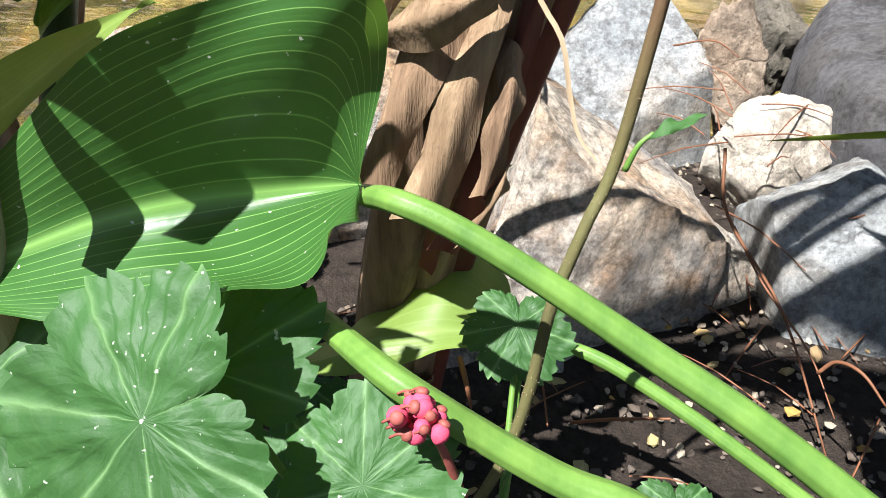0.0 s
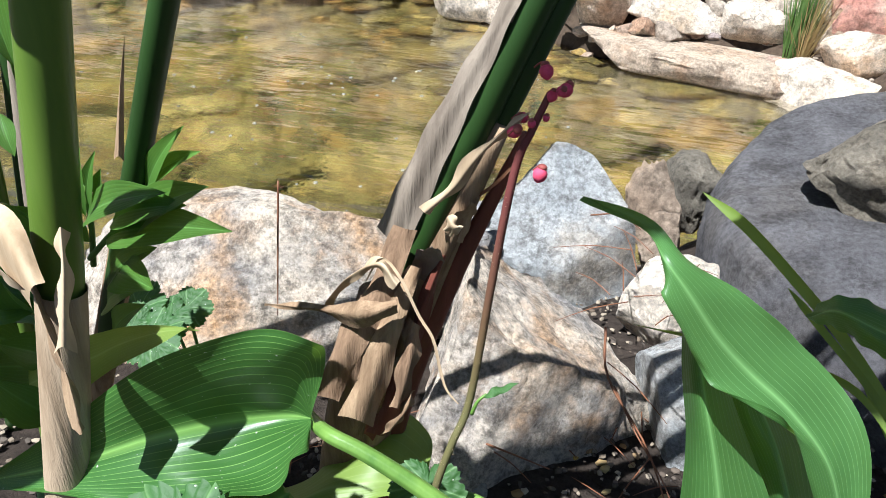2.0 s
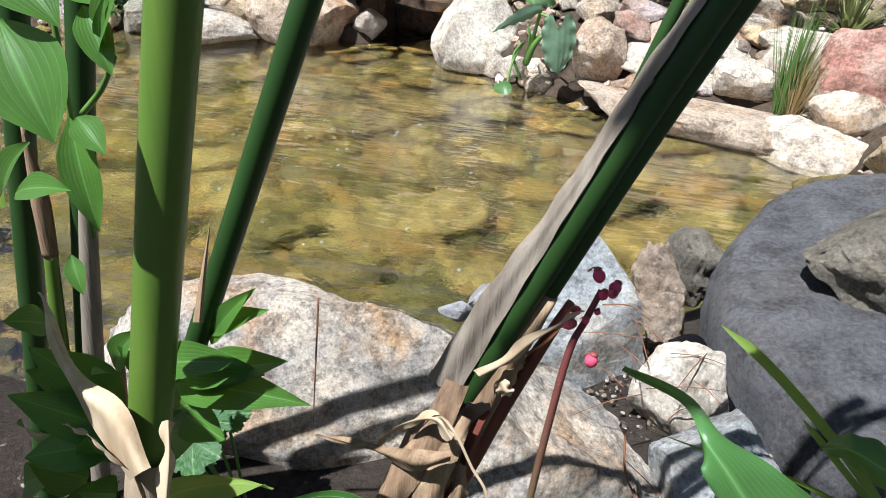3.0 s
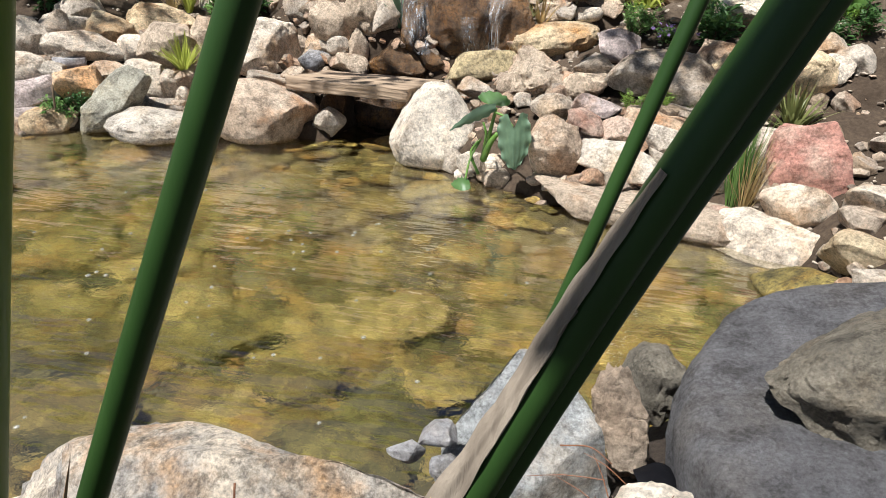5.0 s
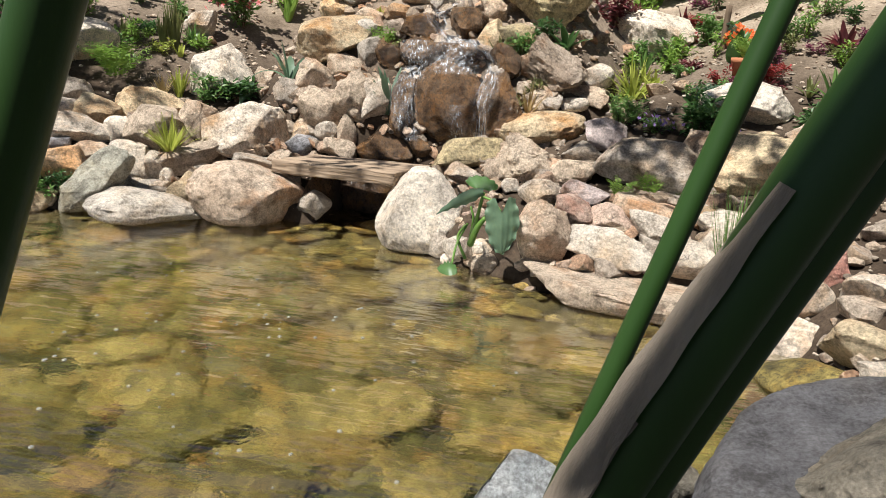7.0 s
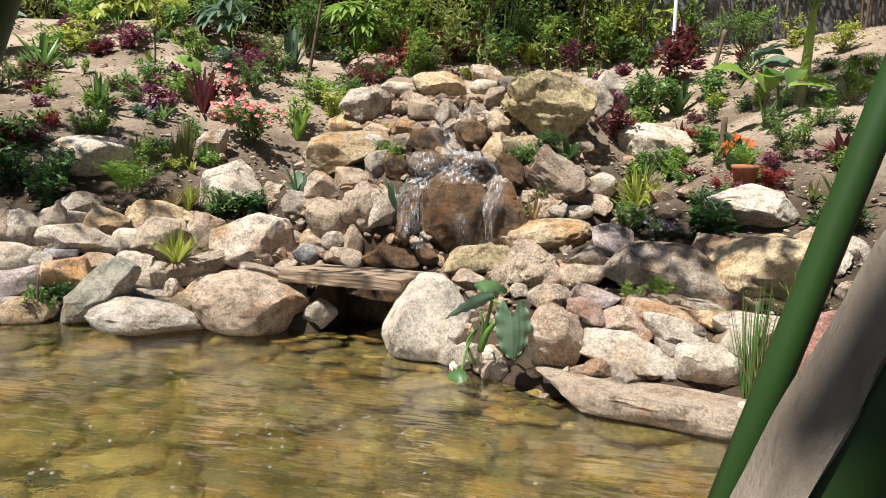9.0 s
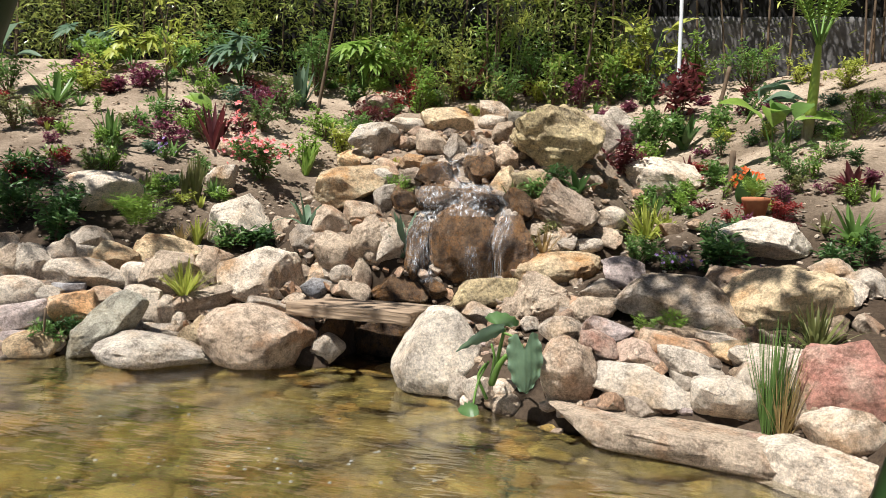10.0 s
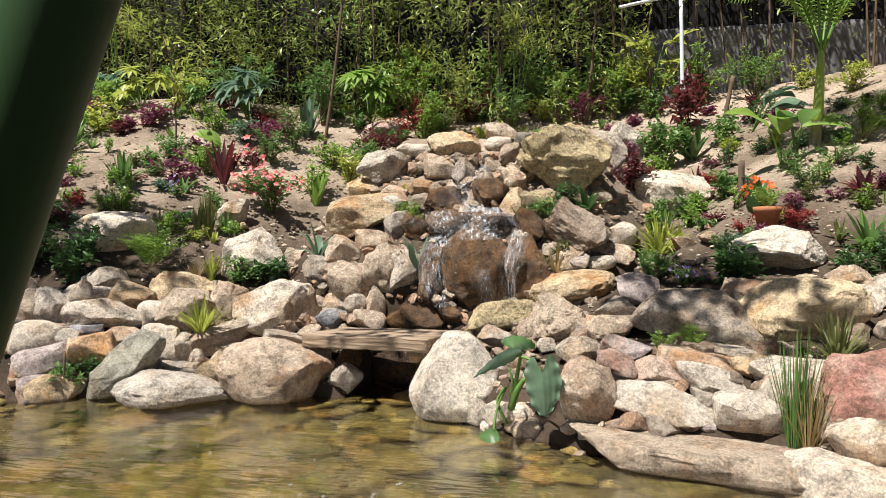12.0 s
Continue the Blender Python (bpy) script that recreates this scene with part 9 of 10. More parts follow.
shrub(1.13, 4.60, 0.142, 0.122, 0.030, 130, "fresh", "herb", "small fresh green herb on the planted slope", "plant", up=0.6, sprays=6)
shrub(1.18, 6.23, 0.091, 0.176, 0.035, 106, "mid", "herb", "slender upright herb on the planted slope", "plant", up=0.6, sprays=5)
tuft(0.07, 6.79, 0.144, 17, 0.60, 0.0337, "olive", "grass_tuft", "small strap leaved tuft on the planted slope", "grass", 0.28)
tuft(1.45, 4.99, 0.078, 17, 0.70, 0.0160, "olive", "grass_tuft", "small strap leaved tuft on the planted slope", "grass", 0.37)
shrub(-1.71, 4.85, 0.131, 0.200, 0.038, 102, "mid", "herb", "slender upright herb on the planted slope", "plant", up=0.6, sprays=5)
shrub(-2.47, 4.87, 0.116, 0.085, 0.036, 134, "fresh", "herb", "small fresh green herb on the planted slope", "plant", up=0.6, sprays=6)
shrub(-1.65, 4.52, 0.216, 0.091, 0.027, 130, "yellow", "herb", "small yellow green herb on the planted slope", "plant", up=0.6, sprays=6)
shrub(-1.42, 6.85, 0.129, 0.071, 0.046, 85, "mid", "herb", "small green herb on the planted slope", "plant", up=0.6, sprays=6)
tuft(-2.74, 4.30, 0.129, 12, 0.96, 0.0187, "yellow", "grass_tuft", "small strap leaved tuft on the planted slope", "grass", 0.47)
shrub(2.17, 5.59, 0.124, 0.085, 0.035, 126, "blue", "herb", "small blue green herb on the planted slope", "plant", up=0.6, sprays=6)
tuft(1.44, 4.35, 0.106, 10, 0.83, 0.0213, "mid", "grass_tuft", "small strap leaved tuft on the planted slope", "grass", 0.33)
shrub(-3.17, 5.21, 0.201, 0.144, 0.045, 112, "maroon", "herb", "small maroon leaved herb on the planted slope", "plant", up=0.6, sprays=6)
shrub(-2.47, 4.53, 0.185, 0.117, 0.028, 145, "red", "herb", "small red leaved herb on the planted slope", "plant", up=0.6, sprays=6)
shrub(1.56, 4.29, 0.155, 0.100, 0.030, 70, "purple", "herb", "small purple leaved herb on the planted slope", "plant", up=0.6, sprays=6)
shrub(2.18, 5.03, 0.124, 0.046, 0.029, 103, "fresh", "herb", "small fresh green herb on the planted slope", "plant", up=0.6, sprays=6)
shrub(-2.36, 4.33, 0.179, 0.166, 0.036, 114, "purple", "herb", "small purple leaved herb on the planted slope", "plant", up=0.6, sprays=6)
shrub(1.34, 4.49, 0.087, 0.174, 0.024, 57, "fresh", "herb", "slender upright herb on the planted slope", "plant", up=0.6, sprays=5)
tuft(-2.72, 4.53, 0.090, 16, 1.00, 0.0220, "mid", "grass_tuft", "small strap leaved tuft on the planted slope", "grass", 0.34)
shrub(1.22, 4.42, 0.182, 0.068, 0.032, 91, "maroon", "herb", "small maroon leaved herb on the planted slope", "plant", up=0.6, sprays=6)
tuft(2.06, 5.30, 0.060, 20, 0.78, 0.0156, "mid", "grass_tuft", "small strap leaved tuft on the planted slope", "grass", 0.34)
shrub(0.96, 4.58, 0.109, 0.212, 0.032, 105, "fresh", "herb", "slender upright herb on the planted slope", "plant", up=0.6, sprays=5)
shrub(0.50, 6.79, 0.143, 0.101, 0.044, 76, "red", "herb", "small red leaved herb on the planted slope", "plant", up=0.6, sprays=6)
shrub(0.09, 7.31, 0.149, 0.138, 0.038, 74, "maroon", "herb", "small maroon leaved herb on the planted slope", "plant", up=0.6, sprays=6)
shrub(1.94, 5.98, 0.080, 0.060, 0.026, 74, "red", "herb", "small red leaved herb on the planted slope", "plant", up=0.6, sprays=6)
tuft(-1.99, 5.46, 0.153, 20, 0.68, 0.0195, "mid", "grass_tuft", "small strap leaved tuft on the planted slope", "grass", 0.42)
shrub(1.19, 4.73, 0.189, 0.128, 0.033, 128, "fresh", "herb", "small fresh green herb on the planted slope", "plant", up=0.6, sprays=6)


# ---- palm, pot, poles and young trees ----
def palm(x, y):
    z = soil_at(x, y) - 0.02
    owner = thing("palm", (x, y, z), "young palm with a ringed trunk and smooth green crownshaft", "palm")
    rings = [0.027 + 0.003 * (k % 2) for k in range(12)]
    v, f = tube([(0, 0, 0), (0.005, 0, 0.08), (0.012, 0, 0.17)], rings, n=16, steps=24)
    sheet("trunk", v, f, GREYHUSK, owner, "ringed grey brown trunk")
    v, f = tube([(0.012, 0, 0.165), (0.02, 0, 0.32), (0.025, 0, 0.48), (0.03, 0, 0.62)], [0.028, 0.026, 0.020, 0.011], n=16, steps=20)
    sheet("crownshaft", v, f, plain("smooth yellow green crownshaft", (0.30, 0.36, 0.06), (0.20, 0.28, 0.04), 0.4, 20, (1, 1, 0.1), 0.05), owner)
    rng = rng_next()
    for k in range(8):
        a = k * 0.785 + 0.3
        d = np.array((math.cos(a), math.sin(a), 0))
        p = [np.array((0.03, 0, 0.54)), np.array((0.03, 0, 0.62)) + d * 0.10 + (0, 0, 0.16), np.array((0.03, 0, 0.62)) + d * 0.26 + (0, 0, 0.36 + 0.05 * (k % 3))] + [np.array((0.03, 0, 0.62)) + d * 0.50 + (0, 0, 0.40 + 0.08 * (k % 3))]
        v, f = tube(p, [0.008, 0.006, 0.004, 0.002], n=6, steps=14)
        rib = sheet("frond", v, f, PETIOLE, owner)
        c = smooth_rows(p, 34)
        pieces = []
        for i in range(7, 34):
            t = c[min(i + 1, 33)] - c[i - 1]
            s = np.cross(t, (0, 0, 1))
            s /= np.linalg.norm(s)
            for q in (s, -s):
                pieces.append(strap(c[i], q + t / np.linalg.norm(t) * 0.6 + (0, 0, 0.15), 0.22 * math.sin((i - 6) / 30 * 3.1) + 0.05, 0.017, 0.3, n=4))
        v, f = joined(*pieces)
        sheet("frond_blade", v, f, GREENS["fresh"], rib)


palm(1.84, 4.96)


def flower_pot(x, y, z):
    owner = thing("flower_pot", (x, y, z), "terracotta pot with a small green fern standing on a flat rock", "pot")
    clay = plain("terracotta", (0.42, 0.17, 0.08), (0.30, 0.11, 0.05), 0.8, 40)
    prof = [(0.0, 0.040), (0.07, 0.052), (0.075, 0.058), (0.095, 0.060), (0.096, 0.052), (0.07, 0.048)]
    n = 24
    v = [(r * math.cos(a), r * math.sin(a), h) for h, r in prof for a in np.linspace(0, 6.2832, n, endpoint=False)]
    f = [(k * n + i, k * n + (i + 1) % n, k * n + n + (i + 1) % n, k * n + n + i) for k in range(len(prof) - 1) for i in range(n)] + [tuple(range(n))[::-1], tuple(range((len(prof) - 1) * n, len(prof) * n))]
    sheet("pot", v, f, clay, owner, "terracotta pot")
    g = fern(x, y, 0.16, 0.10, "fresh", "", 26, z + 0.08)
    g.name = "fern_foliage"
    del g["category"]
    g.parent = owner
    g.location = (0, 0, 0.08)


flower_pot(1.40, 4.12, 0.735)


def pole(x, y, height, r, lean, material, name, label, arm=False):
    z = soil_at(x, y) - 0.05
    v, f = tube([(0, 0, 0), (lean * 0.5, 0, height / 2), (lean, 0, height)], [r, r * 0.97, r * 0.95], n=12, steps=8)
    if arm:
        v, f = joined((v, f), tube([(lean - 0.5, 0, height - 0.06), (lean - 0.2, 0, height - 0.01), (lean, 0, height), (lean + 0.35, 0, height - 0.02)], [r * 0.8] * 4, n=10, steps=14))
    ob = sheet(name, v, f, material)
    ob.location = (x, y, z)
    tagged(ob, label, "pole")


PIPE = plain("white painted pipe", (0.75, 0.78, 0.80), (0.60, 0.63, 0.66), 0.35, 20)
pole(1.40, 6.85, 1.0, 0.017, -0.03, PIPE, "pipe_post", "white pipe post with a cross arm at the hedge", True)
pole(1.64, 6.41, 0.36, 0.016, 0.06, BARK, "stake", "dark wooden stake in the soil")
pole(1.386, 4.578, 0.26, 0.016, 0.0, BARK, "stake", "dark wooden stake in the soil")
pole(-1.486, 3.29, 0.26, 0.005, 0.01, BARK, "reed_stick", "thin brown stick standing at the water edge")


def young_tree(x, y, h, lean, spread, tone, label, leaf=0.05, count=120, r=0.016):
    rng = rng_next()
    z = soil_at(x, y) - 0.03
    owner = thing("young_tree", (x, y, z), label, "tree")
    top = np.array((lean, 0, h))
    line = [np.zeros(3), top * 0.35 + (0.02, 0, 0), top * 0.7 + (0.015, 0, 0), top]
    v, f = tube(line, [r, r * 0.8, r * 0.6, r * 0.3], n=8, steps=20)
    sheet("trunk", v, f, BARK, owner)
    c = smooth_rows(line, 30)
    limbs, leaves = [], []
    for k in range(12):
        i = rng.integers(12, 30)
        d = np.array((rng.normal() * spread, rng.normal() * spread, rng.uniform(0.1, 0.5))) * 0.6
        limbs.append(tube([c[i], c[i] + d * 0.5 + (0, 0, 0.03), c[i] + d], [r * 0.35, r * 0.25, r * 0.12], n=5, steps=6))
        for _ in range(count // 12):
            d2, s, u = frame_of(rng.normal(size=3), rng)
            leaves.append(oval(c[i] + d * rng.uniform(0.3, 1.05) + rng.normal(size=3) * 0.03, d2, s, u, leaf * rng.uniform(0.7, 1.3), leaf * 0.45))
    for v, f in limbs:
        sheet("limb", v, f, BARK, owner)
    v, f = joined(*leaves)
    sheet("crown", v, f, GREENS[tone], owner, smooth=False)


young_tree(-1.53, 6.22, 2.0, 0.22, 0.35, "mid", "slender young tree with sparse leaves before the hedge")
young_tree(-2.36, 5.40, 0.75, -0.05, 0.25, "yellow", "staked yellow leaved sapling", 0.07, 60, 0.009)
young_tree(0.60, 7.0, 1.6, 0.1, 0.3, "fresh", "slim sapling before the hedge")


def papyrus(x, y, h, count, label):
    rng = rng_next()
    z = soil_at(x, y) - 0.02
    owner = thing("papyrus", (x, y, z), label, "plant")
    for k in range(count):
        d = np.array((rng.normal() * 0.14, rng.normal() * 0.1, 1)) * h * rng.uniform(0.7, 1.05)
        v, f = tube([np.zeros(3), d * 0.5, d], [0.006, 0.005, 0.004], n=6, steps=6)
        sheet("stem", v, f, STEM, owner)
        heads = []
        for _ in range(46):
            q = rng.normal(size=3) * (1, 1, 0.6) + (0, 0, 0.5)
            heads.append(strap(d, q, 0.19 * rng.uniform(0.7, 1.1), 0.004, 0.35, n=4))
        v, f = joined(*heads)
        sheet("head", v, f, GREENS["yellow"], owner)


papyrus(-0.03, 7.0, 1.0, 5, "papyrus with feathery yellow green heads")
papyrus(-3.6, 6.4, 0.9, 6, "papyrus with drooping feathery heads")
tuft(1.206, 2.985, 0.34, 90, 0.28, 0.004, "mid", "rush_clump", "upright green rushes with dry stems by the water", "grass", 0.25)
tuft(1.235, 2.965, 0.26, 60, 0.55, 0.004, "straw", "rush_clump", "dry straw coloured rushes by the water", "grass", 0.5)


# ---- hedge and wall behind the garden ----
def hedge():
    rng = rng_next()
    stems, n = [], 95000
    x = rng.uniform(-6.5, 5.0, n)
    y = 7.0 + rng.uniform(-0.3, 0.85, n) + 0.14 * np.sin(x * 3.1) + 0.10 * np.sin(x * 7.7 + 1)
    rise = rng.uniform(0.0, 1.0, n) ** 0.9
    z = ground_height(x, y) + 2.3 * rise
    holes = np.array([noise.noise((a * 3.4, b * 3.4, 4)) for a, b in zip(x, z)])
    keep = ~((x > 1.15) & (rise < 0.62) & (rng.uniform(size=n) < 0.93)) & ~((holes < 0.06) & (y < 7.4))
    c = np.stack([x, y, z], 1)[keep]
    n = len(c)
    d = rng.normal(size=(n, 3)) * (0.8, 0.8, 0.5) + (0, -0.45, -0.25)
    d /= np.linalg.norm(d, axis=1, keepdims=True)
    s = np.cross(d, (0, 0, 1)) + rng.normal(size=(n, 3)) * 0.3
    s /= np.linalg.norm(s, axis=1, keepdims=True)
    u = np.cross(s, d)
    ln = rng.uniform(0.035, 0.10, (n, 1))
    w = ln * rng.uniform(0.18, 0.34, (n, 1))
    v = np.stack([c, c + d * ln * 0.33 + s * w / 2 + u * w * 0.25, c + d * ln * 0.36, c + d * ln * 0.33 - s * w / 2 + u * w * 0.25,
                  c + d * ln * 0.72 + s * w * 0.34 + u * w * 0.12, c + d * ln * 0.72 - s * w * 0.34 + u * w * 0.12, c + d * ln - u * ln * 0.12], 1)
    tri = np.array([(0, 1, 2), (0, 2, 3), (1, 4, 2), (2, 5, 3), (2, 4, 6), (2, 6, 5)])
    f = (tri[None] + 7 * np.arange(n)[:, None, None]).reshape(-1, 3).tolist()
    v = v.reshape(-1, 3)
    ob = sheet("hedge_foliage", v, f, leaf_tone("dark hedge leaves", (0.26, 0.31, 0.11), (0.45, 0.50, 0.12), 0.25, 0.4, ((0.25, 0.3, 0.3), (0.5, 0.6, 0.5), (0.9, 1.0, 0.8), (1.9, 1.7, 1.4))), smooth=False)
    tagged(ob, "dense dark green bamboo hedge behind the garden", "hedge", kind="stuff")
    for k in range(60):
        x = rng.uniform(-6.5, 5.0)
        y = 7.3 + rng.uniform(-0.2, 0.4)
        z = soil_at(x, y) - 0.05
        d = (rng.normal() * 0.12, rng.normal() * 0.06, 2.4)
        stems.append(tube([(x, y, z), (x + d[0] * 0.5, y + d[1] * 0.5, z + 1.2), (x + d[0], y + d[1], z + 2.4)], [0.011, 0.009, 0.006], n=5, steps=5, closed=False))
    v, f = joined(*stems)
    ob = sheet("hedge_canes", v, f, BARK)
    tagged(ob, "thin brown canes of the hedge", "hedge", kind="stuff")


def back_wall():
    """Rough grey garden wall closing the garden, with near-black boards added as shade behind the hedge."""
    nx, nz = 120, 30
    # Dark blotches in the wall colour stand for foliage shadow on it.
    grey = plain("rough grey render with shade blotches", (0.20, 0.19, 0.185), (0.045, 0.042, 0.04), 0.95, 5, (1, 1, 1), 0.8)
    pts = [(0.9 + 8 * i / nx, 7.95 + 0.05 * noise.noise((i * 0.3, j * 0.3, 1)), 1.3 + 1.5 * j / nz) for j in range(nz + 1) for i in range(nx + 1)]
    pts += [(x, 8.2, z) for x, y, z in pts]
    n, k = nx + 1, (nx + 1) * (nz + 1)
    quads = [(j * n + i, j * n + i + 1, j * n + n + i + 1, j * n + n + i) for j in range(nz) for i in range(nx)]
    faces = quads + [tuple(a + k for a in q[::-1]) for q in quads] + [(nz * n + i, nz * n + i + 1, k + nz * n + i + 1, k + nz * n + i) for i in range(nx)]
    ob = sheet("wall_back", pts, faces, grey)
    tagged(ob, "rough grey wall behind the hedge", "wall", kind="structure")
    # Near-black boards, added unseen, stand for the deep shade between the hedge leaves.
    dark = plain("near-black shade backing boards", (0.008, 0.007, 0.006), (0.005, 0.0045, 0.004), 0.9, 20, (1, 1, 0.1), 0.5)
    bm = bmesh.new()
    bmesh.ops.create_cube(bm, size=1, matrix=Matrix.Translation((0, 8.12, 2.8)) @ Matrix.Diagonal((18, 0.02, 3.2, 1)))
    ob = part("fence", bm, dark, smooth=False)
    tagged(ob, "near-black boards added behind the hedge as shade in its gaps", "fence", kind="structure")
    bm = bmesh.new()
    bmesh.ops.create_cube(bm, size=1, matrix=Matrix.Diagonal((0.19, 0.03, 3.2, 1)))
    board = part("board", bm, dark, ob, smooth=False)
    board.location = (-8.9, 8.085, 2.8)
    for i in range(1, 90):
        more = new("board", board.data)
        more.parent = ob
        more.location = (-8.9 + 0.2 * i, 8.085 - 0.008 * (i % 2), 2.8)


hedge()
back_wall()


# ---- unseen leaf blades, added above the eye to shade the leaning stalks ----
ribbon("leaf_blade", [(0.86, 0.74, 1.18), (0.76, 0.70, 1.19), (0.665, 0.69, 1.15), (0.61, 0.735, 1.05), (0.565, 0.79, 0.95), (0.54, 0.82, 0.87)], 0.18, BUSH, husk, "unseen drooping leaf blade added to shade the stalks", 30, 0.1)


simple_leaf(husk, (0.89, 0.69, 1.30), (0.42, 0.66, 1.36), 0.16, BUSH, 0.12, 0.2, (0.0, -0.1, 1.0), "leaf_blade", "unseen broad leaf blade added to shade the stalks", 26, 11, 0.03)


# ---- tree beside the pond, whose broken shade falls on the far bank ----
def shade_tree(x, y, boughs):
    """A tall trunk with long boughs, each ending in a loose head of small leaves."""
    rng = rng_next()
    z = soil_at(x, y) - 0.05
    owner = thing("tree", (x, y, z), "tall garden tree with loose leafy boughs beside the pond", "tree")
    fork = np.array((0.3, 0.3, 2.6))
    v, f = tube([(0, 0, 0), fork * 0.5 + (0.05, 0, 0), fork], [0.16, 0.12, 0.10], n=14, steps=20)
    sheet("trunk", v, f, BARK, owner)
    for bx, by, bz, r, count in boughs:
        end = np.array((bx - x, by - y, bz - z))
        line = [fork, fork * 0.6 + end * 0.4 + (0, 0, 0.35), end]
        v, f = tube(line, [0.05, 0.022, 0.008], n=8, steps=16)
        limb = sheet("limb", v, f, BARK, owner)
        leaves = []
        for _ in range(count):
            p = rng.normal(size=3)
            p = end + p / np.linalg.norm(p) * rng.uniform() ** 0.45 * r * (1, 1, 0.45)
            d, a, u = frame_of(rng.normal(size=3) * (1, 1, 0.5), rng)
            leaves.append(oval(p, d, a, u, rng.uniform(0.07, 0.13), 0.045))
        v, f = joined(*leaves)
        sheet("leaf_head", v, f, GREENS["mid"], limb, smooth=False)


shade_tree(-3.6, -0.6, [(-3.1, 2.91, 3.6, 0.85, 520), (0.10, 2.41, 3.5, 0.46, 190), (-1.3, 2.41, 3.6, 0.3, 70)])


# ---- litter: gravel, needles, fallen leaves and bubbles ----
def gravel(name, count, box, size, colours, label, seed, on_land=True):
    """Loose chips lying on the ground, joined."""
    rng = np.random.default_rng(seed)
    verts, faces, base = [], [], 0
    x0, x1, y0, y1 = box
    v0, f0 = BALLS[1]
    xs, ys = rng.uniform(x0, x1, count), rng.uniform(y0, y1, count)
    zs, off = ground_height(xs, ys), shore(xs, ys)
    for x, y, z, d in zip(xs, ys, zs, off):
        if on_land and d < 0.01:
            continue
        s = size * rng.uniform(0.4, 1.0) ** 1.6
        v = v0 * (1 + 0.25 * rng.normal(size=(len(v0), 1)).clip(-1, 1)) * (s, s * rng.uniform(0.5, 0.9), s * rng.uniform(0.3, 0.6))
        a = rng.uniform(0, 6.28)
        v = np.stack([v[:, 0] * math.cos(a) - v[:, 1] * math.sin(a), v[:, 0] * math.sin(a) + v[:, 1] * math.cos(a), v[:, 2]], 1)
        verts.append(v + (x, y, z + s * 0.2))
        faces += [[i + base for i in q] for q in f0]
        base += len(v)
    m, nt, b = blank(name + " colours")
    isl = nt.nodes.new("ShaderNodeNewGeometry").outputs["Random Per Island"]
    nt.links.new(ramp(nt, isl, *[(k / (len(colours) - 1), c) for k, c in enumerate(colours)]), b.inputs["Base Color"])
    b.inputs["Roughness"].default_value = 0.9
    ob = sheet(name, np.concatenate(verts), faces, m, smooth=False)
    tagged(ob, label, "gravel", kind="stuff")


gravel("soil_chips", 9000, (0.1, 1.3, 0.85, 1.6), 0.0042, [(0.03, 0.024, 0.02), (0.10, 0.075, 0.055), (0.05, 0.04, 0.03), (0.07, 0.05, 0.035), (0.30, 0.25, 0.18), (0.08, 0.055, 0.035)], "dark soil crumbs, bark chips and grit", 21)
gravel("bank_gravel", 5000, (-2.6, 2.0, 2.0, 5.0), 0.017, [(0.12, 0.09, 0.065), (0.36, 0.30, 0.23), (0.20, 0.16, 0.12), (0.44, 0.37, 0.29), (0.26, 0.17, 0.11)], "loose gravel and small stones between the rocks", 22)
gravel("slope_clods", 4500, (-4.0, 3.2, 4.2, 7.2), 0.020, [(0.16, 0.115, 0.08), (0.36, 0.27, 0.19), (0.26, 0.19, 0.13), (0.44, 0.34, 0.25)], "clods and stones on the dry soil", 23)

gravel("fallen_leaf_bits", 130, (0.55, 1.0, 0.88, 1.12), 0.0065, [(0.36, 0.23, 0.04), (0.20, 0.11, 0.04), (0.30, 0.25, 0.11), (0.16, 0.08, 0.04)], "small yellow and brown fallen leaves on the soil", 24)


def needles(count, box, label, seed):
    rng = np.random.default_rng(seed)
    pieces = []
    for _ in range(count):
        x, y = rng.uniform(box[0], box[1]), rng.uniform(box[2], box[3])
        z = box[4] if len(box) > 4 else soil_at(x, y) + 0.006
        a, ln = rng.uniform(0, 6.28), rng.uniform(0.03, 0.08)
        d = np.array((math.cos(a), math.sin(a), rng.normal() * 0.12)) * ln
        p = np.array((x, y, z))
        pieces.append(tube([p, p + d * 0.5 + (0, 0, 0.004), p + d], [0.0006, 0.0006, 0.0003], n=4, steps=5, closed=False))
    v, f = joined(*pieces)
    ob = sheet("pine_needles", v, f, NEEDLE)
    tagged(ob, label, "needles", kind="stuff")


needles(60, (0.45, 0.95, 0.95, 1.15), "fallen brown pine needles on the soil", 31)
needles(14, (0.70, 0.80, 1.10, 1.30, 0.30), "brown pine needles caught between the rocks", 32)


def twig(points, r, label):
    v, f = tube(points, [r, r * 0.9, r * 0.5], n=6, steps=16)
    ob = sheet("twig", v, f, NEEDLE)
    tagged(ob, label, "twig")


twig([(0.486, 1.060, 0.446), (0.487, 1.050, 0.405), (0.487, 1.040, 0.351)], 0.0008, "thin upright brown twig before a boulder")
twig([(0.624, 1.050, 0.265), (0.653, 1.040, 0.270), (0.689, 1.030, 0.273)], 0.0009, "thin brown twig lying on a boulder")
twig([(0.643, 1.045, 0.263), (0.662, 1.040, 0.258), (0.678, 1.035, 0.249)], 0.0006, "thin brown twig lying on a boulder")
twig([(0.710, 1.100, 0.350), (0.718, 1.080, 0.321), (0.755, 1.050, 0.284), (0.788, 1.000, 0.231)], 0.0010, "long red brown pine needle hanging over rocks")
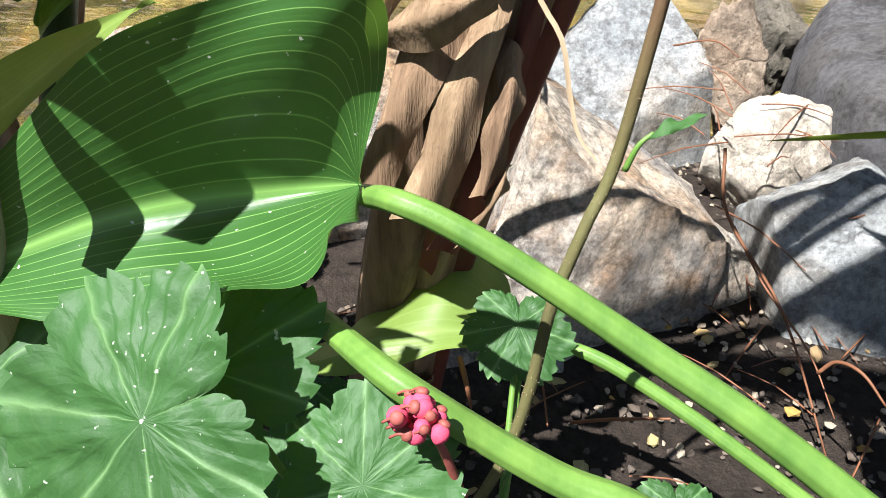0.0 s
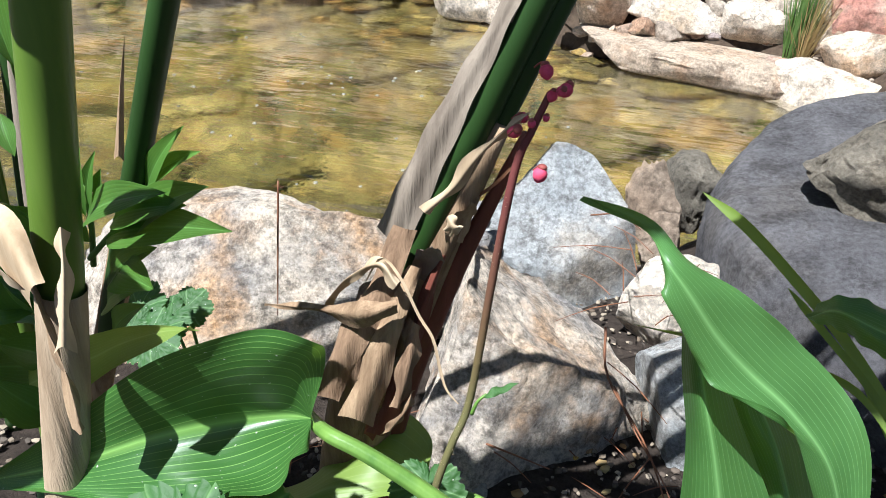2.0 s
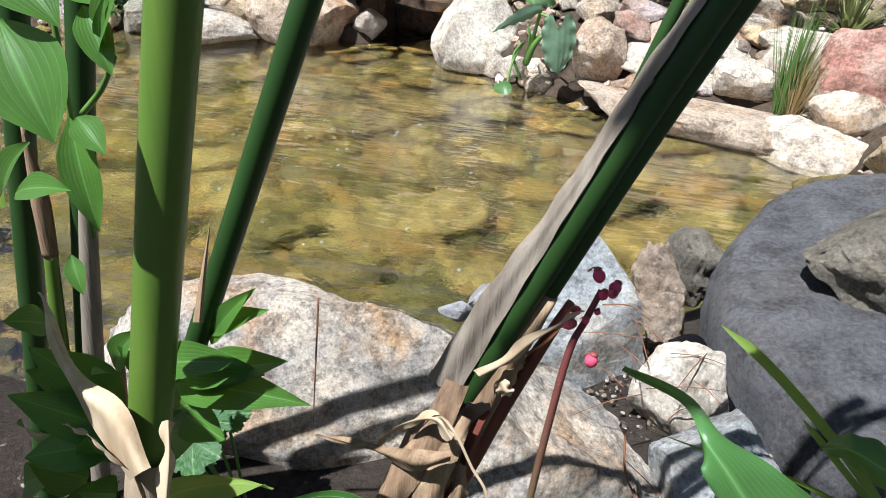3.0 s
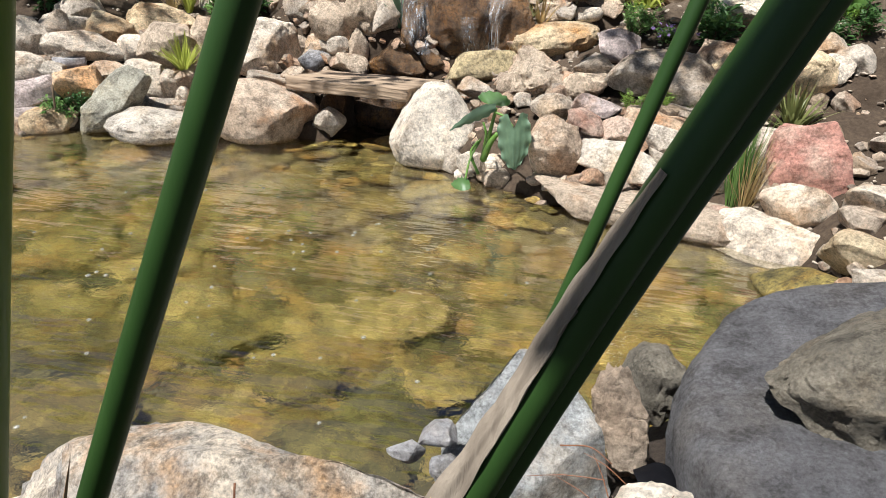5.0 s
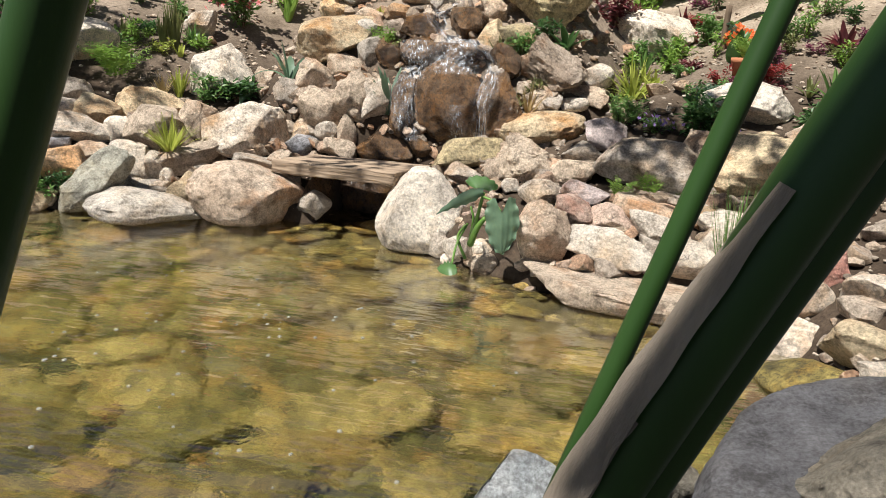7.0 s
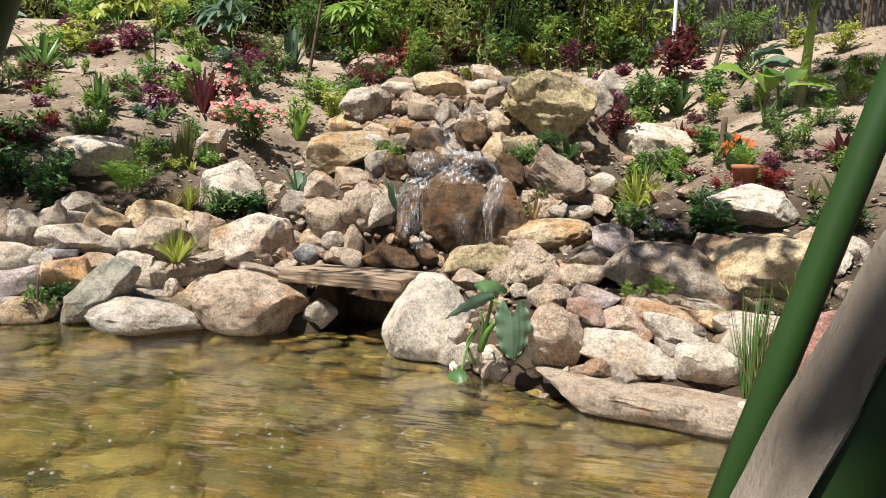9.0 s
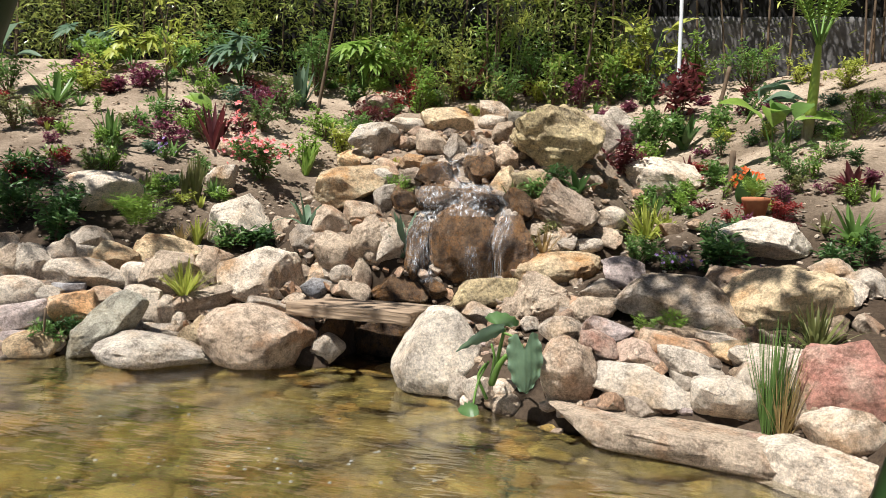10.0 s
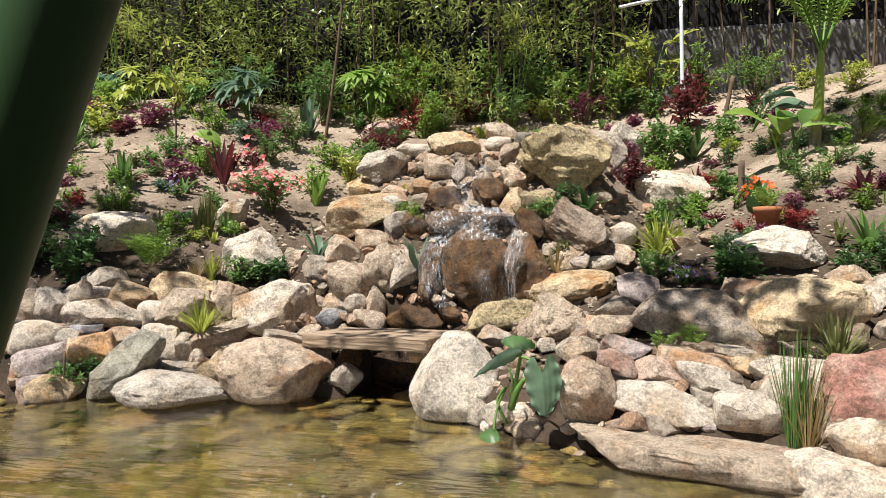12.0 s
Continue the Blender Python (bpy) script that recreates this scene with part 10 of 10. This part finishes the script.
twig([(0.723, 1.080, 0.315), (0.742, 1.060, 0.295), (0.765, 1.030, 0.281), (0.777, 1.000, 0.268)], 0.0007, "long red brown pine needle hanging over rocks")
twig([(0.656, 0.980, 0.246), (0.673, 0.970, 0.267), (0.696, 0.960, 0.288)], 0.0010, "brown twig on the soil")
twig([(0.760, 1.000, 0.295), (0.765, 1.000, 0.304), (0.772, 0.990, 0.309), (0.782, 0.980, 0.302)], 0.0010, "curled brown twig on the soil")
twig([(0.600, 0.960, 0.298), (0.606, 0.950, 0.292), (0.609, 0.950, 0.277)], 0.0014, "brown stalk under the leaves")
twig([(0.688, 1.300, 0.330), (0.715, 1.290, 0.341), (0.735, 1.280, 0.334)], 0.0008, "dry twig on the rocks")
liner = thing("pond_liner", (0.780, 1.480, 0.150), "black rubber pond liner showing between rocks", "liner")
blade("sheet", [
    [(0.782, 1.430, 0.214), (0.810, 1.430, 0.230), (0.842, 1.430, 0.214), (0.872, 1.430, 0.230)],
    [(0.792, 1.360, 0.222), (0.820, 1.360, 0.238), (0.852, 1.360, 0.222), (0.882, 1.360, 0.238)],
    [(0.802, 1.290, 0.222), (0.830, 1.290, 0.238), (0.862, 1.290, 0.222), (0.892, 1.290, 0.238)],
    [(0.812, 1.210, 0.208), (0.840, 1.210, 0.224), (0.872, 1.210, 0.208), (0.902, 1.210, 0.224)]], LINER, liner, "creased black rubber sheet", nu=30, nv=17, ruffle=0.008, waves=3)


def bubbles():
    """Small bubbles afloat where the fall stirs the water."""
    rng = np.random.default_rng(41)
    verts, faces, base = [], [], 0
    v0, f0 = BALLS[2]
    for _ in range(110):
        x, y = rng.normal(-0.05, 0.30), rng.normal(2.35, 0.38)
        if float(shore(x, y)) > -0.05:
            continue
        s = rng.uniform(0.002, 0.0065)
        verts.append(v0 * (s, s, s * 0.6) + (x, y, 0.0005))
        faces += [[i + base for i in q] for q in f0]
        base += len(v0)
    m, nt, b = blank("clear bubble film")
    b.inputs["Base Color"].default_value = (0.9, 0.92, 0.9, 1)
    b.inputs["Roughness"].default_value = 0.05
    b.inputs["Transmission Weight"].default_value = 0.85
    b.inputs["IOR"].default_value = 1.2
    ob = sheet("water_bubbles", np.concatenate(verts), faces, m)
    tagged(ob, "small bubbles floating on the pond", "bubbles", kind="stuff")


bubbles()
